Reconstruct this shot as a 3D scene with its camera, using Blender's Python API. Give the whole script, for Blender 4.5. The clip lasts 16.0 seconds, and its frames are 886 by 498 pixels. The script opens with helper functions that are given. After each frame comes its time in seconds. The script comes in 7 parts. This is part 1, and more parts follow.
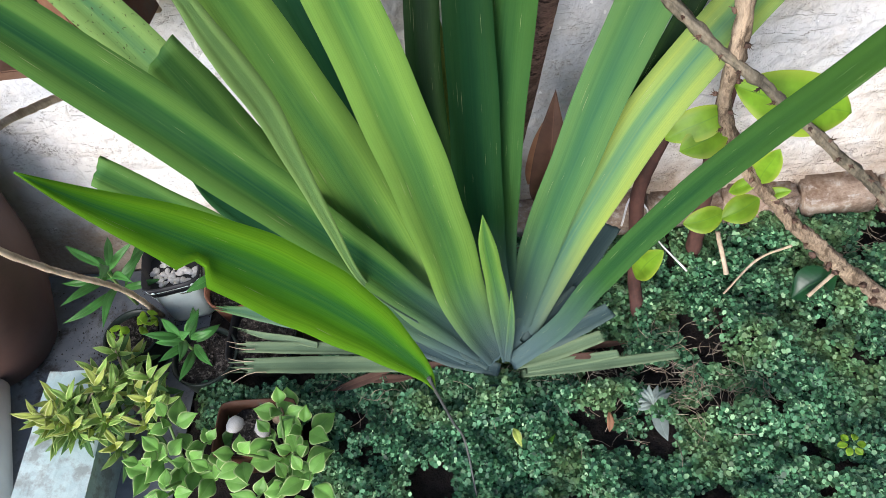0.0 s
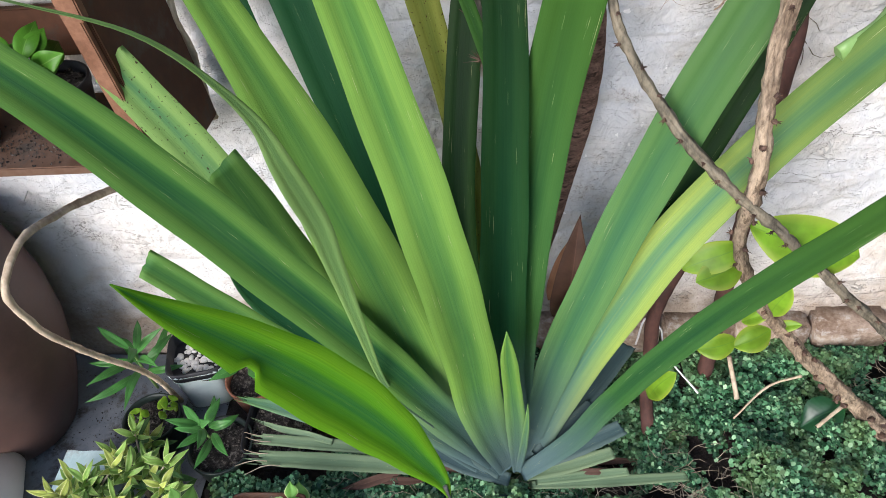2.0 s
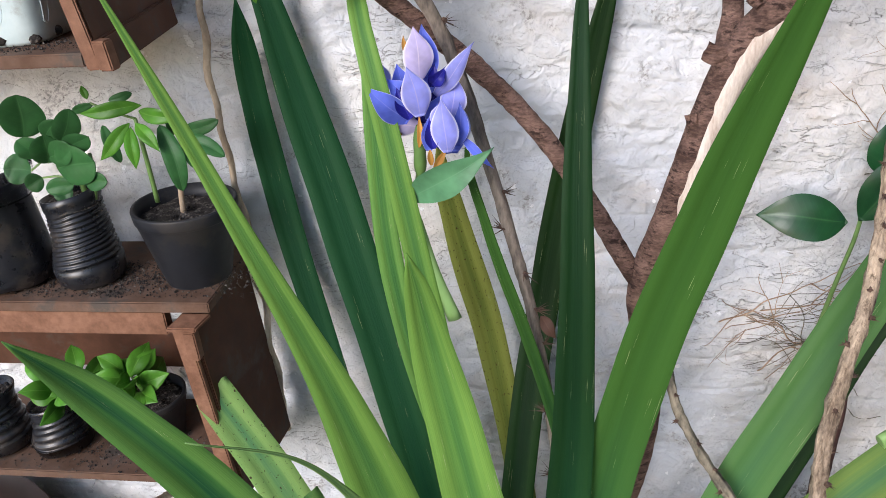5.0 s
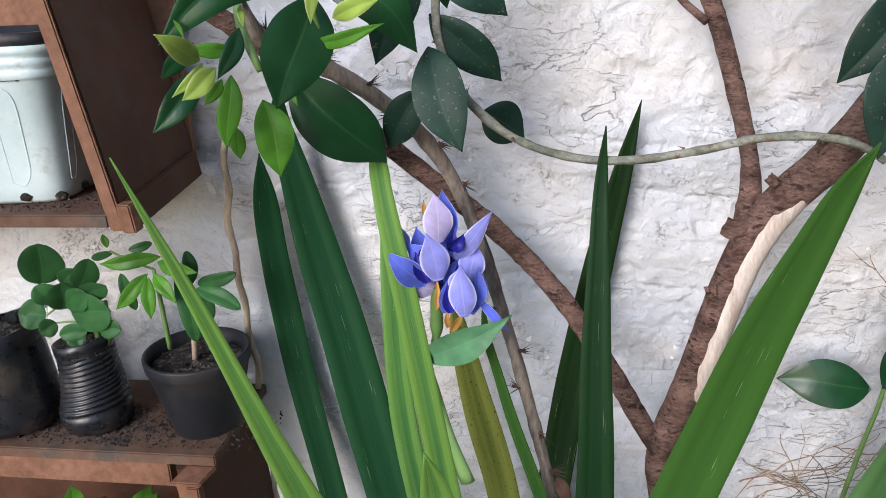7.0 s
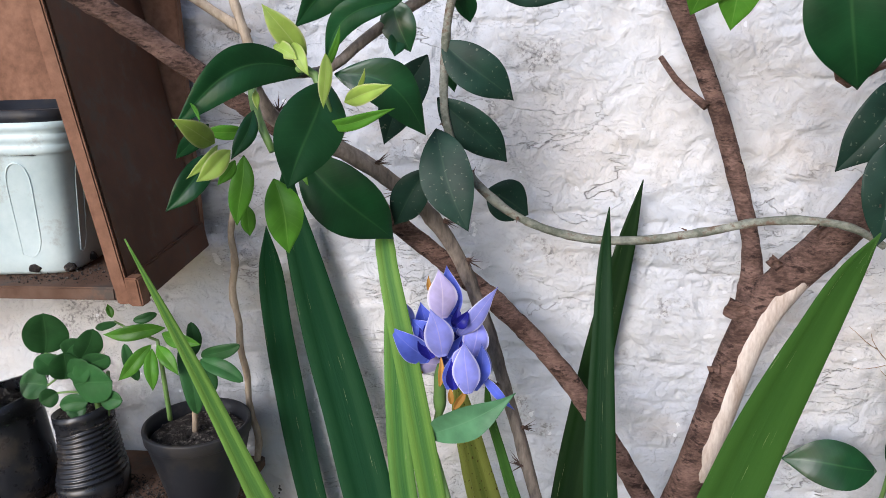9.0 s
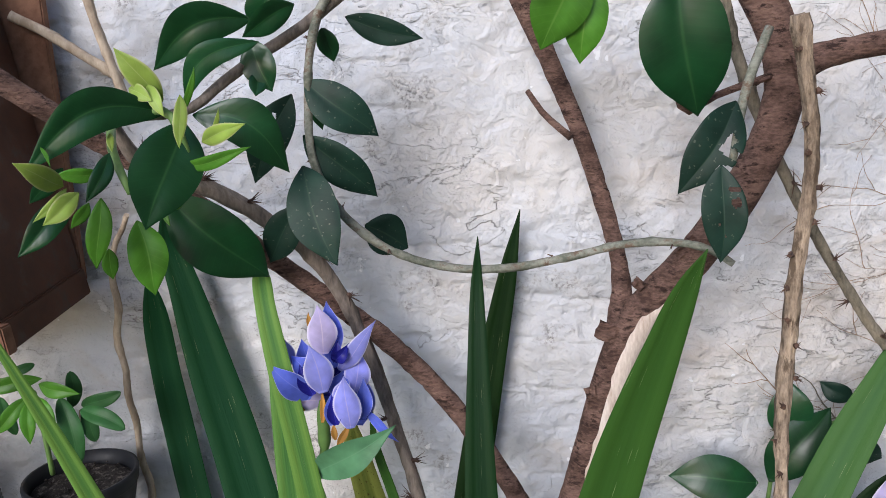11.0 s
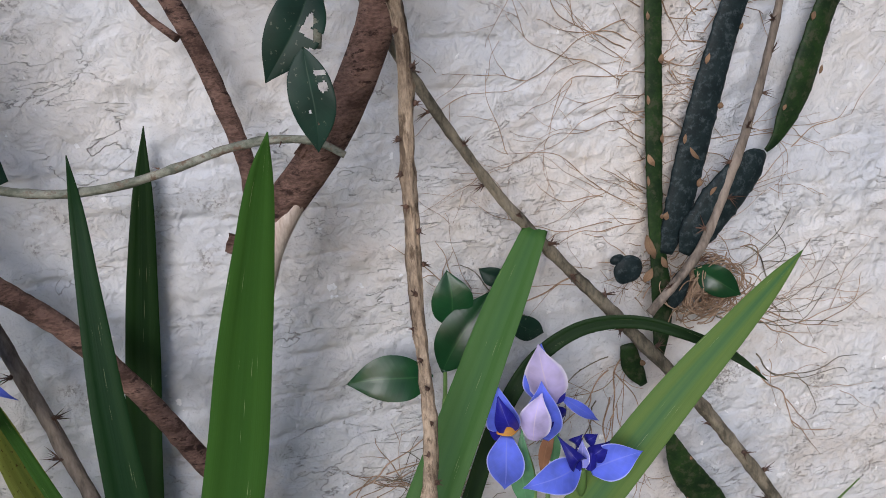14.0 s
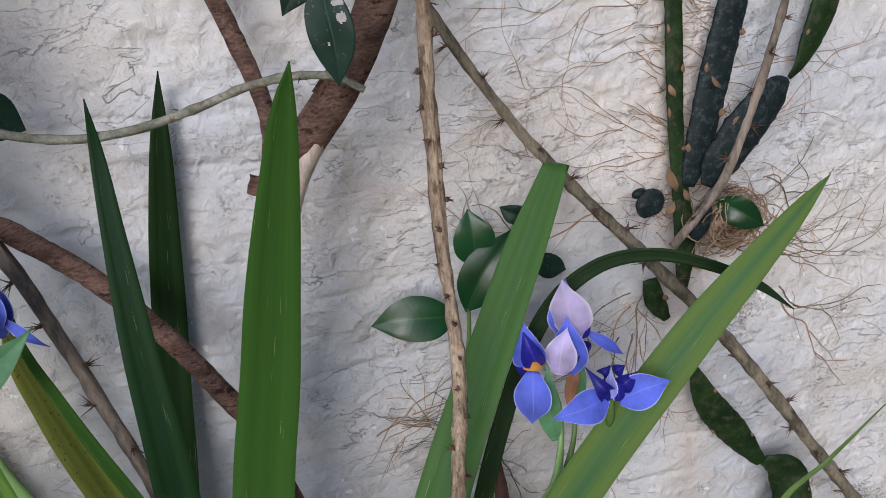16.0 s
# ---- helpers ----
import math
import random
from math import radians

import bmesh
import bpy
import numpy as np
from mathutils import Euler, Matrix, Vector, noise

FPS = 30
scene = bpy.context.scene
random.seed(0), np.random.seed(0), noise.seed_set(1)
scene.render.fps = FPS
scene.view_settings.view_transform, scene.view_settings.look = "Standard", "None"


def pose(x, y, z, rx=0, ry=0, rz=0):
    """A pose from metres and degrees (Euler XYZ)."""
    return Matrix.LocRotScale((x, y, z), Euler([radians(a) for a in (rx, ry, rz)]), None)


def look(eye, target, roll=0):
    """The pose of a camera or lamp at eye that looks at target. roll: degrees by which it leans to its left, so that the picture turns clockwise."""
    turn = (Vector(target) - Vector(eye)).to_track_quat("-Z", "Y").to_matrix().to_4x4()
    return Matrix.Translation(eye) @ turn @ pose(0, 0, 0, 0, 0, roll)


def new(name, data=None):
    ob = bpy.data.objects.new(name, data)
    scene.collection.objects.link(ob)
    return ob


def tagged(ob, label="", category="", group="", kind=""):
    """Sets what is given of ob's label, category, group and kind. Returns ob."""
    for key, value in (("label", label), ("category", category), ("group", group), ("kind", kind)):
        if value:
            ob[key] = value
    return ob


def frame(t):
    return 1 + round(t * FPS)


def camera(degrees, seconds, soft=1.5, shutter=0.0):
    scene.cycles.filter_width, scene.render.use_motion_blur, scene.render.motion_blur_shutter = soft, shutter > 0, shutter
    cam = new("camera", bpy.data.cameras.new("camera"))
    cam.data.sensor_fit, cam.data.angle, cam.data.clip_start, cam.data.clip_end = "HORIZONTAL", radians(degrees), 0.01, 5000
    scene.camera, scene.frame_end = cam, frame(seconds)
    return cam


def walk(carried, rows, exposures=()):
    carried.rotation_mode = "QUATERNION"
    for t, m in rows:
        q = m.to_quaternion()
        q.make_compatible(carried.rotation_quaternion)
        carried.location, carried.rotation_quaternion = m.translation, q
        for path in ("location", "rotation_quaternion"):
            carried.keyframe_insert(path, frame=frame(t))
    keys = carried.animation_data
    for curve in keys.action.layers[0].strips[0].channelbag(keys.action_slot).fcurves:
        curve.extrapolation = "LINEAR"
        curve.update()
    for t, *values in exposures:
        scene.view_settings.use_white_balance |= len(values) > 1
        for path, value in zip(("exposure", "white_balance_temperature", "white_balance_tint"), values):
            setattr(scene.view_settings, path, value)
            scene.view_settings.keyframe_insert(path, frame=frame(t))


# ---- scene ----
import functools

cam = camera(59.42, 16.0, soft=0.9)
ROWS = [  # seconds, place, turn
    (0.0, 0.1300, 0.0058, 1.1141, 37.60, 7.21, -0.20),
    (0.5, 0.1263, 0.0018, 1.1274, 38.73, 6.90, 0.30),
    (1.0, 0.1238, -0.0057, 1.1373, 40.04, 6.54, 1.04),
    (1.5, 0.1204, -0.0036, 1.1441, 41.93, 5.75, 2.24),
    (2.0, 0.1144, -0.0090, 1.1669, 44.83, 5.17, 3.13),
    (2.5, 0.1083, -0.0141, 1.1948, 48.73, 5.25, 3.66),
    (3.0, 0.1028, -0.0220, 1.2190, 51.91, 5.14, 4.13),
    (3.5, 0.0964, -0.0289, 1.2497, 55.48, 4.91, 4.83),
    (4.0, 0.0944, -0.0222, 1.2692, 58.04, 4.97, 5.29),
    (4.5, 0.0863, -0.0167, 1.2811, 60.07, 4.05, 6.18),
    (5.0, 0.0746, -0.0146, 1.3074, 63.41, 3.14, 7.04),
    (5.2, 0.0733, -0.0104, 1.3168, 64.32, 2.99, 7.30),
    (7.3, 0.0628, 0.0226, 1.3782, 70.76, 2.01, 8.14),
    (7.5, 0.0625, 0.0244, 1.3827, 70.99, 2.01, 8.21),
    (8.0, 0.0593, 0.0237, 1.3849, 72.09, 1.60, 8.11),
    (8.5, 0.0562, 0.0203, 1.3892, 73.24, 1.28, 8.13),
    (8.7, 0.0567, 0.0180, 1.3876, 73.93, 1.37, 8.20),
    (10.8, 0.1047, 0.0117, 1.3866, 77.42, 2.63, 5.18),
    (11.0, 0.1269, 0.0114, 1.3809, 77.60, 2.67, 3.63),
    (11.5, 0.1590, 0.0074, 1.3736, 77.55, 2.87, -0.17),
    (12.0, 0.1835, 0.0152, 1.3596, 77.24, 3.04, -3.70),
    (12.5, 0.2254, 0.0206, 1.3513, 76.34, 2.80, -8.46),
    (13.0, 0.2542, 0.0199, 1.3444, 75.47, 3.26, -10.51),
    (13.5, 0.2684, 0.0249, 1.3395, 74.45, 3.83, -12.16),
    (14.0, 0.2755, 0.0358, 1.3246, 72.29, 5.47, -13.39),
    (14.5, 0.2774, 0.0374, 1.3206, 70.94, 5.87, -13.88),
    (15.0, 0.2753, 0.0357, 1.3194, 70.08, 6.41, -14.00),
    (15.5, 0.2690, 0.0312, 1.3200, 69.36, 6.96, -13.76),
    (16.0, 0.2607, 0.0374, 1.3069, 69.04, 7.40, -13.29),
]
walk(cam, [(t, pose(*row)) for t, *row in ROWS], exposures=[(0.0, 0.90, 6250, 13), (3.5, 0.82, 6200, 14), (5.0, 0.65, 6150, 15), (8.5, 0.50, 6100, 15), (11.0, 0.23, 6080, 15), (12.5, -0.02, 6050, 15), (16.0, -0.14, 6100, 15)])

# ---- sky, sun, exposure ----
world = bpy.data.worlds.new("sky")
scene.world = world
world.use_nodes = True
wn = world.node_tree.nodes
sky = wn.new("ShaderNodeTexSky")
sky.sky_type, sky.sun_disc = "NISHITA", False
sky.sun_elevation, sky.sun_rotation = radians(24.9), radians(201.8)
world.node_tree.links.new(sky.outputs[0], wn["Background"].inputs[0])
wn["Background"].inputs[1].default_value = 0.15
sun = new("sun", bpy.data.lights.new("sun", "SUN"))
sun.data.energy, sun.data.angle, sun.data.color = 2.2, radians(32), (1.0, 0.955, 0.905)
sun.matrix_world = look((-0.40, -1.0, 0.50), (0, 0, 0))


# ---- materials ----
def nodes_of(name, rough=0.6, metal=0.0, spec=0.5):
    m = bpy.data.materials.new(name)
    m.use_nodes = True
    n = m.node_tree.nodes
    b = n["Principled BSDF"]
    b.inputs["Roughness"].default_value, b.inputs["Metallic"].default_value = rough, metal
    b.inputs["Specular IOR Level"].default_value = spec
    return m, n, m.node_tree.links, b


def ramp(n, l, fac, *stops):
    r = n.new("ShaderNodeValToRGB")
    while len(r.color_ramp.elements) < len(stops):
        r.color_ramp.elements.new(0.5)
    for e, (p, c) in zip(r.color_ramp.elements, stops):
        e.position, e.color = p, (*c, 1)
    l.new(fac, r.inputs[0])
    return r.outputs[0]


def noise_of(n, l, vec, scale, detail=4.0, rough=0.55, dist=0.0):
    t = n.new("ShaderNodeTexNoise")
    t.inputs["Scale"].default_value, t.inputs["Detail"].default_value = scale, detail
    t.inputs["Roughness"].default_value, t.inputs["Distortion"].default_value = rough, dist
    l.new(vec, t.inputs["Vector"])
    return t.outputs["Fac"]


def mix(n, l, fac, a, b, how="MIX"):
    x = n.new("ShaderNodeMix")
    x.data_type, x.blend_type = "RGBA", how
    for value, slot in ((fac, 0), (a, 6), (b, 7)):
        if isinstance(value, (int, float)):
            x.inputs[slot].default_value = value
        elif isinstance(value, tuple):
            x.inputs[slot].default_value = (*value, 1)
        else:
            l.new(value, x.inputs[slot])
    return x.outputs[2]


def math_of(n, l, op, a, b=0.0):
    x = n.new("ShaderNodeMath")
    x.operation = op
    for value, slot in ((a, 0), (b, 1)):
        if isinstance(value, (int, float)):
            x.inputs[slot].default_value = value
        else:
            l.new(value, x.inputs[slot])
    return x.outputs[0]


def bump(n, l, b, height, strength=0.3, distance=0.002):
    x = n.new("ShaderNodeBump")
    x.inputs["Strength"].default_value, x.inputs["Distance"].default_value = strength, distance
    l.new(height, x.inputs["Height"])
    l.new(x.outputs[0], b.inputs["Normal"])


def coords(n, kind="Object"):
    return n.new("ShaderNodeTexCoord").outputs[kind]


def scaled(n, l, vec, sx, sy, sz):
    x = n.new("ShaderNodeMapping")
    x.inputs["Scale"].default_value = (sx, sy, sz)
    l.new(vec, x.inputs["Vector"])
    return x.outputs[0]


def grainy(name, c1, c2, scale=60.0, rough=0.7, metal=0.0, stretch=(1, 1, 1), strength=0.4, depth=0.001, spec=0.4, dirt=None):
    """A surface of two colours at two scales, with relief; dirt: a third colour in patches."""
    m, n, l, b = nodes_of(name, rough, metal, spec)
    v = scaled(n, l, coords(n), *stretch)
    big, fine = noise_of(n, l, v, scale / 6, 3), noise_of(n, l, v, scale, 6, 0.65)
    both = math_of(n, l, "ADD", math_of(n, l, "MULTIPLY", big, 0.55), math_of(n, l, "MULTIPLY", fine, 0.45))
    col = ramp(n, l, both, (0.39, c1), (0.61, c2))
    if dirt:
        spots = ramp(n, l, noise_of(n, l, v, scale / 3, 8, 0.7), (0.52, (0, 0, 0)), (0.62, (1, 1, 1)))
        col = mix(n, l, spots, col, dirt)
    l.new(col, b.inputs["Base Color"])
    l.new(ramp(n, l, fine, (0.2, (rough - 0.12,) * 3), (0.8, (min(1, rough + 0.12),) * 3)), b.inputs["Roughness"])
    bump(n, l, b, both, strength, depth)
    return m


def leaf_material(name, centre, mid, edge, base=None, rough=0.48, thin=0.18, spots=None, fade=None):
    """A blade: colour bands across (u), veins along, a bloom towards the base, a little light through it."""
    m, n, l, b = nodes_of(name, rough, spec=0.14)
    uv = n.new("ShaderNodeUVMap").outputs[0]
    sep = n.new("ShaderNodeSeparateXYZ")
    l.new(uv, sep.inputs[0])
    u, v = sep.outputs[0], sep.outputs[1]
    info = n.new("ShaderNodeObjectInfo").outputs["Random"]
    shift = math_of(n, l, "MULTIPLY", info, 17.0)
    w = n.new("ShaderNodeCombineXYZ")
    l.new(math_of(n, l, "MULTIPLY", u, 3.0), w.inputs[0])
    l.new(math_of(n, l, "MULTIPLY", v, 1.2), w.inputs[1])
    l.new(shift, w.inputs[2])
    wav = noise_of(n, l, w.outputs[0], 2.0, 3)
    off = math_of(n, l, "ABSOLUTE", math_of(n, l, "SUBTRACT", u, 0.5))
    off = math_of(n, l, "ADD", off, math_of(n, l, "MULTIPLY", math_of(n, l, "SUBTRACT", wav, 0.5), 0.30))
    off = math_of(n, l, "ADD", off, math_of(n, l, "MULTIPLY", v, 0.10))
    col = ramp(n, l, off, (0.05, centre), (0.22, mid), (0.40, edge), (0.62, tuple(0.5 * (a + b) for a, b in zip(mid, edge))))
    vein = noise_of(n, l, scaled(n, l, uv, 110, 1.6, 1), 1.0, 3)
    pleat = noise_of(n, l, scaled(n, l, uv, 17, 0.8, 1), 1.0, 2)
    col = mix(n, l, ramp(n, l, vein, (0.38, (0.30, 0.30, 0.30)), (0.58, (0, 0, 0))), col, tuple(c * 0.62 for c in mid))
    col = mix(n, l, ramp(n, l, pleat, (0.50, (0, 0, 0)), (0.66, (0.13, 0.13, 0.13))), col, tuple(min(1, c * 1.25) for c in edge))
    blot = noise_of(n, l, scaled(n, l, uv, 6, 7, 1), 1.0, 4)
    col = mix(n, l, ramp(n, l, blot, (0.45, (0, 0, 0)), (0.8, (0.22, 0.22, 0.22))), col, tuple(min(1, c * 1.35 + 0.01) for c in edge))
    # upper part turns a plainer green, darkened in colour for its weaker light
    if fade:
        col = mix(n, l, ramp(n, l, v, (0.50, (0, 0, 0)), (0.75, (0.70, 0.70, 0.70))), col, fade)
    if base:
        col = mix(n, l, ramp(n, l, v, (0.05, (1, 1, 1)), (0.30, (0, 0, 0))), col, base)
    if spots:
        s = ramp(n, l, noise_of(n, l, scaled(n, l, uv, 14, 190, 1), 1.0, 2), (0.64, (0, 0, 0)), (0.68, (1, 1, 1)))
        col = mix(n, l, s, col, spots)
    pale = ramp(n, l, noise_of(n, l, scaled(n, l, uv, 62, 13, 1), 1.0, 1), (0.740, (0, 0, 0)), (0.765, (0.8, 0.8, 0.8)))
    col = mix(n, l, pale, col, (0.42, 0.45, 0.24))
    hsv = n.new("ShaderNodeHueSaturation")
    l.new(math_of(n, l, "ADD", 0.9, math_of(n, l, "MULTIPLY", info, 0.2)), hsv.inputs["Value"])
    l.new(col, hsv.inputs["Color"])
    l.new(hsv.outputs[0], b.inputs["Base Color"])
    bump(n, l, b, math_of(n, l, "ADD", vein, math_of(n, l, "MULTIPLY", pleat, 1.0)), 0.35, 0.0008)
    glow = n.new("ShaderNodeBsdfTranslucent")
    l.new(hsv.outputs[0], glow.inputs[0])
    both = n.new("ShaderNodeMixShader")
    both.inputs[0].default_value = thin
    l.new(b.outputs[0], both.inputs[1])
    l.new(glow.outputs[0], both.inputs[2])
    l.new(both.outputs[0], n["Material Output"].inputs[0])
    return m


def oval_material(name, main, rib, rough=0.3, thin=0.1, rim=None, blotch=None, rim_from=0.40, spec=0.22):
    """A broad leaf or petal: one colour with mottling, a fine midrib and side veins, a rim."""
    m, n, l, b = nodes_of(name, rough, spec=spec)
    uv = n.new("ShaderNodeUVMap").outputs[0]
    sep = n.new("ShaderNodeSeparateXYZ")
    l.new(uv, sep.inputs[0])
    u, v = sep.outputs[0], sep.outputs[1]
    info = n.new("ShaderNodeObjectInfo").outputs["Random"]
    off = math_of(n, l, "ABSOLUTE", math_of(n, l, "SUBTRACT", u, 0.5))
    place = coords(n)
    col = ramp(n, l, noise_of(n, l, place, 38.0, 3, 0.5), (0.3, tuple(c * 0.72 for c in main)), (0.7, tuple(min(1, c * 1.25) for c in main)))
    side = math_of(n, l, "SINE", math_of(n, l, "ADD", math_of(n, l, "MULTIPLY", v, 900.0), math_of(n, l, "MULTIPLY", off, -22.0)))
    col = mix(n, l, ramp(n, l, side, (0.88, (0, 0, 0)), (1.0, (0.09, 0.09, 0.09))), col, rib)
    col = mix(n, l, ramp(n, l, off, (0.006, (0.55, 0.55, 0.55)), (0.028, (0, 0, 0))), col, rib)
    if rim:
        col = mix(n, l, ramp(n, l, off, (rim_from, (0, 0, 0)), (0.495, (0.9, 0.9, 0.9))), col, rim)
    if blotch:
        col = mix(n, l, ramp(n, l, noise_of(n, l, place, 240.0, 2), (0.66, (0, 0, 0)), (0.70, (0.8, 0.8, 0.8))), col, blotch)
    hsv = n.new("ShaderNodeHueSaturation")
    l.new(math_of(n, l, "ADD", 0.82, math_of(n, l, "MULTIPLY", info, 0.36)), hsv.inputs["Value"])
    l.new(col, hsv.inputs["Color"])
    l.new(hsv.outputs[0], b.inputs["Base Color"])
    bump(n, l, b, math_of(n, l, "ADD", math_of(n, l, "MULTIPLY", side, 0.15), noise_of(n, l, place, 60.0, 2)), 0.08, 0.0012)
    glow = n.new("ShaderNodeBsdfTranslucent")
    l.new(hsv.outputs[0], glow.inputs[0])
    both = n.new("ShaderNodeMixShader")
    both.inputs[0].default_value = thin
    l.new(b.outputs[0], both.inputs[1])
    l.new(glow.outputs[0], both.inputs[2])
    l.new(both.outputs[0], n["Material Output"].inputs[0])
    return m


BLUE_BASE = (0.085, 0.140, 0.145)
BLADE = {
    "light": leaf_material("blade_light", (0.061, 0.191, 0.054), (0.112, 0.265, 0.056), (0.195, 0.367, 0.069), BLUE_BASE),
    "vivid": leaf_material("blade_vivid", (0.035, 0.210, 0.060), (0.100, 0.350, 0.018), (0.200, 0.470, 0.020), None, thin=0.3),
    "mid": leaf_material("blade_mid", (0.044, 0.155, 0.046), (0.085, 0.225, 0.052), (0.158, 0.320, 0.072), BLUE_BASE),
    "pale": leaf_material("blade_pale", (0.080, 0.220, 0.100), (0.150, 0.300, 0.095), (0.225, 0.375, 0.110), BLUE_BASE, spots=(0.05, 0.035, 0.02)),
    "plain": leaf_material("blade_plain", (0.140, 0.290, 0.100), (0.180, 0.340, 0.110), (0.220, 0.375, 0.120), BLUE_BASE),
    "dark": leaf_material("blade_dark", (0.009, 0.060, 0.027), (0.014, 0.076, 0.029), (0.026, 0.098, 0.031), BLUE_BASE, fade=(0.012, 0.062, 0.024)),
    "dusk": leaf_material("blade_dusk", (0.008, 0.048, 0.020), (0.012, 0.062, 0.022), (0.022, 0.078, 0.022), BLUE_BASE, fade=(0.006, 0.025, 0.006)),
    "band": leaf_material("blade_band", (0.013, 0.080, 0.040), (0.040, 0.140, 0.036), (0.115, 0.245, 0.052), BLUE_BASE),
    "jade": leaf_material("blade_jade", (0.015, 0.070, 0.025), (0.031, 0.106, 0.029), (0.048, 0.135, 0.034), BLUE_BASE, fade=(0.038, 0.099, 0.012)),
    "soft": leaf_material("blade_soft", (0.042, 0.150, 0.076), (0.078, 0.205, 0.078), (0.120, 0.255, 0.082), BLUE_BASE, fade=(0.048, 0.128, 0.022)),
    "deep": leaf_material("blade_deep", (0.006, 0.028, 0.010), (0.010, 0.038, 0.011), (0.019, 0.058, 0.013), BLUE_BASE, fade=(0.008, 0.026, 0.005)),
    "olive": leaf_material("blade_olive", (0.120, 0.161, 0.030), (0.187, 0.224, 0.041), (0.239, 0.269, 0.056), None, spots=(0.075, 0.053, 0.015)),
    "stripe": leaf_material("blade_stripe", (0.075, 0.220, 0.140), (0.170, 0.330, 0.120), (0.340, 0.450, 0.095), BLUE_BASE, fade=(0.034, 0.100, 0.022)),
    "stub": leaf_material("blade_stub", (0.115, 0.187, 0.108), (0.137, 0.209, 0.119), (0.173, 0.245, 0.137), None),
    "blue": leaf_material("blade_blue", (0.040, 0.076, 0.083), (0.050, 0.089, 0.096), (0.076, 0.119, 0.112), None),
}
LEAF = {
    "glossy": oval_material("leaf_glossy", (0.0095, 0.054, 0.017), (0.040, 0.120, 0.038), 0.30, 0.05, spec=0.42),
    "fresh": oval_material("leaf_fresh", (0.075, 0.225, 0.022), (0.170, 0.340, 0.065), 0.36, 0.2),
    "bud": oval_material("leaf_bud", (0.300, 0.430, 0.080), (0.420, 0.500, 0.180), 0.35, 0.3, rim=(0.50, 0.52, 0.24)),
    "dusty": oval_material("leaf_dusty", (0.011, 0.035, 0.023), (0.028, 0.062, 0.038), 0.50, 0.05, blotch=(0.10, 0.12, 0.09)),
    "lime": oval_material("leaf_lime", (0.215, 0.400, 0.030), (0.130, 0.300, 0.040), 0.34, 0.40, rim=(0.36, 0.48, 0.06), rim_from=0.30),
    "succulent": oval_material("leaf_succulent", (0.175, 0.385, 0.080), (0.230, 0.430, 0.130), 0.36, 0.22, rim=(0.60, 0.70, 0.34)),
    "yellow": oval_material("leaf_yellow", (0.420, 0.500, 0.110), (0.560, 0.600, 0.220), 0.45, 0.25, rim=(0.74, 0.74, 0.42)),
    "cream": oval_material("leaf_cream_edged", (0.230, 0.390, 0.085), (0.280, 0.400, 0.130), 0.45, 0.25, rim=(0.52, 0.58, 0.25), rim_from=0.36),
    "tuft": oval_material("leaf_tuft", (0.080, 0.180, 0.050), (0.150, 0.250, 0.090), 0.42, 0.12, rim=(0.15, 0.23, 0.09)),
    "sprout": oval_material("leaf_sprout", (0.062, 0.200, 0.045), (0.140, 0.280, 0.095), 0.36, 0.15),
    "kalan": oval_material("leaf_kalan", (0.028, 0.098, 0.028), (0.055, 0.145, 0.050), 0.45, 0.08),
    "woolly": oval_material("leaf_woolly", (0.28, 0.34, 0.31), (0.38, 0.43, 0.40), 0.9, 0.05),
    "lilac": oval_material("petal_lilac", (0.31, 0.33, 0.78), (0.60, 0.54, 0.82), 0.5, 0.3, rim=(0.86, 0.85, 0.95), rim_from=0.40),
    "pink": oval_material("petal_pink", (0.58, 0.51, 0.78), (0.80, 0.70, 0.78), 0.5, 0.3, rim=(0.86, 0.84, 0.93), rim_from=0.40),
    "blue": oval_material("petal_blue", (0.130, 0.185, 0.74), (0.26, 0.30, 0.80), 0.55, 0.3, rim=(0.62, 0.64, 0.92), rim_from=0.46),
    "navy": oval_material("petal_navy", (0.018, 0.018, 0.24), (0.10, 0.10, 0.46), 0.4, 0.15),
    "amber": oval_material("bract_amber", (0.48, 0.24, 0.05), (0.60, 0.36, 0.10), 0.6, 0.2),
    "capsule": oval_material("capsule_green", (0.10, 0.19, 0.05), (0.14, 0.24, 0.07), 0.5),
    "bract": oval_material("bract_green", (0.085, 0.215, 0.105), (0.13, 0.27, 0.14), 0.4),
    "dry": oval_material("bract_dry", (0.36, 0.18, 0.10), (0.44, 0.26, 0.15), 0.7),
    "husk": oval_material("dry_husk", (0.22, 0.14, 0.085), (0.34, 0.24, 0.15), 0.85, 0.1, blotch=(0.16, 0.09, 0.05)),
    "brown": oval_material("leaf_brown", (0.085, 0.046, 0.032), (0.16, 0.085, 0.06), 0.7),
}
BARK = grainy("bark_brown", (0.075, 0.043, 0.033), (0.280, 0.172, 0.134), 170, 0.85, stretch=(1, 1, 2.6), strength=1.0, depth=0.010, spec=0.2, dirt=(0.042, 0.024, 0.019))
BARK_GREY = grainy("bark_grey", (0.10, 0.082, 0.066), (0.29, 0.24, 0.195), 240, 0.85, stretch=(1, 1, 0.25), strength=0.8, depth=0.003)
BARK_TAN = grainy("bark_tan", (0.11, 0.078, 0.052), (0.50, 0.39, 0.28), 280, 0.85, stretch=(1, 1, 0.3), strength=1.0, depth=0.004, dirt=(0.12, 0.085, 0.055))
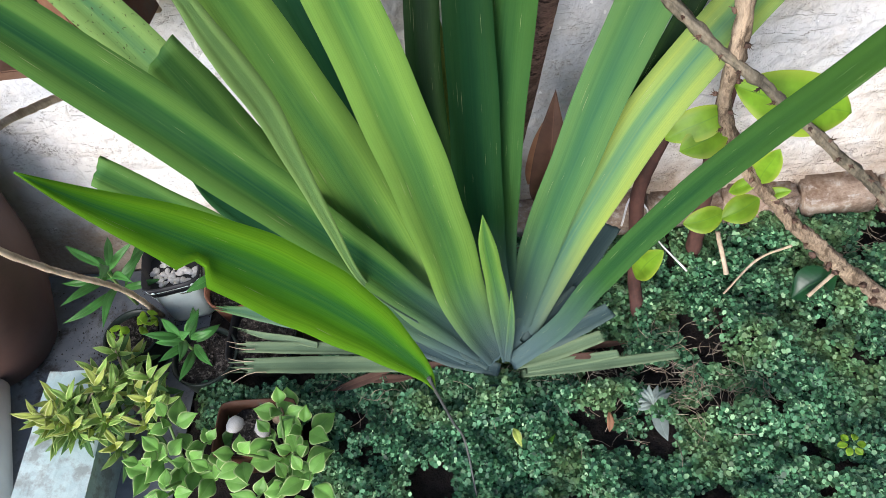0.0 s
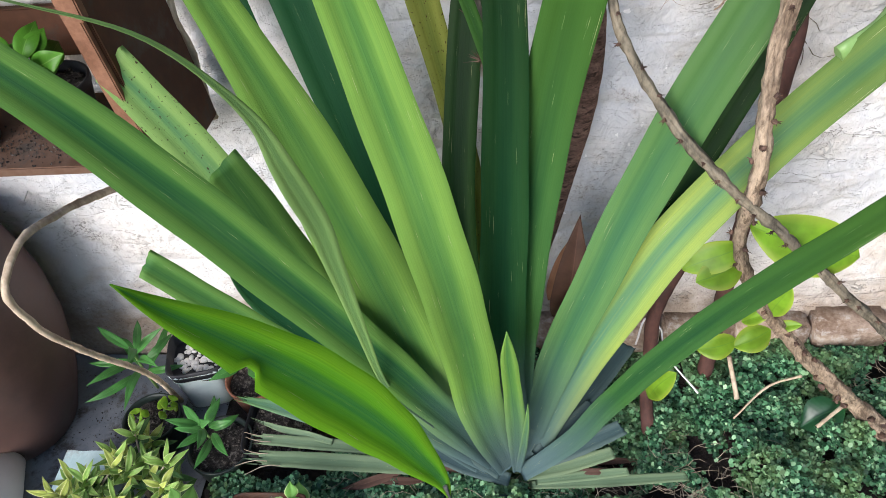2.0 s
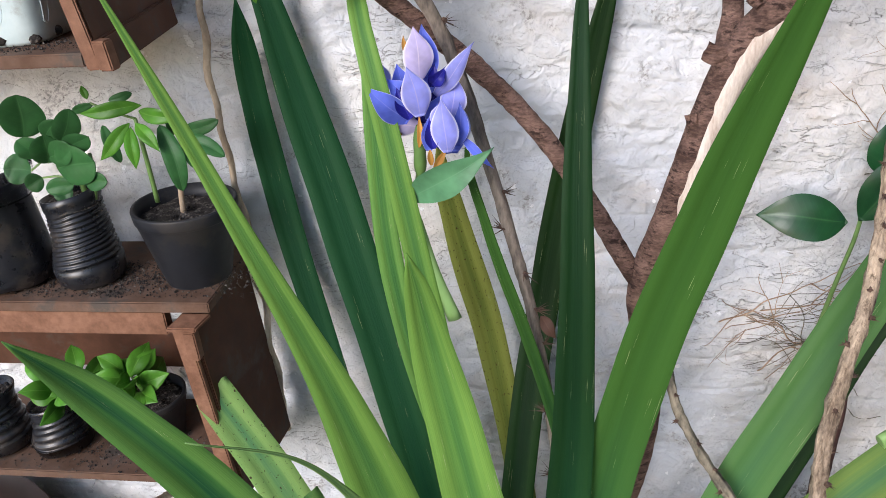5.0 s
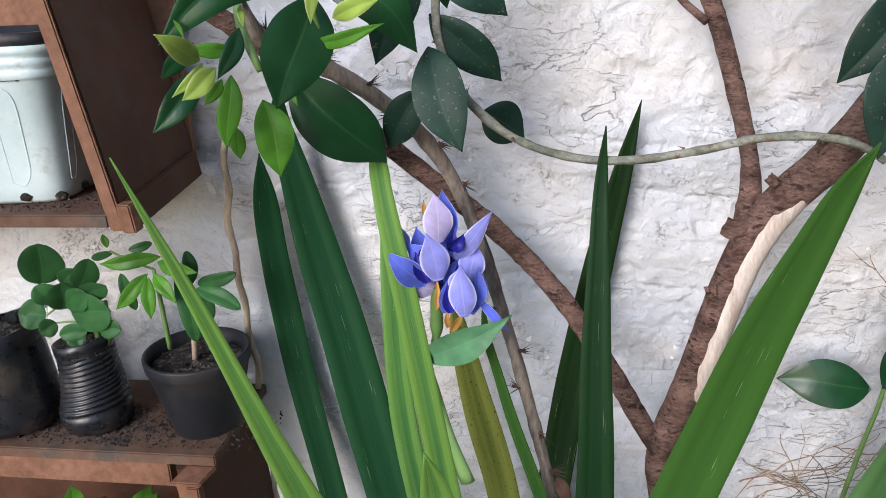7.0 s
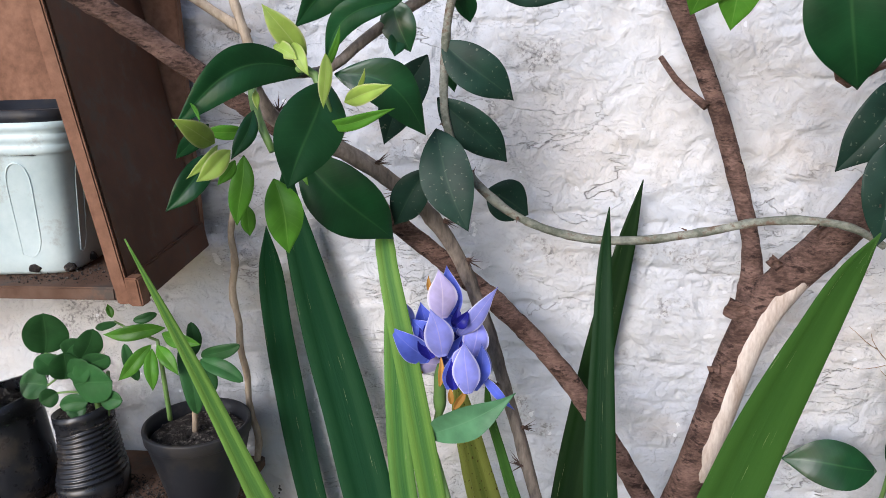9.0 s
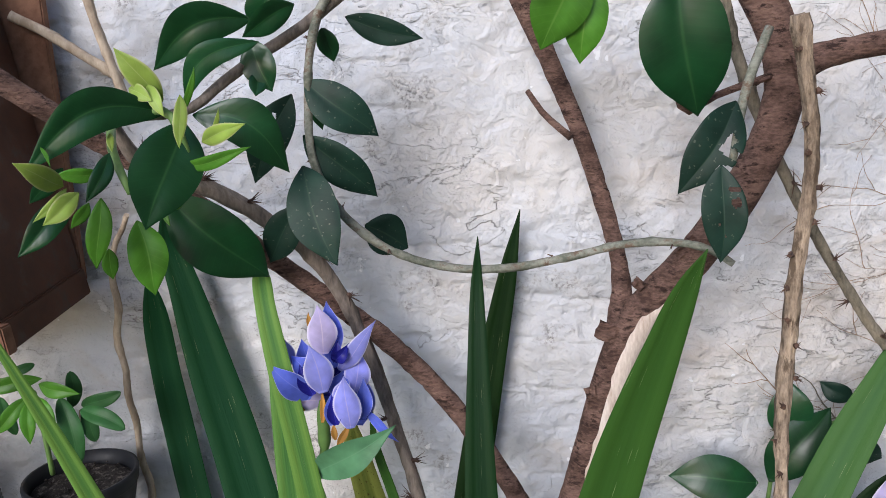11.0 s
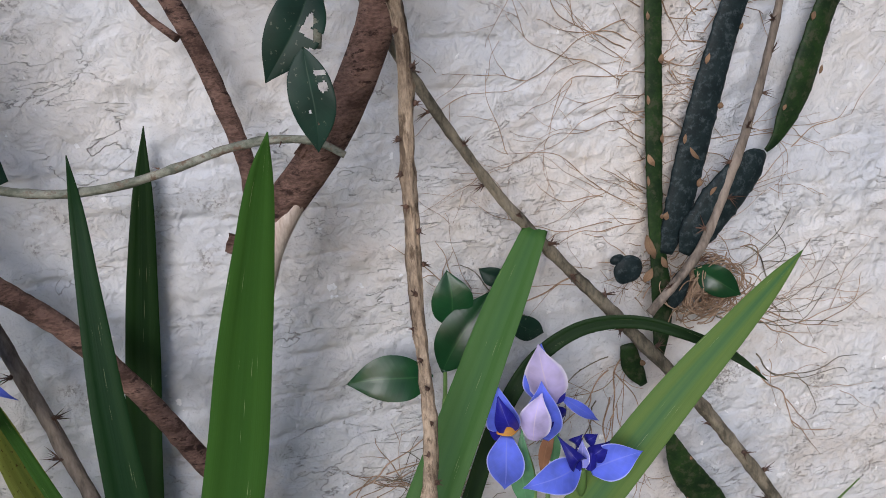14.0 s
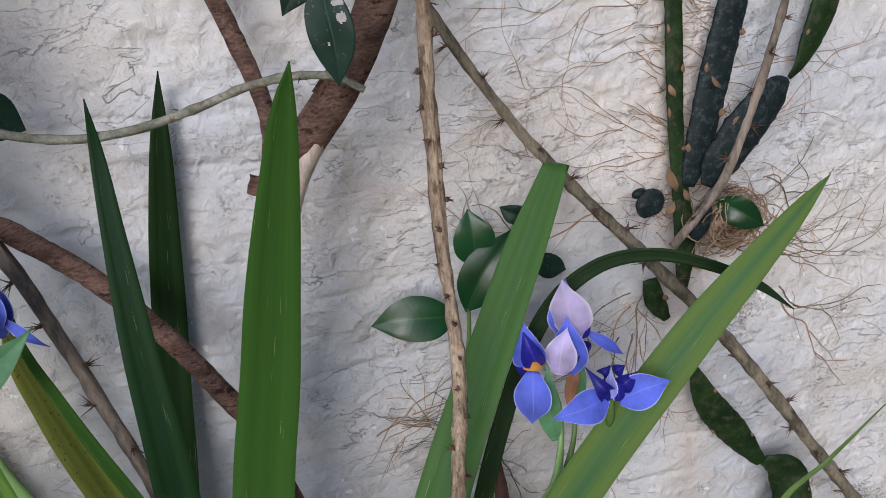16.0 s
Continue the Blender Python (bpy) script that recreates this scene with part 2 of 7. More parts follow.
BARK_OLIVE = grainy("bark_olive", (0.060, 0.054, 0.038), (0.26, 0.225, 0.165), 240, 0.8, stretch=(1, 1, 0.4), strength=0.8, depth=0.003)
BARK_GREEN = grainy("bark_green", (0.095, 0.105, 0.075), (0.30, 0.305, 0.25), 260, 0.75, stretch=(0.7, 1, 1), strength=0.8, depth=0.002, dirt=(0.13, 0.085, 0.055))
TWIG = grainy("twig_tan", (0.30, 0.23, 0.16), (0.58, 0.48, 0.36), 180, 0.8, stretch=(1, 1, 0.4), strength=0.6, depth=0.002)
BARE_WOOD = grainy("bare_wood", (0.46, 0.36, 0.29), (0.72, 0.63, 0.55), 420, 0.75, stretch=(1, 1, 0.22), strength=0.6, depth=0.001)
RED_STEM = grainy("bark_red", (0.045, 0.020, 0.017), (0.110, 0.050, 0.040), 160, 0.8, stretch=(1, 1, 0.4), strength=0.5)
SPINE = grainy("spine", (0.035, 0.020, 0.015), (0.14, 0.080, 0.055), 300, 0.7)
ROOT = grainy("aerial_root", (0.20, 0.125, 0.078), (0.46, 0.33, 0.225), 200, 0.9)
CACTUS = grainy("cactus_green", (0.007, 0.019, 0.007), (0.020, 0.048, 0.012), 260, 0.55, spec=0.18, dirt=(0.045, 0.050, 0.028))
CACTUS_BLUE = grainy("cactus_blue", (0.006, 0.012, 0.014), (0.015, 0.026, 0.028), 420, 0.55, spec=0.18, dirt=(0.040, 0.055, 0.060))
# darker than the front edges: the shade on the shelf sides is coloured in
BROWN_PAINT = grainy("brown_paint", (0.063, 0.029, 0.017), (0.100, 0.046, 0.028), 70, 0.6, spec=0.15, stretch=(1, 1, 1), strength=0.35, dirt=(0.075, 0.050, 0.038))
DUSTY_BOARD = grainy("dusty_brown_board", (0.092, 0.050, 0.031), (0.155, 0.098, 0.070), 60, 0.75, spec=0.15, strength=0.5, dirt=(0.085, 0.068, 0.056))
RAW_EDGE = grainy("worn_board_edge", (0.135, 0.065, 0.038), (0.245, 0.128, 0.080), 110, 0.7, strength=0.6, spec=0.15)
URN = grainy("urn_brown", (0.060, 0.034, 0.029), (0.105, 0.060, 0.050), 30, 0.5, strength=0.2)
BLACK_PLASTIC = grainy("black_plastic", (0.011, 0.012, 0.015), (0.022, 0.024, 0.029), 50, 0.5, strength=0.15, spec=0.25, dirt=(0.035, 0.032, 0.030))
DARK_BOTTLE = grainy("dark_bottle", (0.008, 0.009, 0.011), (0.018, 0.019, 0.023), 60, 0.30, strength=0.2, spec=0.5, dirt=(0.05, 0.042, 0.036))
GREEN_BOTTLE = grainy("green_bottle", (0.012, 0.020, 0.017), (0.026, 0.038, 0.032), 50, 0.42, strength=0.1, spec=0.3)
WHITE_PLASTIC = grainy("white_plastic", (0.50, 0.62, 0.62), (0.66, 0.76, 0.75), 40, 0.4, strength=0.15, dirt=(0.40, 0.43, 0.40))
TERRA = grainy("terracotta", (0.22, 0.085, 0.05), (0.34, 0.15, 0.09), 80, 0.8)
SOIL = grainy("soil", (0.006, 0.0045, 0.004), (0.030, 0.021, 0.017), 260, 0.95, strength=1.0, depth=0.006)
POT_SOIL = grainy("potting_soil", (0.006, 0.005, 0.0045), (0.034, 0.027, 0.023), 420, 0.95, strength=1.0, depth=0.005, dirt=(0.16, 0.14, 0.12))
PAVING = grainy("grey_paving", (0.110, 0.128, 0.155), (0.195, 0.212, 0.235), 40, 0.75, strength=0.4, dirt=(0.06, 0.055, 0.05))
CONCRETE = grainy("painted_block", (0.42, 0.56, 0.56), (0.60, 0.72, 0.70), 50, 0.75, strength=0.7, depth=0.003, dirt=(0.36, 0.40, 0.38))
PVC = grainy("pipe_white", (0.62, 0.60, 0.57), (0.76, 0.74, 0.72), 20, 0.4, strength=0.1)
# dark surface for the added wall that holds off the sky
SKY_BLOCK_WALL = grainy("sky_block_render", (0.075, 0.068, 0.058), (0.140, 0.128, 0.110), 20, 0.9, strength=0.6, depth=0.004, dirt=(0.060, 0.062, 0.045))
BRICK = grainy("bare_brick", (0.19, 0.125, 0.085), (0.42, 0.33, 0.26), 130, 0.9, strength=0.9, depth=0.005, dirt=(0.50, 0.45, 0.40))
STONE = grainy("pebble", (0.55, 0.52, 0.48), (0.78, 0.76, 0.72), 80, 0.6)
STONE_TAN = grainy("pebble_tan", (0.34, 0.23, 0.15), (0.52, 0.38, 0.27), 80, 0.6)
STRAW = grainy("straw", (0.22, 0.17, 0.12), (0.44, 0.37, 0.28), 200, 0.9)
STEEL = grainy("nail_steel", (0.5, 0.5, 0.5), (0.7, 0.7, 0.7), 200, 0.4, metal=1.0)
WIRE = grainy("white_string", (0.62, 0.64, 0.66), (0.80, 0.80, 0.80), 200, 0.6)
DRY_TIP = grainy("dry_leaf_tip", (0.030, 0.036, 0.038), (0.11, 0.12, 0.115), 160, 0.8, stretch=(1, 1, 0.3), strength=0.5)
GREEN_STEM = grainy("green_stem", (0.10, 0.19, 0.05), (0.16, 0.27, 0.08), 120, 0.5, strength=0.2)
SCAPE = grainy("scape_green", (0.16, 0.30, 0.09), (0.22, 0.36, 0.13), 90, 0.42, strength=0.2, stretch=(1, 1, 0.2))


def cover_material():
    m, n, l, b = nodes_of("ground_cover", 0.55)
    r = n.new("ShaderNodeNewGeometry").outputs["Random Per Island"]
    col = ramp(n, l, r, (0.0, (0.008, 0.040, 0.017)), (0.45, (0.040, 0.155, 0.066)), (0.80, (0.125, 0.335, 0.160)), (1.0, (0.360, 0.580, 0.320)))
    big = noise_of(n, l, coords(n), 9.0, 3)
    col = mix(n, l, ramp(n, l, big, (0.48, (0, 0, 0)), (0.66, (0.6, 0.6, 0.6))), col, (0.150, 0.230, 0.070))
    l.new(col, b.inputs["Base Color"])
    return m


def wall_material():
    """Old white paint, thick and cracked, over brick: cool and warm patches standing for shade and sun, mildew, root
    stains, bare foot.
    """
    m, n, l, b = nodes_of("white_wall_paint", 0.66, spec=0.3)
    v = coords(n)
    big, mid = noise_of(n, l, v, 3.2, 4), noise_of(n, l, v, 16.0, 5, 0.6)
    fine = noise_of(n, l, v, 150.0, 6, 0.62)
    # broad bluish and warm areas colour in the dappled shade and sun
    col = ramp(n, l, big, (0.38, (0.545, 0.575, 0.620)), (0.50, (0.625, 0.635, 0.648)), (0.62, (0.665, 0.643, 0.618)))
    col = mix(n, l, ramp(n, l, mid, (0.52, (0, 0, 0)), (0.74, (0.45, 0.45, 0.45))), col, (0.60, 0.565, 0.52))
    col = mix(n, l, ramp(n, l, fine, (0.30, (0.12, 0.12, 0.12)), (0.46, (0, 0, 0))), col, (0.58, 0.57, 0.56))
    mildew = ramp(n, l, noise_of(n, l, v, 8.0, 9, 0.72), (0.585, (0, 0, 0)), (0.66, (0.85, 0.85, 0.85)))
    speck = ramp(n, l, noise_of(n, l, v, 240.0, 3), (0.46, (0, 0, 0)), (0.58, (1, 1, 1)))
    col = mix(n, l, mix(n, l, 1.0, mildew, speck, "MULTIPLY"), col, (0.20, 0.19, 0.18))
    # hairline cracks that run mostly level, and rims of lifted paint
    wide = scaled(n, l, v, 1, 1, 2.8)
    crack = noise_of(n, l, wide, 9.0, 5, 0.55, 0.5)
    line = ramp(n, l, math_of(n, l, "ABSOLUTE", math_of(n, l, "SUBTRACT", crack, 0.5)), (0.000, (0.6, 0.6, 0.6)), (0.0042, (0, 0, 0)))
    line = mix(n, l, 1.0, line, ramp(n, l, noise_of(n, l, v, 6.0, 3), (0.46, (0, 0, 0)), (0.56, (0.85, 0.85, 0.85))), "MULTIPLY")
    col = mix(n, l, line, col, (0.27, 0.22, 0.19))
    # tea-brown weather stains in ragged patches
    stain = ramp(n, l, noise_of(n, l, scaled(n, l, v, 1, 1, 1.6), 5.0, 7, 0.66, 0.4), (0.55, (0, 0, 0)), (0.70, (0.55, 0.55, 0.55)))
    col = mix(n, l, stain, col, (0.50, 0.43, 0.36))
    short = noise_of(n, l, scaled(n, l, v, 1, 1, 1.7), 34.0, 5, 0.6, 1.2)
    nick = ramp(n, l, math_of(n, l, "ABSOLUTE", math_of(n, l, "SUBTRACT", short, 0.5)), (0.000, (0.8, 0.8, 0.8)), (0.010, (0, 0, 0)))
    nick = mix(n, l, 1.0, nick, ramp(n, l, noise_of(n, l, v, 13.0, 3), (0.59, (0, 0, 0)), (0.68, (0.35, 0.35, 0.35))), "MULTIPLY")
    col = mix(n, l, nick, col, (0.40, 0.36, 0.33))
    chip = ramp(n, l, noise_of(n, l, v, 46.0, 3, 0.5), (0.715, (0, 0, 0)), (0.725, (0.9, 0.9, 0.9)))
    col = mix(n, l, chip, col, (0.84, 0.85, 0.86))
    # dark line coloured along each paint step: grime plus the shade at its edge
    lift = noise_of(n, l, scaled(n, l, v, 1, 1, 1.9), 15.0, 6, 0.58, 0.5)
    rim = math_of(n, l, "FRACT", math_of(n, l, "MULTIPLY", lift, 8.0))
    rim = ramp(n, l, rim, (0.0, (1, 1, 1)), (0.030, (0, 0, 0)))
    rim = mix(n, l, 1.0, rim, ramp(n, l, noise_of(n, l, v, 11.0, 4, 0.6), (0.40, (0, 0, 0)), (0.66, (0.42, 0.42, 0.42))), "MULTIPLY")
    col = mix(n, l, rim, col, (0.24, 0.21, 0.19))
    # old root stains round the climbing cactus
    sep = n.new("ShaderNodeSeparateXYZ")
    l.new(v, sep.inputs[0])
    away = math_of(n, l, "ABSOLUTE", math_of(n, l, "SUBTRACT", sep.outputs[0], 0.735))
    near = ramp(n, l, math_of(n, l, "ADD", away, math_of(n, l, "MULTIPLY", mid, 0.16)), (0.06, (0.9, 0.9, 0.9)), (0.14, (0, 0, 0)))
    col = mix(n, l, mix(n, l, 1.0, near, mid, "MULTIPLY"), col, (0.50, 0.36, 0.23))
    # bare, dirty foot
    foot = math_of(n, l, "ADD", sep.outputs[2], math_of(n, l, "MULTIPLY", mid, 0.34))
    col = mix(n, l, ramp(n, l, foot, (0.24, (1, 1, 1)), (0.36, (0, 0, 0))), col, mix(n, l, fine, (0.20, 0.15, 0.11), (0.50, 0.43, 0.36)))
    l.new(col, b.inputs["Base Color"])
    raw = noise_of(n, l, scaled(n, l, v, 1, 1, 1.9), 15.0, 6, 0.58, 0.5)
    level = math_of(n, l, "MULTIPLY", raw, 8.0)
    ledge = math_of(n, l, "DIVIDE", math_of(n, l, "FLOOR", level), 8.0)
    ripple = noise_of(n, l, v, 44.0, 3, 0.5, 0.8)
    h = math_of(n, l, "ADD", math_of(n, l, "MULTIPLY", mid, 0.9), math_of(n, l, "MULTIPLY", fine, 0.22))
    h = math_of(n, l, "ADD", h, math_of(n, l, "MULTIPLY", ripple, 0.9))
    h = math_of(n, l, "ADD", h, math_of(n, l, "MULTIPLY", ledge, 6.0))
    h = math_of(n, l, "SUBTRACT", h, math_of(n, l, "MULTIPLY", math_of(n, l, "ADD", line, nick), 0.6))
    bump(n, l, b, h, 1.0, 0.0062)
    return m


# ---- building helpers ----
def part(name, bm, material, parent, label=""):
    """Links a bmesh as one mesh under a thing or a part."""
    me = bpy.data.meshes.new(name)
    bm.to_mesh(me)
    bm.free()
    return part_mesh(name, me, material, parent, label)


def part_mesh(name, me, material, parent, label=""):
    if not me.materials:
        me.materials.append(material)
    ob = new(name, me)
    if parent:
        ob.parent = parent
        ob.matrix_parent_inverse = parent.matrix_world.inverted() if parent.type == "EMPTY" else Matrix()
    if label:
        ob["label"] = label
    return ob


def thing(name, label, category, at=(0, 0, 0), group=""):
    ob = new(name)
    ob.empty_display_size = 0.05
    ob.location = at
    bpy.context.view_layer.update()
    return tagged(ob, label, category, group)


def smooth(bm):
    for f in bm.faces:
        f.smooth = True
    return bm


def spline(points, count):
    """Even steps along a smooth line through rows of numbers."""
    p = np.array(points, float)
    for _ in range(2):
        if len(p) > 4:
            p[2:-2] = 0.25 * p[1:-3] + 0.5 * p[2:-2] + 0.25 * p[3:-1]
    gap = np.r_[0, np.cumsum(np.linalg.norm(np.diff(p[:, :3], axis=0), axis=1) + 1e-6)]
    slope = np.gradient(p, gap, axis=0)
    out = []
    for s in np.linspace(0, gap[-1], count):
        i = min(np.searchsorted(gap, s, side="right") - 1, len(p) - 2)
        h = gap[i + 1] - gap[i]
        t = (s - gap[i]) / h
        out.append((2 * t**3 - 3 * t**2 + 1) * p[i] + (t**3 - 2 * t**2 + t) * h * slope[i] + (3 * t**2 - 2 * t**3) * p[i + 1] + (t**3 - t**2) * h * slope[i + 1])
    out = np.array(out)
    return out, gap[-1]


def unit(v):
    return v / (np.linalg.norm(v) + 1e-12)


rng = np.random.default_rng(7)
OPEN_SIDE = np.array([0.14, -0.05, 1.22])  # where the bed is open, which the leaf faces turn to


def sheet(rings, vs, us, thick):
    """A thin closed body from rows of points: rings[i][j], thickened to both sides, with u across and v along."""
    bm = bmesh.new()
    uvl = bm.loops.layers.uv.new("UVMap")
    rows, cols = len(rings), len(rings[0])
    arr = np.array(rings)
    nu = np.gradient(arr, axis=1)
    nv = np.gradient(arr, axis=0)
    nor = np.cross(nu, nv)
    nor /= np.linalg.norm(nor, axis=2, keepdims=True) + 1e-12
    top, low = [], []
    for i in range(rows):
        a, b = [], []
        for j in range(cols):
            edge = 0.0 if j in (0, cols - 1) else 1.0
            v = bm.verts.new(arr[i, j] + nor[i, j] * thick * edge)
            a.append(v)
            b.append(v if not edge else bm.verts.new(arr[i, j] - nor[i, j] * thick))
        top.append(a)
        low.append(b)

    rim = {v for row in top for v in (row[0], row[-1])}

    def quad(vs4, ij):
        ok = []
        for v, k in zip(vs4, ij):
            if v not in [o[0] for o in ok]:
                ok.append((v, k))
        if len(ok) < 3:
            return
        try:
            f = bm.faces.new([o[0] for o in ok])
        except ValueError:
            return
        f.smooth = True
        for lo, (_, (i, j)) in zip(f.loops, ok):
            lo[uvl].uv = (us[j], vs[i])

    for i in range(rows - 1):
        for j in range(cols - 1):
            ij = [(i, j), (i, j + 1), (i + 1, j + 1), (i + 1, j)]
            quad([top[a][b] for a, b in ij], ij)
            ij = ij[::-1]
            quad([low[a][b] for a, b in ij], ij)
    for e in bm.edges:
        if len(e.link_faces) == 2 and e.verts[0] in rim and e.verts[1] in rim:
            e.smooth = False
    for i in (0, rows - 1):
        for j in range(cols - 1):
            ij = [(i, j), (i, j + 1)]
            quad([top[i][j], top[i][j + 1], low[i][j + 1], low[i][j]], [(i, j), (i, j + 1), (i, j + 1), (i, j)])
    return bm


def blade(tone, end, *points, twist=0, notch=None):
    """A sword-shaped leaf along a line of (x, y, z, width), base first."""
    reach = sum(math.dist(a[:3], b[:3]) for a, b in zip(points, points[1:]))
    count = max(34, int(reach / 0.011))
    line, length = spline(points, count)
    us = np.linspace(0, 1, 9)
    fold = rng.uniform(0.10, 0.22)
    wave = rng.uniform(0, 6.28)
    rings = []
    for i in range(count):
        p, w = line[i, :3], max(line[i, 3], 0.0006)
        t = unit(line[min(i + 1, count - 1), :3] - line[max(i - 1, 0), :3])
        side = unit(np.cross(t, OPEN_SIDE - p))
        face = np.cross(side, t)
        a = radians(twist) + 0.10 * math.sin(wave + 5 * i / count)
        side, face = side * math.cos(a) + face * math.sin(a), face * math.cos(a) - side * math.sin(a)
        row = []
        for u in us:
            s = 2 * u - 1
            lift = fold * w * 0.5 * (abs(s) - 0.5) + 0.03 * w * math.cos(9 * s)
            edge = 1 + 0.02 * math.sin(wave + 40 * i / count + (3 if s > 0 else 0))
            if notch and notch[0] < i / count < notch[1] and s * notch[2] > 0.3:
                edge *= 1 - notch[3] * (0.8 + 0.2 * math.sin(7 * i))
            q = p + side * s * w * 0.5 * edge + face * lift
            if i == count - 1 and end == "torn":
                q = q + t * (rng.uniform(-0.030, 0.004) if round(8 * u) % 3 else rng.uniform(0.006, 0.020))
            if i == count - 1 and end == "cut":
                q = q + t * (0.10 * w * s + rng.uniform(-0.0015, 0.0015))
            row.append(q)
        rings.append(row)
    bm = sheet(rings, np.linspace(0, length, count), us, 0.0007)
    return part("leaf", bm, BLADE[tone], iris, BLADE_LABEL.get((tone, end), ""))


BLADE_LABEL = {
    ("pale", "cut"): "pale leaf cut square, speckled brown", ("mid", "cut"): "green leaf cut square",
    ("olive", "tip"): "yellowing olive leaf", ("stripe", "tip"): "leaf with yellow edges and a green middle",
    ("stub", "torn"): "torn dry stump of a leaf", ("stub", "cut"): "short cut stump of a leaf",
    ("blue", "cut"): "bluish cut leaf stump at the base", ("dark", "cut"): "dark green leaf with a clipped end",
}


OVAL = ((0, 0.07, 0.22, 0.42, 0.60, 0.76, 0.88, 0.95, 1), (0.04, 0.36, 0.82, 1.03, 0.97, 0.70, 0.36, 0.15, 0.01))


def smooth_row(s, at, values):
    """A rounded curve through a row of values."""
    at, values = np.array(at), np.array(values)
    i = min(max(int(np.searchsorted(at, s)) - 1, 0), len(at) - 2)
    slope = np.gradient(values, at)
    h = at[i + 1] - at[i]
    t = (s - at[i]) / h
    return (2 * t**3 - 3 * t**2 + 1) * values[i] + (t**3 - 2 * t**2 + t) * h * slope[i] + (3 * t**2 - 2 * t**3) * values[i + 1] + (t**3 - t**2) * h * slope[i + 1]


def leaf_oval(parent, tone, base, tip, width, bend=0.1, name="leaf", eaten=(), bow=0.0):
    """A pointed oval leaf or petal from its stalk end to its tip."""
    a, b = np.array(base, float), np.array(tip, float)
    t = unit(b - a)
    length = np.linalg.norm(b - a)
    side = unit(np.cross(t, OPEN_SIDE - (a + b) / 2))
    face = np.cross(side, t)
    roll = rng.uniform(-0.22, 0.22)
    side, face = side * math.cos(roll) + face * math.sin(roll), face * math.cos(roll) - side * math.sin(roll)
    rows, us = (27, np.linspace(0, 1, 11)) if not eaten else (61, np.linspace(0, 1, 37))
    rings, k = [], rng.uniform(0, 6.28)
    for i in range(rows):
        s = i / (rows - 1)
        w = width * max(0.01, float(smooth_row(s, *OVAL)))
        if tone == "succulent":
            w = width * (1.05 * math.sin(math.pi * s**0.80) ** 1.3 + 0.01)
        if tone in ("kalan", "lime"):
            w = width * (max(0.0, 1 - (2 * s - 1) ** 2) ** (0.55 if tone == "kalan" else 0.80) + 0.01)
        c = a + t * length * s + face * (length * bend * math.sin(math.pi * s)) + side * length * (0.03 * math.sin(k + 4 * s) + bow * math.sin(math.pi * s))
        row = []
        for u in us:
            q = 2 * u - 1
            row.append(c + side * q * w * 0.5 + face * (w * (0.20 * abs(q) - 0.10 * q * q) * (0.7 + 0.3 * math.sin(k)) + 0.025 * w * q * math.sin(k + 9 * s + 2 * q)))
        rings.append(row)
    bm = sheet(rings, np.linspace(0.3, 0.3 + length, rows), us, 0.0005 if tone != "succulent" else 0.0009)
    if eaten:  # holes gnawed through it: place across and along, half width, half length
        uvl = bm.loops.layers.uv.active
        gone = []
        for f in bm.faces:
            u = sum(lo[uvl].uv[0] for lo in f.loops) / len(f.loops)
            s = (sum(lo[uvl].uv[1] for lo in f.loops) / len(f.loops) - 0.3) / length
            wob = 1 + 0.9 * noise.noise((u * 9, s * 9, 3.0))
            if any(((u - e[0]) / e[2]) ** 2 + ((s - e[1]) / e[3]) ** 2 < wob for e in eaten):
                gone.append(f)
        bmesh.ops.delete(bm, geom=gone, context="FACES")
    return part(name, bm, LEAF[tone], parent)


PETAL = ((0, 0.12, 0.28, 0.45, 0.60, 0.74, 0.86, 0.94, 1), (0.32, 0.62, 0.92, 1.0, 0.88, 0.60, 0.30, 0.12, 0.01))


def petal(parent, tone, base, tip, width, cup=0.25, bend=0.12, name="petal"):
    """A thin pointed petal; cup > 0 shows its hollow, cup < 0 its back, to the open side."""
    a, b = np.array(base, float), np.array(tip, float)
    t = unit(b - a)
    length = np.linalg.norm(b - a)
    side = unit(np.cross(t, OPEN_SIDE - (a + b) / 2))
    face = np.cross(side, t)
    rows, us = 17, np.linspace(0, 1, 11)
    rings, k = [], rng.uniform(0, 6.28)
    for i in range(rows):
        s = i / (rows - 1)
        w = width * max(0.01, smooth_row(s, *PETAL))
        c = a + t * length * s + face * (length * bend * (math.sin(math.pi * s) - 0.4 * s * s)) + side * (0.05 * length * math.sin(k + 3 * s) * s)
        row = []
        for u in us:
            q = 2 * u - 1
            ripple = 0.045 * w * math.sin(k + 11 * s + 2 * q) * abs(q) ** 3
            row.append(c + side * q * w * 0.5 * (1 - 0.12 * abs(cup) * q * q) + face * (cup * w * q * q + ripple - 0.02 * w * math.exp(-(q * 9) ** 2)))
        rings.append(row)
    bm = sheet(rings, np.linspace(0.3, 0.3 + length, rows), us, 0.0004)
    return part(name, bm, LEAF[tone], parent)


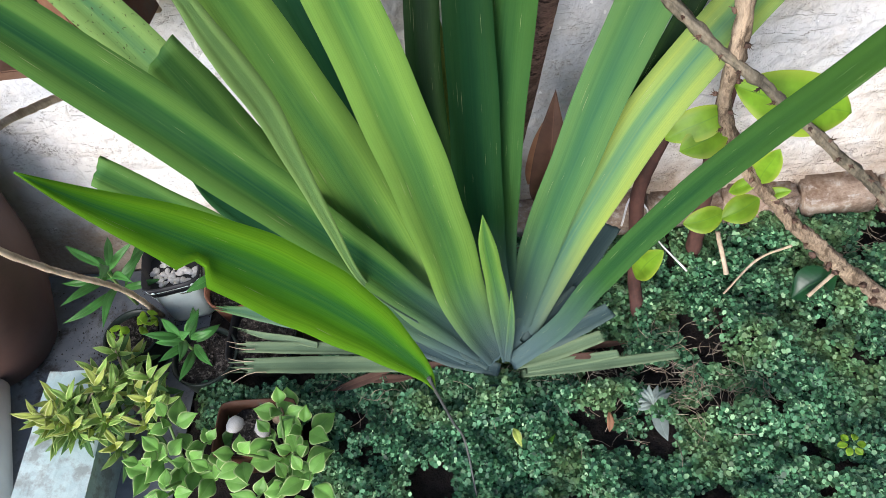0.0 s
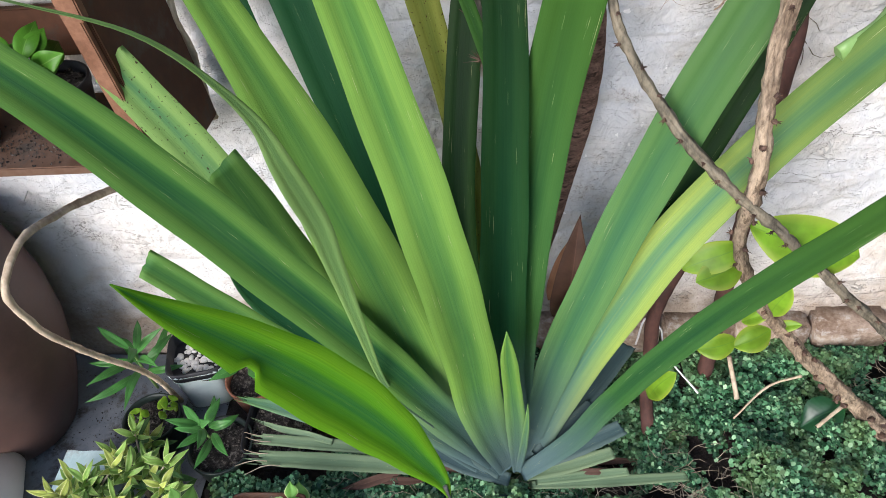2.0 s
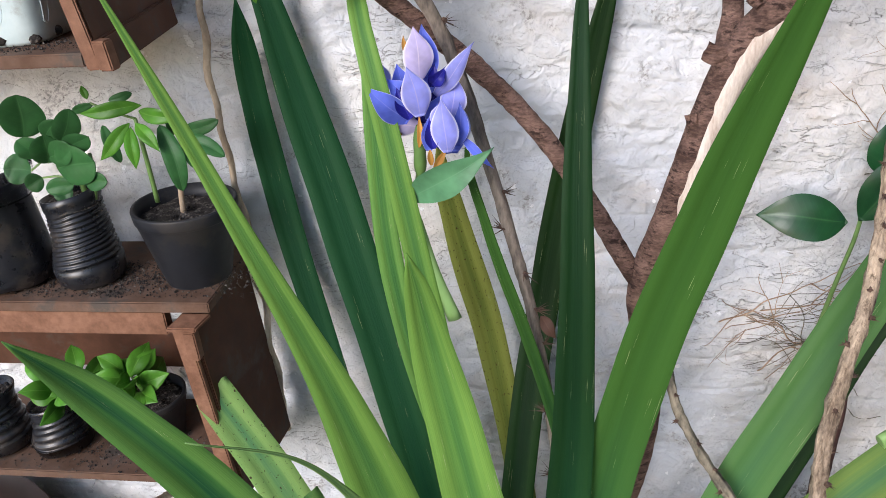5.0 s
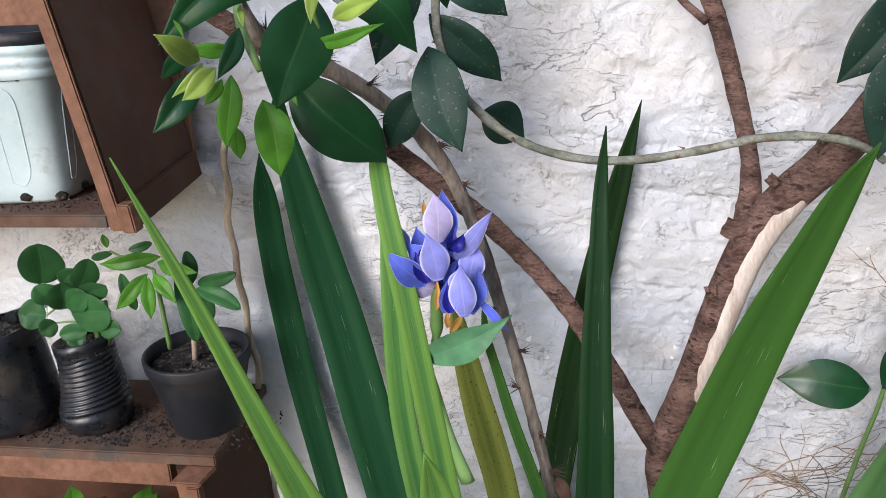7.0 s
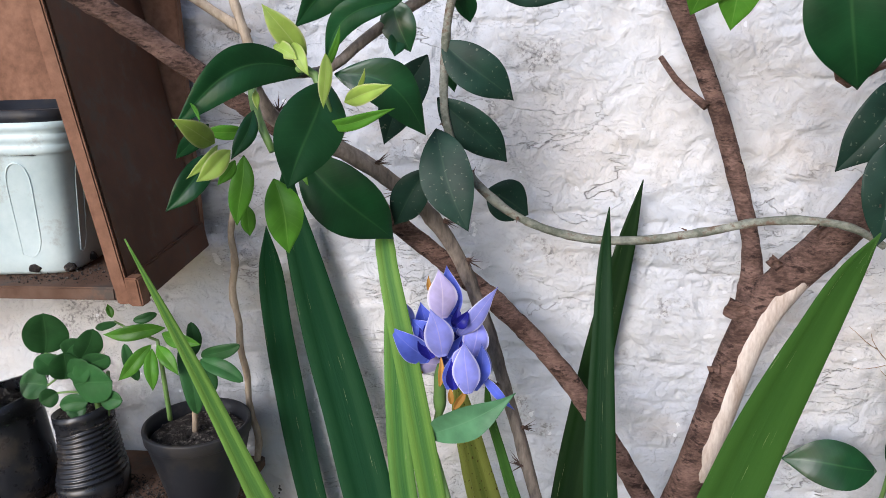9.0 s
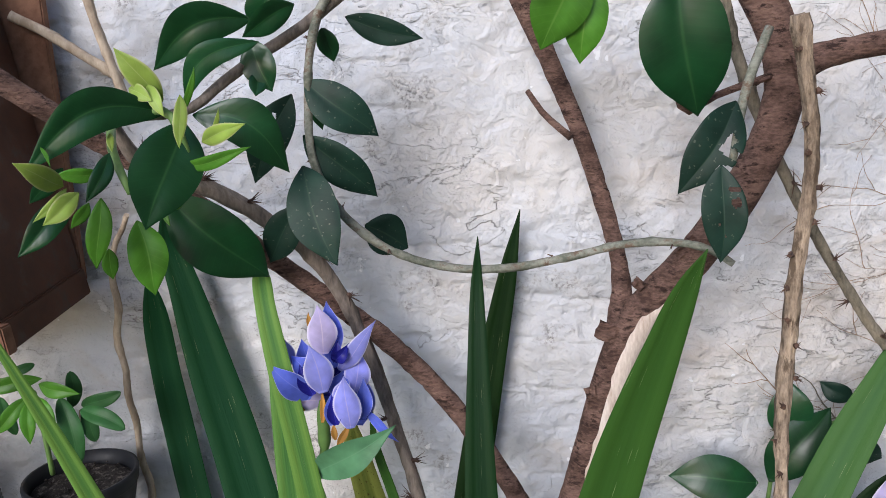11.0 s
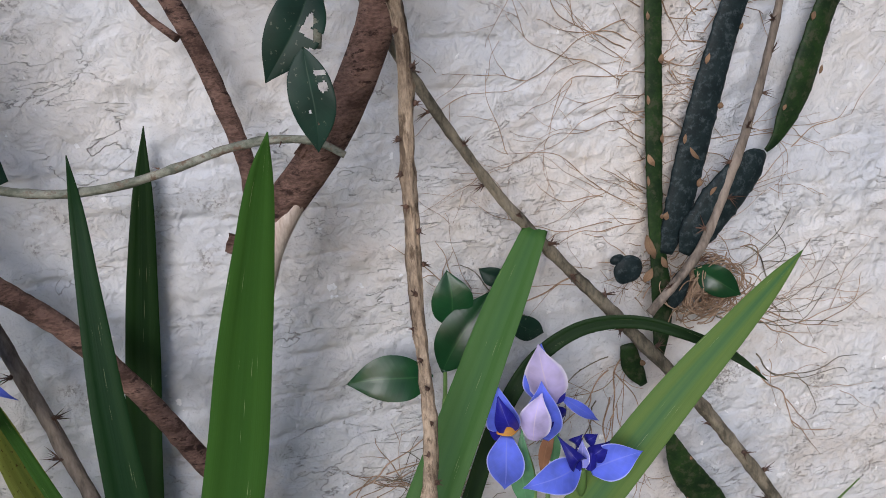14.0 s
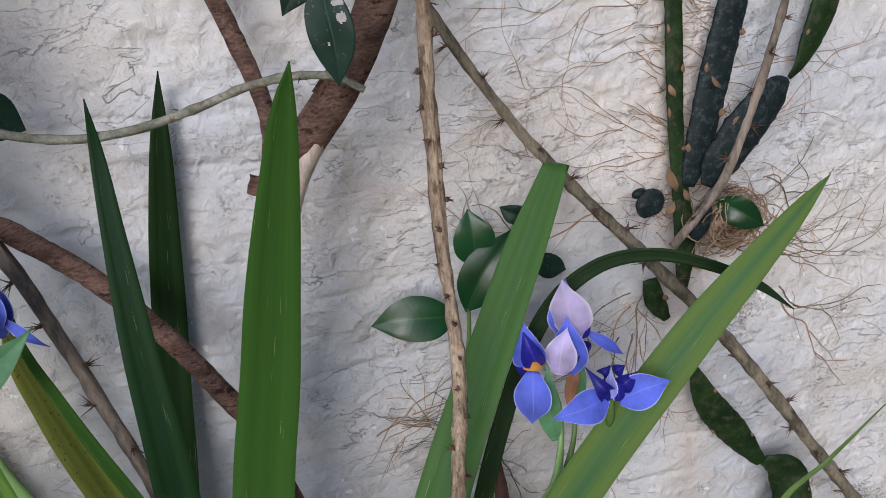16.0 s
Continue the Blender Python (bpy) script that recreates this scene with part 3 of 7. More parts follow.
def tube_bm(points, sides=10, rough=0.06, flat=1.0, per=0.012, knots=0.0, bm=None, wander=0.0, rings_by=0.0, ridge=0.0):
    """A rounded stem along (x, y, z, radius), with an uneven surface and closed ends."""
    bm = bm or bmesh.new()
    est = sum(math.dist(a[:3], b[:3]) for a, b in zip(points, points[1:]))
    count = max(4, min(150, int(est / per)))
    line, _ = spline(points, count)
    prev, rings = np.array([0.13, 0.9, 0.2]), []
    seed = rng.uniform(0, 100)
    for i in range(count):
        p, r = line[i, :3], max(line[i, 3], 0.0002)
        t = unit(line[min(i + 1, count - 1), :3] - line[max(i - 1, 0), :3])
        a = unit(np.cross(t, prev))
        b = np.cross(a, t)
        prev = b
        swell = 1 + knots * max(0, math.sin(i * 0.9 + seed)) ** 6 + rings_by * noise.noise((i * 1.31, seed, 4.0))
        if wander:
            p = p + a * wander * noise.noise((i * per * 16, seed, 0)) + b * wander * noise.noise((i * per * 16, seed, 9))
        ring = []
        for k in range(sides):
            g = 2 * math.pi * k / sides
            d = 1 + rough * noise.noise((p[0] * 90 + 3 * math.cos(g), p[1] * 90 + 3 * math.sin(g), p[2] * 90 + seed))
            d += ridge * noise.noise((2.6 * math.cos(g) + seed, 2.6 * math.sin(g), i * 0.13 + seed))
            ring.append(bm.verts.new(p + (a * math.cos(g) + b * math.sin(g) * flat) * r * d * swell))
        rings.append(ring)
    for x, y in zip(rings, rings[1:]):
        for k in range(sides):
            bm.faces.new((x[k], x[(k + 1) % sides], y[(k + 1) % sides], y[k])).smooth = True
    bm.faces.new(rings[0][::-1])
    bm.faces.new(rings[-1])
    return bm


def tube(parent, name, material, points, label="", slim=1.0, **kw):
    points = [(*q[:3], q[3] * slim) for q in points]
    bm = tube_bm(points, **kw)
    bmesh.ops.recalc_face_normals(bm, faces=bm.faces)
    return part(name, bm, material, parent, label)


def cone(bm, p, d, length, r):
    d = unit(np.array(d))
    a = unit(np.cross(d, (0.3, 0.5, 0.8)))
    b = np.cross(d, a)
    ring = [bm.verts.new(p + (a * math.cos(g) + b * math.sin(g)) * r) for g in (0, 2.1, 4.2)]
    top = bm.verts.new(p + d * length)
    for k in range(3):
        bm.faces.new((ring[k], ring[(k + 1) % 3], top))


def spines(parent, points, every, length, many=6, name="spine_cover"):
    """Clusters of thorns along a stem, each on a small woody cushion."""
    bm = bmesh.new()
    est = sum(math.dist(a[:3], b[:3]) for a, b in zip(points, points[1:]))
    count = max(3, int(est / every))
    line, _ = spline(points, count + 2)
    for i in range(1, count + 1):
        p, r = line[i, :3], line[i, 3]
        out = unit(np.array([rng.uniform(-1, 1), rng.uniform(-0.9, 0.15), rng.uniform(-0.2, 0.4)]))
        c = p + out * r * 0.92
        s = bmesh.ops.create_icosphere(bm, subdivisions=1, radius=r * 0.30, matrix=Matrix.Translation(c))
        for v in s["verts"]:
            v.co += Vector(rng.uniform(-1, 1, 3) * r * 0.12)
        for _ in range(many):
            cone(bm, c, out + rng.uniform(-0.8, 0.8, 3), length * rng.uniform(0.6, 1.3), 0.0010)
    return tagged(part(name, bm, SPINE, parent), kind="stuff")


def box(name, parent, material, corner, ax, ay, az, label="", bevel=0.0015):
    """A board from a corner and its three edges, with worn edges."""
    bm = bmesh.new()
    c, e = Vector(corner), [Vector(q) for q in (ax, ay, az)]
    v = [bm.verts.new(c + e[0] * i + e[1] * j + e[2] * k) for i in (0, 1) for j in (0, 1) for k in (0, 1)]
    for f in ((0, 1, 3, 2), (4, 6, 7, 5), (0, 4, 5, 1), (2, 3, 7, 6), (0, 2, 6, 4), (1, 5, 7, 3)):
        bm.faces.new([v[i] for i in f])
    bmesh.ops.recalc_face_normals(bm, faces=bm.faces)
    bmesh.ops.bevel(bm, geom=bm.edges[:], offset=bevel, segments=2, affect="EDGES")
    return part(name, bm, material, parent, label)


def lathe(profile, sides=40, bm=None, at=(0, 0, 0), square=0.0):
    """A turned form from (radius, height) pairs; square > 0 makes it four-sided with rounded corners."""
    bm = bm or bmesh.new()
    rings = []
    for r, z in profile:
        ring = []
        for k in range(sides):
            g = 2 * math.pi * (k + 0.5) / sides
            f = 1.0
            if square:
                f = (abs(math.cos(g)) ** square + abs(math.sin(g)) ** square) ** (-1 / square)
            ring.append(bm.verts.new((at[0] + r * f * math.cos(g), at[1] + r * f * math.sin(g), at[2] + z)))
        rings.append(ring)
    for x, y in zip(rings, rings[1:]):
        for k in range(sides):
            bm.faces.new((x[k], x[(k + 1) % sides], y[(k + 1) % sides], y[k])).smooth = True
    bm.faces.new(rings[0][::-1])
    bm.faces.new(rings[-1])
    return bm


def soil_disc(parent, at, r, name="soil", square=0.0, grit=26):
    """Loose potting soil with clods and grit."""
    bm = bmesh.new()
    rings = []
    for i in range(1, 9):
        ring = []
        for k in range(28):
            g = 2 * math.pi * k / 28
            f = (abs(math.cos(g)) ** square + abs(math.sin(g)) ** square) ** (-1 / square) if square else 1.0
            q = r * i / 8 * f
            ring.append(bm.verts.new((at[0] + q * math.cos(g), at[1] + q * math.sin(g), at[2] + (0.006 * noise.noise((q * 60 * math.cos(g), q * 60 * math.sin(g), at[0] * 40)) if i < 8 else -0.004))))
        rings.append(ring)
    mid = bm.verts.new(at)
    for k in range(28):
        bm.faces.new((mid, rings[0][k], rings[0][(k + 1) % 28]))
        for x, y in zip(rings, rings[1:]):
            bm.faces.new((x[k], y[k], y[(k + 1) % 28], x[(k + 1) % 28]))
    for _ in range(grit):
        q, g = r * 0.9 * math.sqrt(rng.uniform()), rng.uniform(0, 6.28)
        s = bmesh.ops.create_icosphere(bm, subdivisions=1, radius=rng.uniform(0.001, 0.0032), matrix=Matrix.Translation((at[0] + q * math.cos(g), at[1] + q * math.sin(g), at[2] + 0.002)))
    return part(name, bm, POT_SOIL, parent)


def moved(bm, m):
    bm.transform(m)
    return bm


# ---- wall, ground ----
@functools.lru_cache(maxsize=None)
def lattice_table(seed):
    return np.random.default_rng(seed).uniform(-1, 1, (256, 256))


def lattice(x, y, seed):
    """Smooth noise on a plane, vectorised."""
    table = lattice_table(seed)
    xi, yi = np.floor(x).astype(int), np.floor(y).astype(int)
    fx, fy = x - xi, y - yi
    fx, fy = fx * fx * (3 - 2 * fx), fy * fy * (3 - 2 * fy)
    at = lambda i, j: table[i % 256, j % 256]
    return (at(xi, yi) * (1 - fx) + at(xi + 1, yi) * fx) * (1 - fy) + (at(xi, yi + 1) * (1 - fx) + at(xi + 1, yi + 1) * fx) * fy


def octaves(x, y, seed, n=4):
    return sum(lattice(x * 2**i, y * 2**i, seed + i) / 2**i for i in range(n))


def grid_mesh(name, X, Y, Z):
    rows, cols = X.shape
    me = bpy.data.meshes.new(name)
    idx = np.arange(rows * cols).reshape(rows, cols)
    faces = np.stack([idx[:-1, :-1], idx[:-1, 1:], idx[1:, 1:], idx[1:, :-1]], -1).reshape(-1, 4)
    me.from_pydata(np.stack([X, Y, Z], -1).reshape(-1, 3).tolist(), [], faces.tolist())
    me.shade_smooth()
    return me


def relief(x, z):
    """How far the wall's face stands out: painted courses, lumps, lifted flakes of paint."""
    warp = 0.016 * octaves(x * 3, z * 3, 11, 3)
    course = (z + warp + 0.007 * octaves(x * 11, z * 6, 15, 3)) / 0.056
    k = np.floor(course)
    f = course - k
    depth = np.clip(0.10 + 1.3 * octaves(x * 6 + 3 * k, k * 5.3 + z * 4, 21, 3), 0, 1)
    joint = np.exp(-((np.minimum(f, 1 - f) / 0.07) ** 2)) * depth
    lumps = 0.0022 * octaves(x * 8, z * 11, 51, 3) + 0.0019 * octaves(x * 34, z * 42, 61, 3)
    fold = octaves(x * 9 + 0.5 * octaves(x * 20, z * 20, 93, 2), z * 19, 91, 5)
    terrace = np.floor(3.2 * fold) / 3.2
    patch = np.clip(0.25 + 1.2 * octaves(x * 4, z * 5, 81, 3), 0, 1)
    flake = 0.0056 * terrace * patch
    ridge = np.clip(1 - np.abs(octaves(x * 17, z * 30, 71, 4)) * 7, 0, 1) * np.clip(octaves(x * 6, z * 7, 75, 2), 0, 1)
    return lumps + flake + 0.0022 * ridge - 0.0042 * joint


WALL_Y = 0.900
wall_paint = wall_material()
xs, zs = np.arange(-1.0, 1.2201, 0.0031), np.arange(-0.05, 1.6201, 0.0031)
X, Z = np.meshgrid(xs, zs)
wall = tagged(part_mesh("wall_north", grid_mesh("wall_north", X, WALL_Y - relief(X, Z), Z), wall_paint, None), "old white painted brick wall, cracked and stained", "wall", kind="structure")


def plain_wall(name, corner, ax, ay, az, label):
    return tagged(box(name, None, wall_paint, corner, ax, ay, az, bevel=0.004), label, "wall", kind="structure")


plain_wall("wall_core", (-1.0, WALL_Y + 0.012, -0.3), (2.22, 0, 0), (0, 0.2, 0), (0, 0, 2.9), "core of the old white wall")
plain_wall("wall_west", (-4.0, WALL_Y, -0.3), (3.0, 0, 0), (0, 0.2, 0), (0, 0, 2.9), "white painted wall going on")
plain_wall("wall_east", (1.22, WALL_Y, -0.3), (3.0, 0, 0), (0, 0.2, 0), (0, 0, 2.9), "white painted wall going on")
# added out of view, to block skylight coming from the right
tagged(box("wall_side", None, SKY_BLOCK_WALL, (1.75, -3.4, -0.3), (0.2, 0, 0), (0, 4.28, 0), (0, 0, 3.3), bevel=0.004), "unseen dark wall added to keep skylight off the right side", "wall", kind="structure")
plain_wall("wall_upper", (-1.0, WALL_Y, 1.62), (2.22, 0, 0), (0, 0.012, 0), (0, 0, 0.98), "upper part of the white wall")

xs = np.concatenate([[-60, -12, -3], np.arange(-1.3, 1.4, 0.010), [3, 12, 60]])
ys = np.concatenate([[-60, -12, -3], np.arange(-0.2, 0.96, 0.010), [3, 12, 60]])
X, Y = np.meshgrid(xs, ys)
near = ((X > -1.3) & (X < 1.4) & (Y > -0.2) & (Y < 0.96)).astype(float)
Z = near * (0.012 * octaves(X * 6, Y * 6, 101, 3) + 0.006 * octaves(X * 40, Y * 40, 111, 3)) - 0.012
Z = Z - 0.03 * np.clip((-0.42 - X) / 0.06, 0, 1) * near
ground = tagged(part_mesh("ground", grid_mesh("ground", X, Y, Z), SOIL, None), "dark damp garden soil with crumbs", "ground", kind="structure")


def footing():
    """A projecting course of bare brick along the wall's foot."""
    course = tagged(part("wall_footing", lathe([(0.001, 0), (0.001, 0.001)], 4, at=(0.1, 0.89, -0.02)), BRICK, None), "projecting foot course of bare orange brick", "wall footing", kind="structure")
    for i in range(8):
        x0 = 0.10 + i * 0.128
        dz, dy = rng.uniform(-0.006, 0.006), rng.uniform(-0.006, 0.006)
        bm = bmesh.new()
        bmesh.ops.create_cube(bm, size=1.0, matrix=Matrix.Translation((x0 + 0.06, 0.882 + dy, 0.052 + dz)) @ Matrix.Diagonal((0.120, 0.062, 0.058, 1)))
        bmesh.ops.bevel(bm, geom=bm.edges[:], offset=0.007, segments=2, affect="EDGES")
        for v in bm.verts:
            v.co += Vector((0.4, 1, 0.8)) * 0.009 * noise.noise(v.co * 45)
        part("brick", smooth(bm), BRICK, course)


footing()

paving = tagged(part_mesh("paving", grid_mesh("paving", *(lambda X, Y: (X, Y, -0.018 + 0.003 * octaves(X * 12, Y * 12, 121, 3)))(*np.meshgrid(np.arange(-1.6, -0.43, 0.012), np.arange(-0.2, 0.90, 0.012)))), PAVING, None), "dark grey cement paving with scattered soil", "paving", kind="structure")


# unseen slab, added so that light bounces onto the leaves and lower wall
yard = tagged(box("yard_paving", None, PAVING, (-4.0, -5.0, -0.20), (8.0, 0, 0), (0, 5.22, 0), (0, 0, 0.185), bevel=0.004), "plain grey paving added out of view to bounce light up", "paving", kind="structure")


# ---- the walking iris ----
iris = thing("iris_plant", "large clump of sword-leaved iris with blue flowers", "plant", (0.09, 0.61, 0.0))
blade("band", "tip", (0.068, 0.618, 0.050, 0.039), (0.014, 0.596, 0.195, 0.042), (-0.041, 0.578, 0.342, 0.060), (-0.163, 0.546, 0.600, 0.067), (-0.223, 0.509, 0.758, 0.062), (-0.261, 0.486, 0.867, 0.045), (-0.313, 0.463, 0.940, 0.029), (-0.338, 0.436, 0.998, 0.001))
blade("mid", "cut", (0.056, 0.617, 0.050, 0.035), (-0.034, 0.619, 0.162, 0.050), (-0.118, 0.598, 0.393, 0.061), (-0.138, 0.598, 0.506, 0.065), (-0.171, 0.598, 0.612, 0.056), (-0.194, 0.600, 0.683, 0.047))
blade("pale", "cut", (0.049, 0.620, 0.060, 0.026), (-0.108, 0.701, 0.182, 0.050), (-0.215, 0.711, 0.462, 0.063), (-0.262, 0.721, 0.575, 0.060), (-0.302, 0.722, 0.659, 0.053), (-0.340, 0.724, 0.736, 0.049))
blade("mid", "cut", (0.039, 0.612, 0.050, 0.026), (-0.126, 0.630, 0.240, 0.040), (-0.237, 0.620, 0.386, 0.038), (-0.285, 0.620, 0.449, 0.038), (-0.343, 0.620, 0.521, 0.036))
blade("dark", "tip", (0.040, 0.616, 0.060, 0.026), (-0.144, 0.690, 0.186, 0.034), (-0.251, 0.710, 0.297, 0.048), (-0.286, 0.720, 0.364, 0.023), (-0.300, 0.720, 0.400, 0.003))
blade("light", "tip", (0.075, 0.616, 0.050, 0.040), (-0.007, 0.615, 0.214, 0.077), (-0.059, 0.609, 0.455, 0.101), (-0.068, 0.605, 0.545, 0.092), (-0.100, 0.584, 0.742, 0.068), (-0.119, 0.563, 0.851, 0.042), (-0.136, 0.543, 0.939, 0.024), (-0.174, 0.517, 1.061, 0.015), (-0.198, 0.498, 1.168, 0.010), (-0.222, 0.474, 1.265, 0.001))
blade("plain", "tip", (0.004, 0.616, 0.121, 0.008), (-0.063, 0.560, 0.342, 0.008), (-0.074, 0.525, 0.521, 0.013), (-0.067, 0.495, 0.660, 0.020), (-0.057, 0.473, 0.734, 0.025), (-0.062, 0.449, 0.764, 0.025), (-0.069, 0.425, 0.830, 0.022), (-0.057, 0.421, 0.856, 0.007), (-0.064, 0.409, 0.895, 0.005), (-0.089, 0.361, 0.963, 0.003), (-0.130, 0.310, 1.018, 0.001))
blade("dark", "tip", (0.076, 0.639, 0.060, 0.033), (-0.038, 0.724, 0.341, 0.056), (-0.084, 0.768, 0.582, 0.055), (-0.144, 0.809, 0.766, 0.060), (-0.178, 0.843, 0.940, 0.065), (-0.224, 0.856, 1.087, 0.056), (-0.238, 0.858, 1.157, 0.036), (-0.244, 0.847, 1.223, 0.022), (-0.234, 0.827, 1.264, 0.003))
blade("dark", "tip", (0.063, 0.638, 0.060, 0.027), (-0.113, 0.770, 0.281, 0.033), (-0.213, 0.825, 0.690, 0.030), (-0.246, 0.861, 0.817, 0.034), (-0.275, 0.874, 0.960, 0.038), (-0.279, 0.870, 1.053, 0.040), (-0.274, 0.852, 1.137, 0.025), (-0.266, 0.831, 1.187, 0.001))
blade("light", "tip", (0.084, 0.606, 0.050, 0.035), (0.057, 0.575, 0.240, 0.060), (0.049, 0.551, 0.462, 0.073), (0.029, 0.529, 0.657, 0.070), (-0.007, 0.527, 0.854, 0.047), (-0.022, 0.512, 0.951, 0.042), (-0.016, 0.494, 0.970, 0.032), (-0.021, 0.470, 1.035, 0.017), (-0.022, 0.454, 1.067, 0.001))
blade("light", "tip", (0.084, 0.625, 0.080, 0.026), (-0.008, 0.697, 0.541, 0.037), (-0.030, 0.707, 0.757, 0.032), (-0.068, 0.713, 0.911, 0.026), (-0.083, 0.720, 1.087, 0.026), (-0.100, 0.724, 1.139, 0.023), (-0.109, 0.738, 1.176, 0.021), (-0.114, 0.758, 1.197, 0.016), (-0.117, 0.766, 1.211, 0.002))
blade("mid", "tip", (0.074, 0.636, 0.080, 0.022), (-0.060, 0.774, 0.627, 0.030), (-0.118, 0.782, 0.803, 0.034), (-0.115, 0.785, 0.935, 0.030), (-0.113, 0.788, 1.045, 0.023), (-0.116, 0.790, 1.077, 0.019), (-0.122, 0.792, 1.129, 0.002))
blade("olive", "tip", (0.086, 0.656, 0.100, 0.026), (0.045, 0.801, 0.490, 0.034), (0.023, 0.819, 0.686, 0.038), (-0.011, 0.831, 0.828, 0.039), (-0.014, 0.834, 0.809, 0.044), (-0.040, 0.834, 0.920, 0.039), (-0.049, 0.836, 0.979, 0.021), (-0.053, 0.838, 1.015, 0.003))
blade("jade", "tip", (0.096, 0.663, 0.120, 0.014), (0.097, 0.742, 0.635, 0.016), (0.075, 0.748, 0.758, 0.016), (0.034, 0.749, 0.861, 0.014), (0.025, 0.754, 0.878, 0.014), (0.003, 0.754, 0.957, 0.012), (-0.010, 0.754, 1.024, 0.007), (-0.010, 0.757, 1.055, 0.001))
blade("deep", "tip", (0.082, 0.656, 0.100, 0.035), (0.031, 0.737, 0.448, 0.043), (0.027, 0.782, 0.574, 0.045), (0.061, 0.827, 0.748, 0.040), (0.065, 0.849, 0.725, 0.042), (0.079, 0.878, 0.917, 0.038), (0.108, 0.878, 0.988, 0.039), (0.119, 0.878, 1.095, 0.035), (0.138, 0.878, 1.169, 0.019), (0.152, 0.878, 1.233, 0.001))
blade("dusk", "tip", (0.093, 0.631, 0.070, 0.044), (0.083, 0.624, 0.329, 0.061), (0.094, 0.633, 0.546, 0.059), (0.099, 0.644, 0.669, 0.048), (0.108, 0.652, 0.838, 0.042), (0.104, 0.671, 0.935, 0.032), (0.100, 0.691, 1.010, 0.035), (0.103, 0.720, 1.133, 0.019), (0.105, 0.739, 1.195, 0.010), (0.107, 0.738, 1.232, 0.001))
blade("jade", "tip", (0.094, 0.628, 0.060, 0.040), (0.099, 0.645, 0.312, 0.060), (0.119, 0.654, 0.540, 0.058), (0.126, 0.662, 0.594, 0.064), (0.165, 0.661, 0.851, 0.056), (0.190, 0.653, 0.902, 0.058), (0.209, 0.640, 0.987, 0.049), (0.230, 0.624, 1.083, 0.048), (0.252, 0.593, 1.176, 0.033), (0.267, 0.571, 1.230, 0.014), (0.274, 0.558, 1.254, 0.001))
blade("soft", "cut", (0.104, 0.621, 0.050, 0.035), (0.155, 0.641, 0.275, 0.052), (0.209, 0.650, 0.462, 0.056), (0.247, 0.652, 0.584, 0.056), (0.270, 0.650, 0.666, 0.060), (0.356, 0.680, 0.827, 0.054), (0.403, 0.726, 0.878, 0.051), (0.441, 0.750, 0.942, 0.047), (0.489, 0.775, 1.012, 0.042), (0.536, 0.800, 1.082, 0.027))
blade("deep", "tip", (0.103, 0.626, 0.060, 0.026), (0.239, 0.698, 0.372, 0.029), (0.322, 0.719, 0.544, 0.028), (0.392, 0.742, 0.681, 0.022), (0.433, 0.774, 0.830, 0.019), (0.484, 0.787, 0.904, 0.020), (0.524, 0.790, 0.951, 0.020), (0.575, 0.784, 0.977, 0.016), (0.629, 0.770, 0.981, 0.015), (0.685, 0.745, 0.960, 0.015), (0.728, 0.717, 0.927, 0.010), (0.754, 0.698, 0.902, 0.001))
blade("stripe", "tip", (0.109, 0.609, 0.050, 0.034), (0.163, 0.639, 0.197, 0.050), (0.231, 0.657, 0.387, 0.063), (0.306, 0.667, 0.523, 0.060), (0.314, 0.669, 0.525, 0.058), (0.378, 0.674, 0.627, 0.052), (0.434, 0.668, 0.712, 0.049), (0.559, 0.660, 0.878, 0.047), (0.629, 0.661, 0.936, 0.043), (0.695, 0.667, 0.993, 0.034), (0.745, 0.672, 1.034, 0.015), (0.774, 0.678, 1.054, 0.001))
blade("jade", "tip", (0.103, 0.601, 0.045, 0.025), (0.169, 0.592, 0.144, 0.030), (0.225, 0.575, 0.289, 0.034), (0.273, 0.545, 0.439, 0.031), (0.325, 0.508, 0.561, 0.029), (0.356, 0.476, 0.646, 0.026), (0.360, 0.467, 0.661, 0.030), (0.408, 0.441, 0.762, 0.020), (0.439, 0.418, 0.834, 0.001))
blade("light", "tip", (0.096, 0.602, 0.050, 0.012), (0.099, 0.575, 0.223, 0.028), (0.097, 0.555, 0.368, 0.028), (0.094, 0.545, 0.435, 0.016), (0.094, 0.540, 0.479, 0.001))
blade("light", "tip", (0.098, 0.602, 0.050, 0.009), (0.109, 0.570, 0.186, 0.011), (0.114, 0.560, 0.258, 0.007), (0.116, 0.555, 0.311, 0.001))
blade("dark", "tip", (0.057, 0.620, 0.050, 0.027), (-0.020, 0.640, 0.197, 0.049), (-0.083, 0.660, 0.300, 0.046), (-0.128, 0.680, 0.377, 0.030), (-0.161, 0.690, 0.424, 0.003))
blade("stub", "torn", (-0.078, 0.636, 0.054, 0.019), (-0.136, 0.637, 0.060, 0.020), (-0.231, 0.639, 0.072, 0.020), (-0.322, 0.640, 0.085, 0.017))
blade("stub", "torn", (-0.062, 0.611, 0.044, 0.023), (-0.106, 0.612, 0.050, 0.025), (-0.222, 0.613, 0.062, 0.027), (-0.326, 0.612, 0.075, 0.022))
blade("stub", "torn", (-0.200, 0.640, 0.074, 0.010), (-0.239, 0.649, 0.080, 0.013), (-0.285, 0.657, 0.086, 0.012), (-0.322, 0.668, 0.090, 0.006), twist=25)
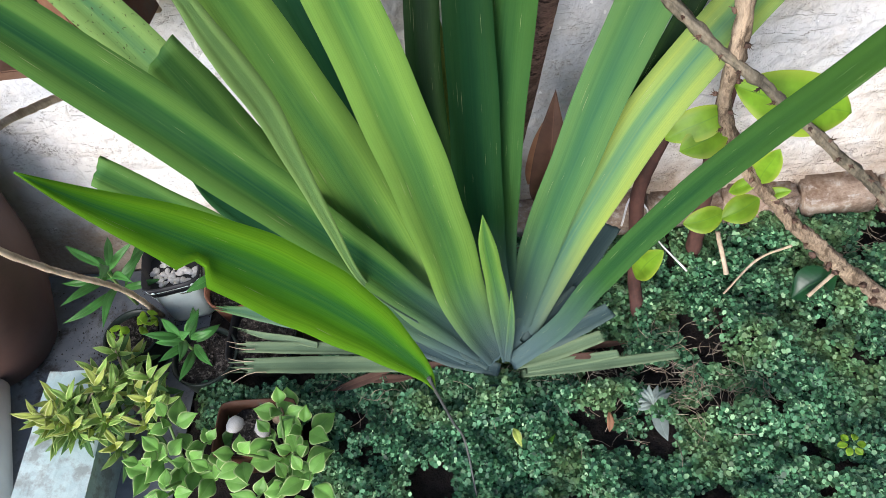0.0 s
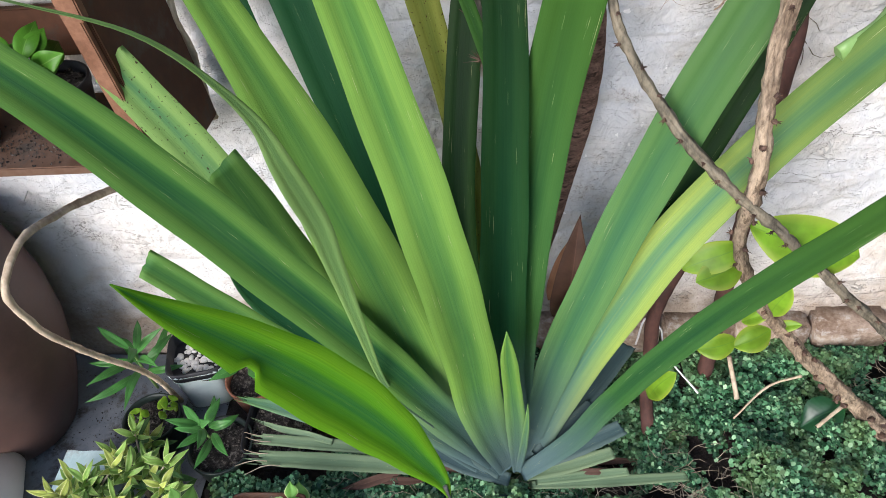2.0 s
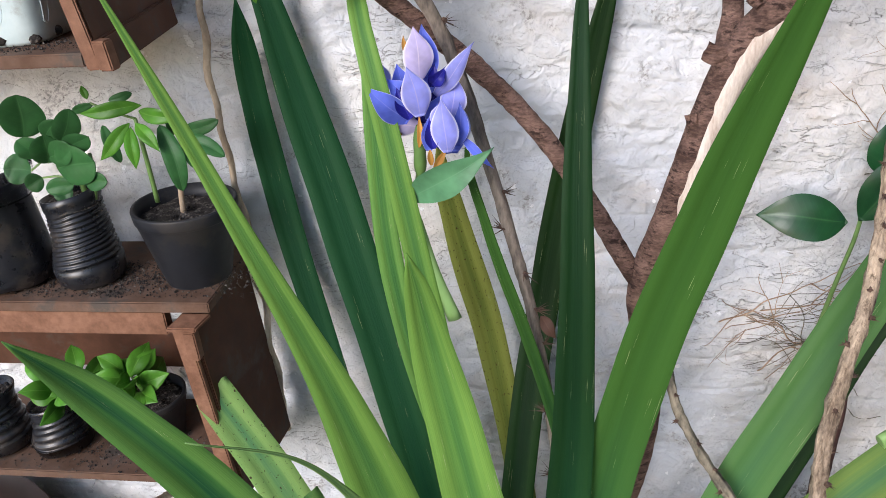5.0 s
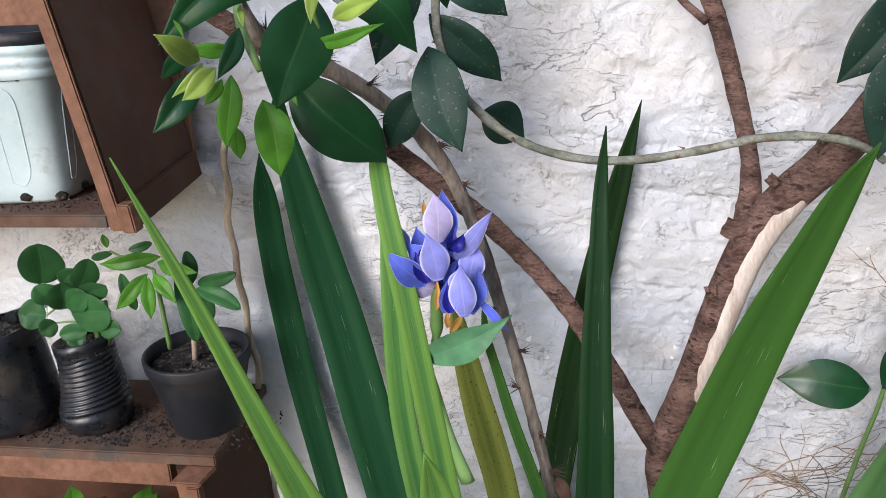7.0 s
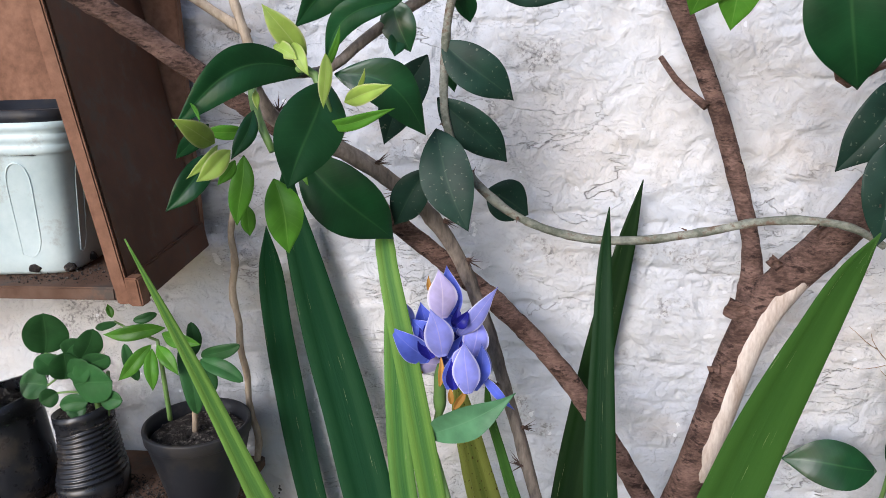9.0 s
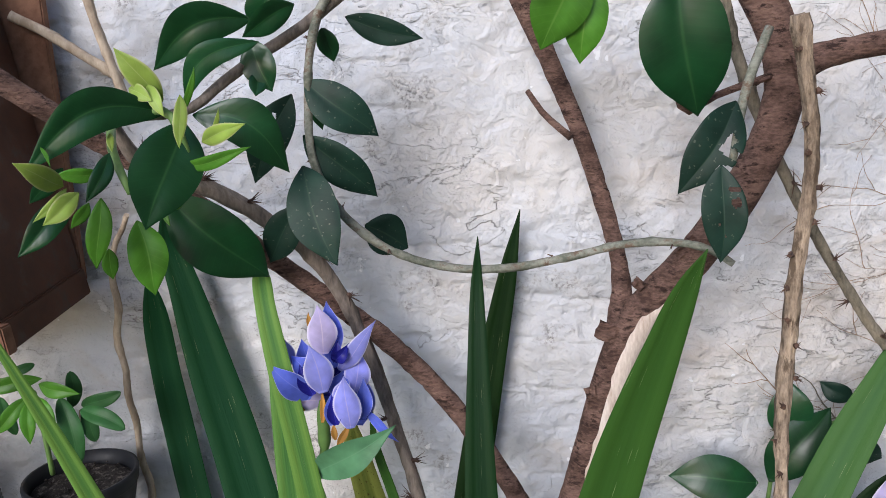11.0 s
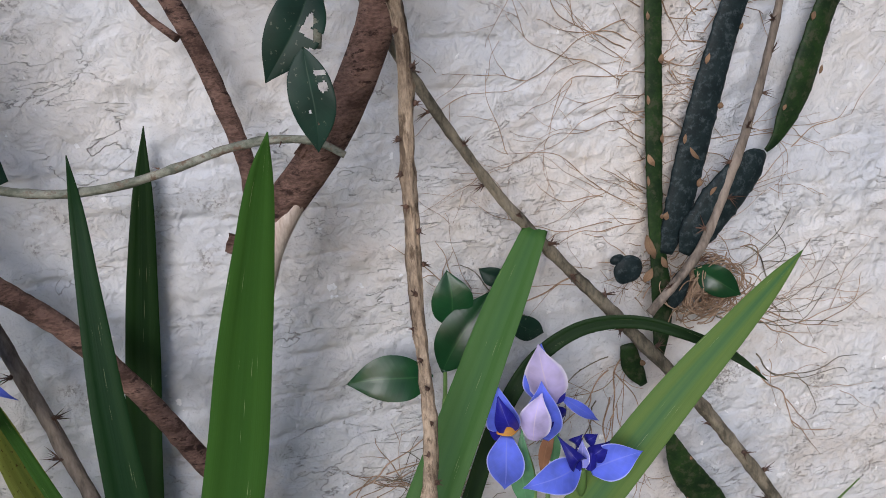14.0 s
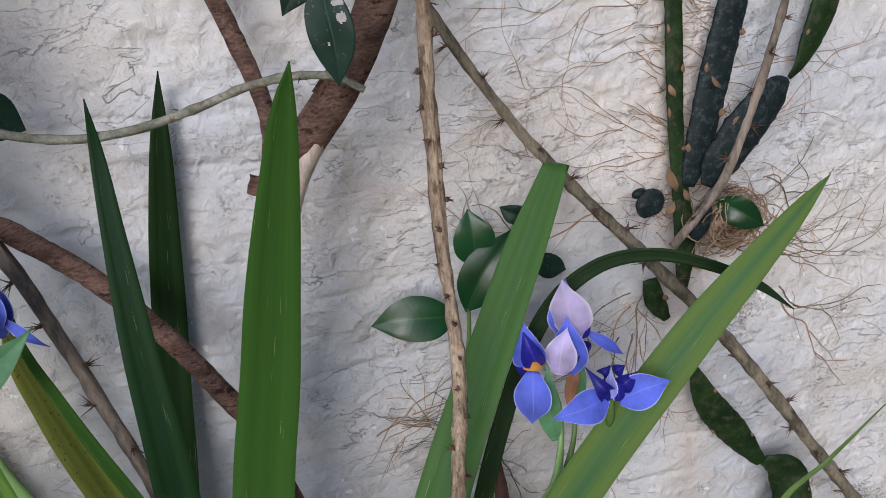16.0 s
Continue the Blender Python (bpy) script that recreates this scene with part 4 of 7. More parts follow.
for x, y, z, dx, dy, dz in ((-0.320, 0.635, 0.084, -0.022, 0.006, 0.004), (-0.318, 0.644, 0.085, -0.026, 0.002, 0.010), (-0.322, 0.606, 0.074, -0.034, -0.006, -0.006), (-0.300, 0.600, 0.070, -0.040, -0.010, -0.012), (-0.322, 0.618, 0.076, -0.020, 0.004, 0.006)):
    tube(iris, "fibre", STRAW, [(x + 0.02, y, z, 0.0009), (x, y, z + 0.002, 0.0009), (x + dx, y + dy, z + dz, 0.0004)], "pale torn leaf fibre", sides=5, rough=0)
blade("mid", "torn", (-0.124, 0.641, 0.100, 0.030), (-0.229, 0.662, 0.120, 0.030), (-0.351, 0.687, 0.130, 0.009))
blade("stub", "cut", (0.108, 0.602, 0.040, 0.019), (0.179, 0.608, 0.060, 0.022), (0.245, 0.619, 0.080, 0.019))
blade("stub", "cut", (0.125, 0.594, 0.035, 0.012), (0.204, 0.599, 0.045, 0.016), (0.268, 0.601, 0.055, 0.012))
blade("stub", "cut", (0.116, 0.590, 0.030, 0.012), (0.238, 0.592, 0.040, 0.017), (0.356, 0.596, 0.050, 0.014))
blade("blue", "cut", (0.127, 0.609, 0.060, 0.021), (0.198, 0.626, 0.090, 0.029), (0.260, 0.645, 0.110, 0.024))
blade("blue", "tip", (0.085, 0.596, 0.035, 0.021), (0.012, 0.614, 0.050, 0.027), (-0.057, 0.638, 0.070, 0.025), (-0.129, 0.658, 0.080, 0.004))
blade("blue", "cut", (0.123, 0.604, 0.070, 0.021), (0.168, 0.625, 0.120, 0.030), (0.213, 0.653, 0.160, 0.023))
blade("blue", "cut", (0.128, 0.607, 0.090, 0.021), (0.202, 0.666, 0.160, 0.033), (0.269, 0.726, 0.210, 0.025))
blade("blue", "cut", (0.073, 0.599, 0.050, 0.023), (0.000, 0.631, 0.100, 0.031), (-0.071, 0.677, 0.150, 0.031))
blade("vivid", "tip", (0.023, 0.415, 0.330, 0.003), (0.021, 0.410, 0.370, 0.015), (0.010, 0.400, 0.436, 0.038), (-0.013, 0.385, 0.522, 0.058), (-0.037, 0.370, 0.591, 0.066), (-0.058, 0.355, 0.645, 0.066), (-0.081, 0.335, 0.712, 0.053), (-0.101, 0.315, 0.770, 0.032), (-0.118, 0.295, 0.818, 0.013), (-0.123, 0.280, 0.853, 0.001), notch=(0.700, 0.735, -1.000, 0.500))

tube(iris, "dry_tip", DRY_TIP, [(0.042, 0.403, 0.020, 0.0012), (0.034, 0.454, 0.070, 0.0020), (0.028, 0.440, 0.203, 0.0025), (0.023, 0.415, 0.330, 0.0026), (0.021, 0.409, 0.371, 0.0037)], "dry grey tip of the drooping leaf", sides=8, flat=0.5, rough=0.2)
leaf_oval(iris, "brown", (-0.108, 0.336, 0.718), (-0.088, 0.336, 0.718), 0.010, 0.1, "torn_edge")
# dry brown sheaths at the foot of the clump
for base, tip, w in (((-0.09, 0.605, 0.03), (-0.19, 0.590, 0.02), 0.016), ((-0.05, 0.60, 0.03), (-0.16, 0.60, 0.018), 0.014), ((0.16, 0.62, 0.03), (0.30, 0.64, 0.03), 0.012), ((0.05, 0.62, 0.02), (-0.10, 0.63, 0.025), 0.014)):
    leaf_oval(iris, "brown", base, tip, w, 0.05)


def flower_stalk(points, extra, petals):
    stalk = tube(iris, "flower_stalk", SCAPE, points, "pale green flower stalk", sides=8, flat=0.6, rough=0.02)
    if extra:
        tube(stalk, "side_stalk", GREEN_STEM, extra, sides=8, rough=0.03)
    for tone, base, tip, w, bend in petals:
        name = {"bract": "bract", "capsule": "seed_capsule", "dry": "dry_bract", "amber": "dry_bract"}.get(tone, "petal")
        if name == "seed_capsule":
            a, b = np.array(base), np.array(tip)
            tube(stalk, name, LEAF[tone], [(*(a + (b - a) * f), w * 0.5 * g) for f, g in ((0, 0.35), (0.2, 0.85), (0.5, 1.0), (0.8, 0.8), (1.0, 0.4))], sides=9, rough=0.03, per=0.003)
        else:
            petal(stalk, tone, base, tip, w * 1.12, {"lilac": -0.10, "pink": -0.12, "blue": 0.16, "navy": 0.30, "bract": 0.12}.get(tone, 0.2), bend, name)
    return stalk


flower_stalk([(-0.028, 0.720, 0.849, 0.0091), (-0.048, 0.722, 0.902, 0.0089), (-0.068, 0.725, 0.973, 0.0082), (-0.076, 0.728, 1.016, 0.0064), (-0.077, 0.735, 1.052, 0.0023)], [(-0.065, 0.730, 0.988, 0.0036), (-0.060, 0.735, 1.015, 0.0027), (-0.054, 0.737, 1.063, 0.0023)], [
    ("blue", (-0.045, 0.768, 1.110), (-0.054, 0.770, 1.162), 0.023, 0.10),
    ("pink", (-0.055, 0.752, 1.112), (-0.057, 0.755, 1.163), 0.028, 0.10),
    ("lilac", (-0.039, 0.748, 1.096), (0.004, 0.745, 1.146), 0.017, 0.15),
    ("lilac", (-0.052, 0.726, 1.081), (-0.061, 0.726, 1.131), 0.027, 0.08),
    ("blue", (-0.066, 0.735, 1.074), (-0.105, 0.722, 1.111), 0.024, 0.15),
    ("lilac", (-0.088, 0.748, 1.103), (-0.094, 0.745, 1.131), 0.014, 0.10),
    ("blue", (-0.072, 0.760, 1.091), (-0.077, 0.760, 1.126), 0.020, 0.10),
    ("blue", (-0.067, 0.755, 1.095), (-0.087, 0.750, 1.112), 0.015, 0.25),
    ("navy", (-0.063, 0.728, 1.078), (-0.075, 0.730, 1.109), 0.016, 0.10),
    ("blue", (-0.066, 0.742, 1.094), (-0.084, 0.740, 1.116), 0.019, 0.20),
    ("navy", (-0.065, 0.734, 1.093), (-0.070, 0.738, 1.112), 0.012, 0.10),
    ("pink", (-0.057, 0.742, 1.065), (-0.098, 0.735, 1.076), 0.022, 0.20),
    ("lilac", (-0.026, 0.720, 1.045), (-0.028, 0.720, 1.100), 0.025, 0.08),
    ("lilac", (-0.038, 0.724, 1.071), (-0.029, 0.722, 1.097), 0.015, 0.10),
    ("navy", (-0.040, 0.720, 1.049), (-0.044, 0.722, 1.080), 0.013, 0.10),
    ("blue", (-0.047, 0.732, 1.043), (-0.041, 0.732, 1.084), 0.016, 0.10),
    ("lilac", (-0.026, 0.750, 1.072), (-0.015, 0.752, 1.114), 0.025, 0.10),
    ("blue", (-0.018, 0.738, 1.046), (-0.013, 0.740, 1.090), 0.017, 0.10),
    ("navy", (-0.041, 0.742, 1.109), (-0.026, 0.740, 1.127), 0.013, 0.40),
    ("navy", (-0.042, 0.744, 1.106), (-0.037, 0.744, 1.128), 0.011, 0.10),
    ("navy", (-0.019, 0.745, 1.065), (-0.009, 0.745, 1.075), 0.008, 0.30),
    ("navy", (-0.049, 0.752, 1.084), (-0.037, 0.752, 1.099), 0.018, 0.10),
    ("blue", (-0.047, 0.748, 1.069), (-0.033, 0.750, 1.096), 0.020, 0.10),
    ("blue", (-0.015, 0.745, 1.053), (0.020, 0.735, 1.023), 0.009, 0.12),
    ("capsule", (-0.058, 0.735, 1.011), (-0.056, 0.735, 1.069), 0.015, 0.00),
    ("amber", (-0.056, 0.728, 1.048), (-0.052, 0.730, 1.082), 0.006, 0.10),
    ("amber", (-0.042, 0.728, 1.023), (-0.029, 0.730, 1.047), 0.007, 0.10),
    ("amber", (-0.045, 0.732, 1.027), (-0.046, 0.732, 1.046), 0.006, 0.10),
    ("amber", (-0.076, 0.730, 1.059), (-0.076, 0.730, 1.065), 0.005, 0.10),
    ("amber", (-0.070, 0.765, 1.135), (-0.070, 0.765, 1.153), 0.005, 0.10),
    ("bract", (-0.068, 0.730, 0.992), (0.018, 0.700, 1.058), 0.033, 0.12),
    ("blue", (-0.054, 0.764, 1.053), (-0.050, 0.766, 1.119), 0.040, 0.05),
    ("navy", (-0.058, 0.756, 1.065), (-0.059, 0.756, 1.104), 0.030, 0.05),
    ("blue", (-0.027, 0.757, 1.031), (-0.026, 0.757, 1.100), 0.034, 0.05),
    ("navy", (-0.033, 0.746, 1.040), (-0.037, 0.748, 1.078), 0.024, 0.05),
])
flower_stalk([(0.426, 0.680, 0.729, 0.0103), (0.468, 0.700, 0.753, 0.0080), (0.494, 0.728, 0.752, 0.0051), (0.497, 0.740, 0.818, 0.0028), (0.489, 0.745, 0.864, 0.0025)], [(0.494, 0.728, 0.752, 0.0045), (0.508, 0.735, 0.786, 0.0029), (0.518, 0.750, 0.819, 0.0032)], [
    ("blue", (0.527, 0.772, 0.888), (0.522, 0.772, 0.960), 0.037, 0.10),
    ("pink", (0.529, 0.762, 0.891), (0.521, 0.760, 0.965), 0.042, 0.10),
    ("blue", (0.513, 0.752, 0.856), (0.516, 0.750, 0.926), 0.040, 0.10),
    ("pink", (0.498, 0.740, 0.865), (0.511, 0.738, 0.919), 0.032, 0.15),
    ("blue", (0.475, 0.748, 0.876), (0.461, 0.742, 0.935), 0.033, 0.15),
    ("navy", (0.475, 0.740, 0.882), (0.464, 0.738, 0.927), 0.023, 0.20),
    ("navy", (0.475, 0.752, 0.876), (0.451, 0.752, 0.898), 0.025, 0.20),
    ("blue", (0.470, 0.740, 0.877), (0.459, 0.730, 0.818), 0.037, 0.15),
    ("blue", (0.543, 0.765, 0.895), (0.585, 0.758, 0.861), 0.013, 0.10),
    ("navy", (0.530, 0.760, 0.887), (0.544, 0.756, 0.877), 0.016, 0.40),
    ("navy", (0.535, 0.764, 0.890), (0.548, 0.764, 0.912), 0.012, 0.30),
    ("navy", (0.512, 0.748, 0.872), (0.525, 0.748, 0.895), 0.017, 0.10),
    ("amber", (0.458, 0.738, 0.885), (0.484, 0.738, 0.884), 0.009, 0.20),
    ("blue", (0.524, 0.645, 0.882), (0.571, 0.630, 0.901), 0.032, 0.15),
    ("blue", (0.512, 0.645, 0.889), (0.453, 0.630, 0.885), 0.030, 0.15),
    ("navy", (0.514, 0.648, 0.897), (0.493, 0.642, 0.923), 0.017, 0.50),
    ("navy", (0.526, 0.648, 0.894), (0.543, 0.642, 0.910), 0.017, 0.50),
    ("navy", (0.511, 0.650, 0.911), (0.517, 0.646, 0.921), 0.012, 0.50),
    ("navy", (0.523, 0.650, 0.911), (0.533, 0.646, 0.918), 0.012, 0.50),
    ("lilac", (0.515, 0.638, 0.890), (0.515, 0.636, 0.921), 0.011, 0.10),
    ("navy", (0.510, 0.642, 0.886), (0.509, 0.642, 0.912), 0.011, 0.10),
    ("navy", (0.522, 0.642, 0.883), (0.526, 0.642, 0.908), 0.011, 0.10),
    ("capsule", (0.514, 0.648, 0.853), (0.517, 0.646, 0.884), 0.011, 0.00),
    ("bract", (0.486, 0.735, 0.787), (0.483, 0.745, 0.878), 0.023, 0.10),
    ("dry", (0.511, 0.752, 0.815), (0.529, 0.760, 0.874), 0.013, 0.10),
    ("bract", (0.525, 0.755, 0.820), (0.536, 0.760, 0.868), 0.013, 0.10),
])

# ---- the young tree with the rubbed branch ----
young_tree = thing("young_tree", "young brown-barked tree with forked branches and glossy leaves", "tree", (0.10, 0.745, 0))
TRUNK = [(0.100, 0.745, 0.000, 0.0150), (0.108, 0.750, 0.250, 0.0150), (0.185, 0.765, 0.617, 0.0150), (0.204, 0.765, 0.672, 0.0150), (0.216, 0.765, 0.724, 0.0140), (0.168, 0.765, 0.828, 0.0112), (0.170, 0.765, 0.868, 0.0150), (0.183, 0.765, 0.893, 0.0165), (0.198, 0.765, 0.922, 0.0164), (0.213, 0.765, 0.990, 0.0180), (0.231, 0.765, 1.054, 0.0172), (0.244, 0.765, 1.114, 0.0165), (0.257, 0.765, 1.140, 0.0190), (0.278, 0.765, 1.158, 0.0180), (0.303, 0.765, 1.180, 0.0188), (0.328, 0.765, 1.210, 0.0185), (0.348, 0.765, 1.239, 0.0178), (0.375, 0.765, 1.287, 0.0180), (0.389, 0.765, 1.319, 0.0180), (0.402, 0.765, 1.350, 0.0182), (0.401, 0.765, 1.387, 0.0182), (0.382, 0.765, 1.419, 0.0180), (0.360, 0.765, 1.460, 0.0178)]
tube(young_tree, "trunk", BARK, TRUNK, sides=26, rough=0.06, per=0.006, rings_by=0.02)
tube(young_tree, "branch", BARK, [(0.396, 0.757, 1.376, 0.0212), (0.434, 0.755, 1.387, 0.0148), (0.502, 0.755, 1.395, 0.0137), (0.571, 0.750, 1.408, 0.0120), (0.717, 0.745, 1.436, 0.0105)], slim=0.80, sides=16, rough=0.14, per=0.006, rings_by=0.05)
tube(young_tree, "branch", BARK, [(0.246, 0.768, 1.122, 0.0190), (0.251, 0.796, 1.175, 0.0116), (0.244, 0.827, 1.239, 0.0110), (0.221, 0.846, 1.320, 0.0111), (0.188, 0.852, 1.388, 0.0121), (0.151, 0.853, 1.471, 0.0142)], slim=0.80, sides=16, rough=0.14, per=0.006, rings_by=0.05)
tube(young_tree, "branch", BARK, [(0.178, 0.766, 0.868, 0.0130), (0.160, 0.770, 0.898, 0.0134), (0.122, 0.795, 0.959, 0.0124), (0.072, 0.817, 1.037, 0.0133), (0.012, 0.824, 1.104, 0.0142), (-0.063, 0.815, 1.156, 0.0136), (-0.142, 0.790, 1.217, 0.0124), (-0.163, 0.770, 1.274, 0.0117), (-0.209, 0.743, 1.306, 0.0118), (-0.255, 0.706, 1.347, 0.0115), (-0.289, 0.688, 1.386, 0.0127), (-0.321, 0.669, 1.413, 0.0135), (-0.361, 0.649, 1.444, 0.0135), (-0.408, 0.618, 1.481, 0.0129), (-0.453, 0.597, 1.514, 0.0124)], slim=0.80, sides=16, rough=0.14, per=0.006, rings_by=0.05)
tube(young_tree, "twig", BARK, [(0.205, 0.830, 1.315, 0.0042), (0.179, 0.850, 1.339, 0.0036), (0.163, 0.868, 1.363, 0.0031)], sides=8)
tube(young_tree, "twig", BARK_GREEN, [(0.358, 0.700, 1.410, 0.0039), (0.337, 0.685, 1.364, 0.0043), (0.322, 0.670, 1.299, 0.0034)], sides=8)
tube(young_tree, "twig", BARK, [(0.380, 0.758, 1.369, 0.0037), (0.326, 0.740, 1.354, 0.0034), (0.294, 0.725, 1.343, 0.0031), (0.286, 0.722, 1.361, 0.0020)], sides=8)
BARED = np.array([row for row in spline(TRUNK, 400)[0] if 0.935 < row[2] < 1.174])
BARED = [(x + r * 0.24, y - r * 0.20, z - r * 0.05, r * (0.60 + 0.268 * min(1.0, 8.0 * f, 8.0 * (1 - f)) ** 0.7)) for f, (x, y, z, r) in ((f, BARED[int(f * (len(BARED) - 1))]) for f in np.linspace(0, 1, 22))]
tube(young_tree, "rubbed_wood", BARE_WOOD, BARED, "pale bare wood where bark is rubbed off", sides=28, rough=0.01, per=0.003)
for x, z, w, h, turn in ((0.231, 1.128, 0.022, 0.018, 25), (0.217, 1.058, 0.012, 0.026, -15), (0.262, 1.176, 0.013, 0.010, 40), (0.307, 1.212, 0.026, 0.011, -48)):
    bm = bmesh.new()
    bmesh.ops.create_grid(bm, x_segments=5, y_segments=5, size=0.5)
    for v in bm.verts:
        v.co.z = -0.5 * v.co.x**2 + 0.25 * noise.noise(v.co * 3 + Vector((x * 90, 0, 0)))
        v.co.x += 0.08 * noise.noise(v.co * 9)
        v.co.y += 0.08 * noise.noise(v.co * 7)
    bmesh.ops.solidify(bm, geom=bm.faces[:], thickness=0.16)
    moved(bm, Matrix.Translation((x, 0.750, z)) @ Euler((radians(90), radians(turn), 0)).to_matrix().to_4x4() @ Matrix.Diagonal((w, h, 0.014, 1)))
    part("bark_flake", bm, BARK, young_tree)

# ---- the thorny shrub ----
thorny_shrub = thing("thorny_shrub", "thorny shrub with ridged tan stems and lime leaves", "shrub", (0.74, 0.63, 0))
STEM_A = [(0.744, 0.632, 0.000, 0.0262), (0.672, 0.698, 0.030, 0.0206), (0.545, 0.675, 0.196, 0.0146), (0.452, 0.665, 0.299, 0.0131), (0.420, 0.663, 0.376, 0.0112), (0.362, 0.651, 0.469, 0.0107), (0.346, 0.639, 0.527, 0.0106), (0.359, 0.614, 0.587, 0.0107), (0.361, 0.611, 0.646, 0.0131), (0.346, 0.612, 0.708, 0.0117), (0.333, 0.621, 0.767, 0.0104), (0.349, 0.626, 0.829, 0.0097), (0.371, 0.643, 0.923, 0.0087), (0.383, 0.673, 0.944, 0.0089), (0.380, 0.697, 1.034, 0.0085), (0.384, 0.706, 1.129, 0.0090), (0.393, 0.696, 1.213, 0.0095), (0.391, 0.681, 1.312, 0.0089), (0.369, 0.665, 1.417, 0.0090)]
STEM_B = [(0.196, 0.700, 0.842, 0.0054), (0.205, 0.672, 0.792, 0.0069), (0.229, 0.655, 0.725, 0.0077), (0.277, 0.630, 0.667, 0.0078), (0.327, 0.615, 0.618, 0.0080), (0.406, 0.600, 0.549, 0.0082), (0.450, 0.600, 0.497, 0.0071), (0.565, 0.610, 0.361, 0.0087), (0.730, 0.620, 0.156, 0.0109)]
for row, bark in ((STEM_A, BARK_TAN), (STEM_B, BARK_OLIVE)):
    tube(thorny_shrub, "stem", bark, row, slim=0.62, sides=22, rough=0.34, per=0.004, knots=0.22, wander=0.003, ridge=0.62)
    spines(thorny_shrub, row, 0.030, 0.007, 6)

# ---- the leafy cactus vine by the shelf ----
vine = thing("leafy_vine", "spiny grey-stemmed vine with glossy leaves", "vine", (0.093, 0.76, 0))
STEM_F = [(0.11, 0.74, 0.0, 0.009), (0.11, 0.75, 0.35, 0.009)] + [(0.093, 0.760, 0.672, 0.0070), (0.065, 0.770, 0.830, 0.0092), (0.029, 0.790, 0.930, 0.0090), (-0.004, 0.800, 1.035, 0.0087), (-0.004, 0.810, 1.053, 0.0093), (-0.031, 0.810, 1.150, 0.0103), (-0.056, 0.800, 1.208, 0.0106), (-0.102, 0.770, 1.252, 0.0101), (-0.149, 0.740, 1.292, 0.0108), (-0.199, 0.700, 1.323, 0.0092), (-0.208, 0.680, 1.359, 0.0059)]
tube(vine, "stem", BARK_GREY, STEM_F, slim=0.74, sides=16, rough=0.15, per=0.006, ridge=0.35, knots=0.15)
spines(vine, STEM_F, 0.05, 0.018, 9)
tube(vine, "shoot", BARK_GREY, [(-0.004, 0.745, 1.464, 0.0059), (-0.046, 0.735, 1.432, 0.0054), (-0.085, 0.720, 1.412, 0.0054), (-0.112, 0.700, 1.385, 0.0049), (-0.137, 0.680, 1.365, 0.0043), (-0.181, 0.660, 1.360, 0.0033)], sides=8)
tube(vine, "shoot", GREEN_STEM, [(-0.208, 0.68, 1.359, 0.004), (-0.19, 0.64, 1.33, 0.004), (-0.175, 0.63, 1.30, 0.003)], sides=8)
tube(vine, "shoot", GREEN_STEM, [(-0.181, 0.66, 1.36, 0.004), (-0.145, 0.65, 1.365, 0.004), (-0.128, 0.645, 1.33, 0.003)], sides=8)
climber = thing("climbing_twig", "grey-green arching climber with dusty dark leaves", "climber", (-0.054, 0.73, 1.41))
STEM_E = [(-0.012, 0.735, 1.472, 0.0048), (-0.030, 0.732, 1.440, 0.0049), (-0.054, 0.728, 1.354, 0.0046), (-0.054, 0.726, 1.309, 0.0046), (-0.028, 0.720, 1.253, 0.0052), (0.013, 0.735, 1.218, 0.0053), (0.066, 0.745, 1.194, 0.0049), (0.135, 0.750, 1.187, 0.0048), (0.199, 0.740, 1.208, 0.0047), (0.248, 0.725, 1.231, 0.0050), (0.282, 0.715, 1.233, 0.0049), (0.317, 0.705, 1.219, 0.0043), (0.335, 0.700, 1.207, 0.0041)]
tube(climber, "stem", BARK_GREEN, STEM_E, slim=0.8, sides=12, rough=0.15, knots=0.2, per=0.006, ridge=0.2)
spines(climber, STEM_E, 0.06, 0.006, 3)
tube(vine, "branch", BARK_OLIVE, [(1.033, 0.800, 0.369, 0.0125), (0.870, 0.800, 0.621, 0.0114), (0.789, 0.810, 0.764, 0.0123), (0.713, 0.815, 0.858, 0.0118), (0.613, 0.815, 0.988, 0.0104), (0.574, 0.815, 1.023, 0.0089), (0.511, 0.810, 1.100, 0.0079), (0.460, 0.805, 1.181, 0.0075), (0.420, 0.800, 1.260, 0.0066), (0.402, 0.790, 1.277, 0.0080), (0.362, 0.780, 1.373, 0.0082), (0.338, 0.770, 1.446, 0.0079)], slim=0.68, sides=16, rough=0.18, per=0.006, ridge=0.35, knots=0.2)
spines(vine, [(1.033, 0.800, 0.369, 0.0125), (0.870, 0.800, 0.621, 0.0114), (0.789, 0.810, 0.764, 0.0123), (0.713, 0.815, 0.858, 0.0118), (0.613, 0.815, 0.988, 0.0104), (0.574, 0.815, 1.023, 0.0089), (0.511, 0.810, 1.100, 0.0079), (0.460, 0.805, 1.181, 0.0075), (0.420, 0.800, 1.260, 0.0066), (0.402, 0.790, 1.277, 0.0080), (0.362, 0.780, 1.373, 0.0082), (0.338, 0.770, 1.446, 0.0079)], 0.05, 0.016, 7)
tube(vine, "branch", BARK_GREY, [(0.684, 0.830, 0.944, 0.0068), (0.755, 0.835, 1.013, 0.0081), (0.795, 0.840, 1.076, 0.0074), (0.826, 0.845, 1.166, 0.0073), (0.853, 0.850, 1.240, 0.0065), (0.871, 0.850, 1.313, 0.0058), (0.875, 0.850, 1.371, 0.0065), (0.884, 0.850, 1.432, 0.0064)], slim=0.66, sides=14, rough=0.15, per=0.006, ridge=0.35, knots=0.2)
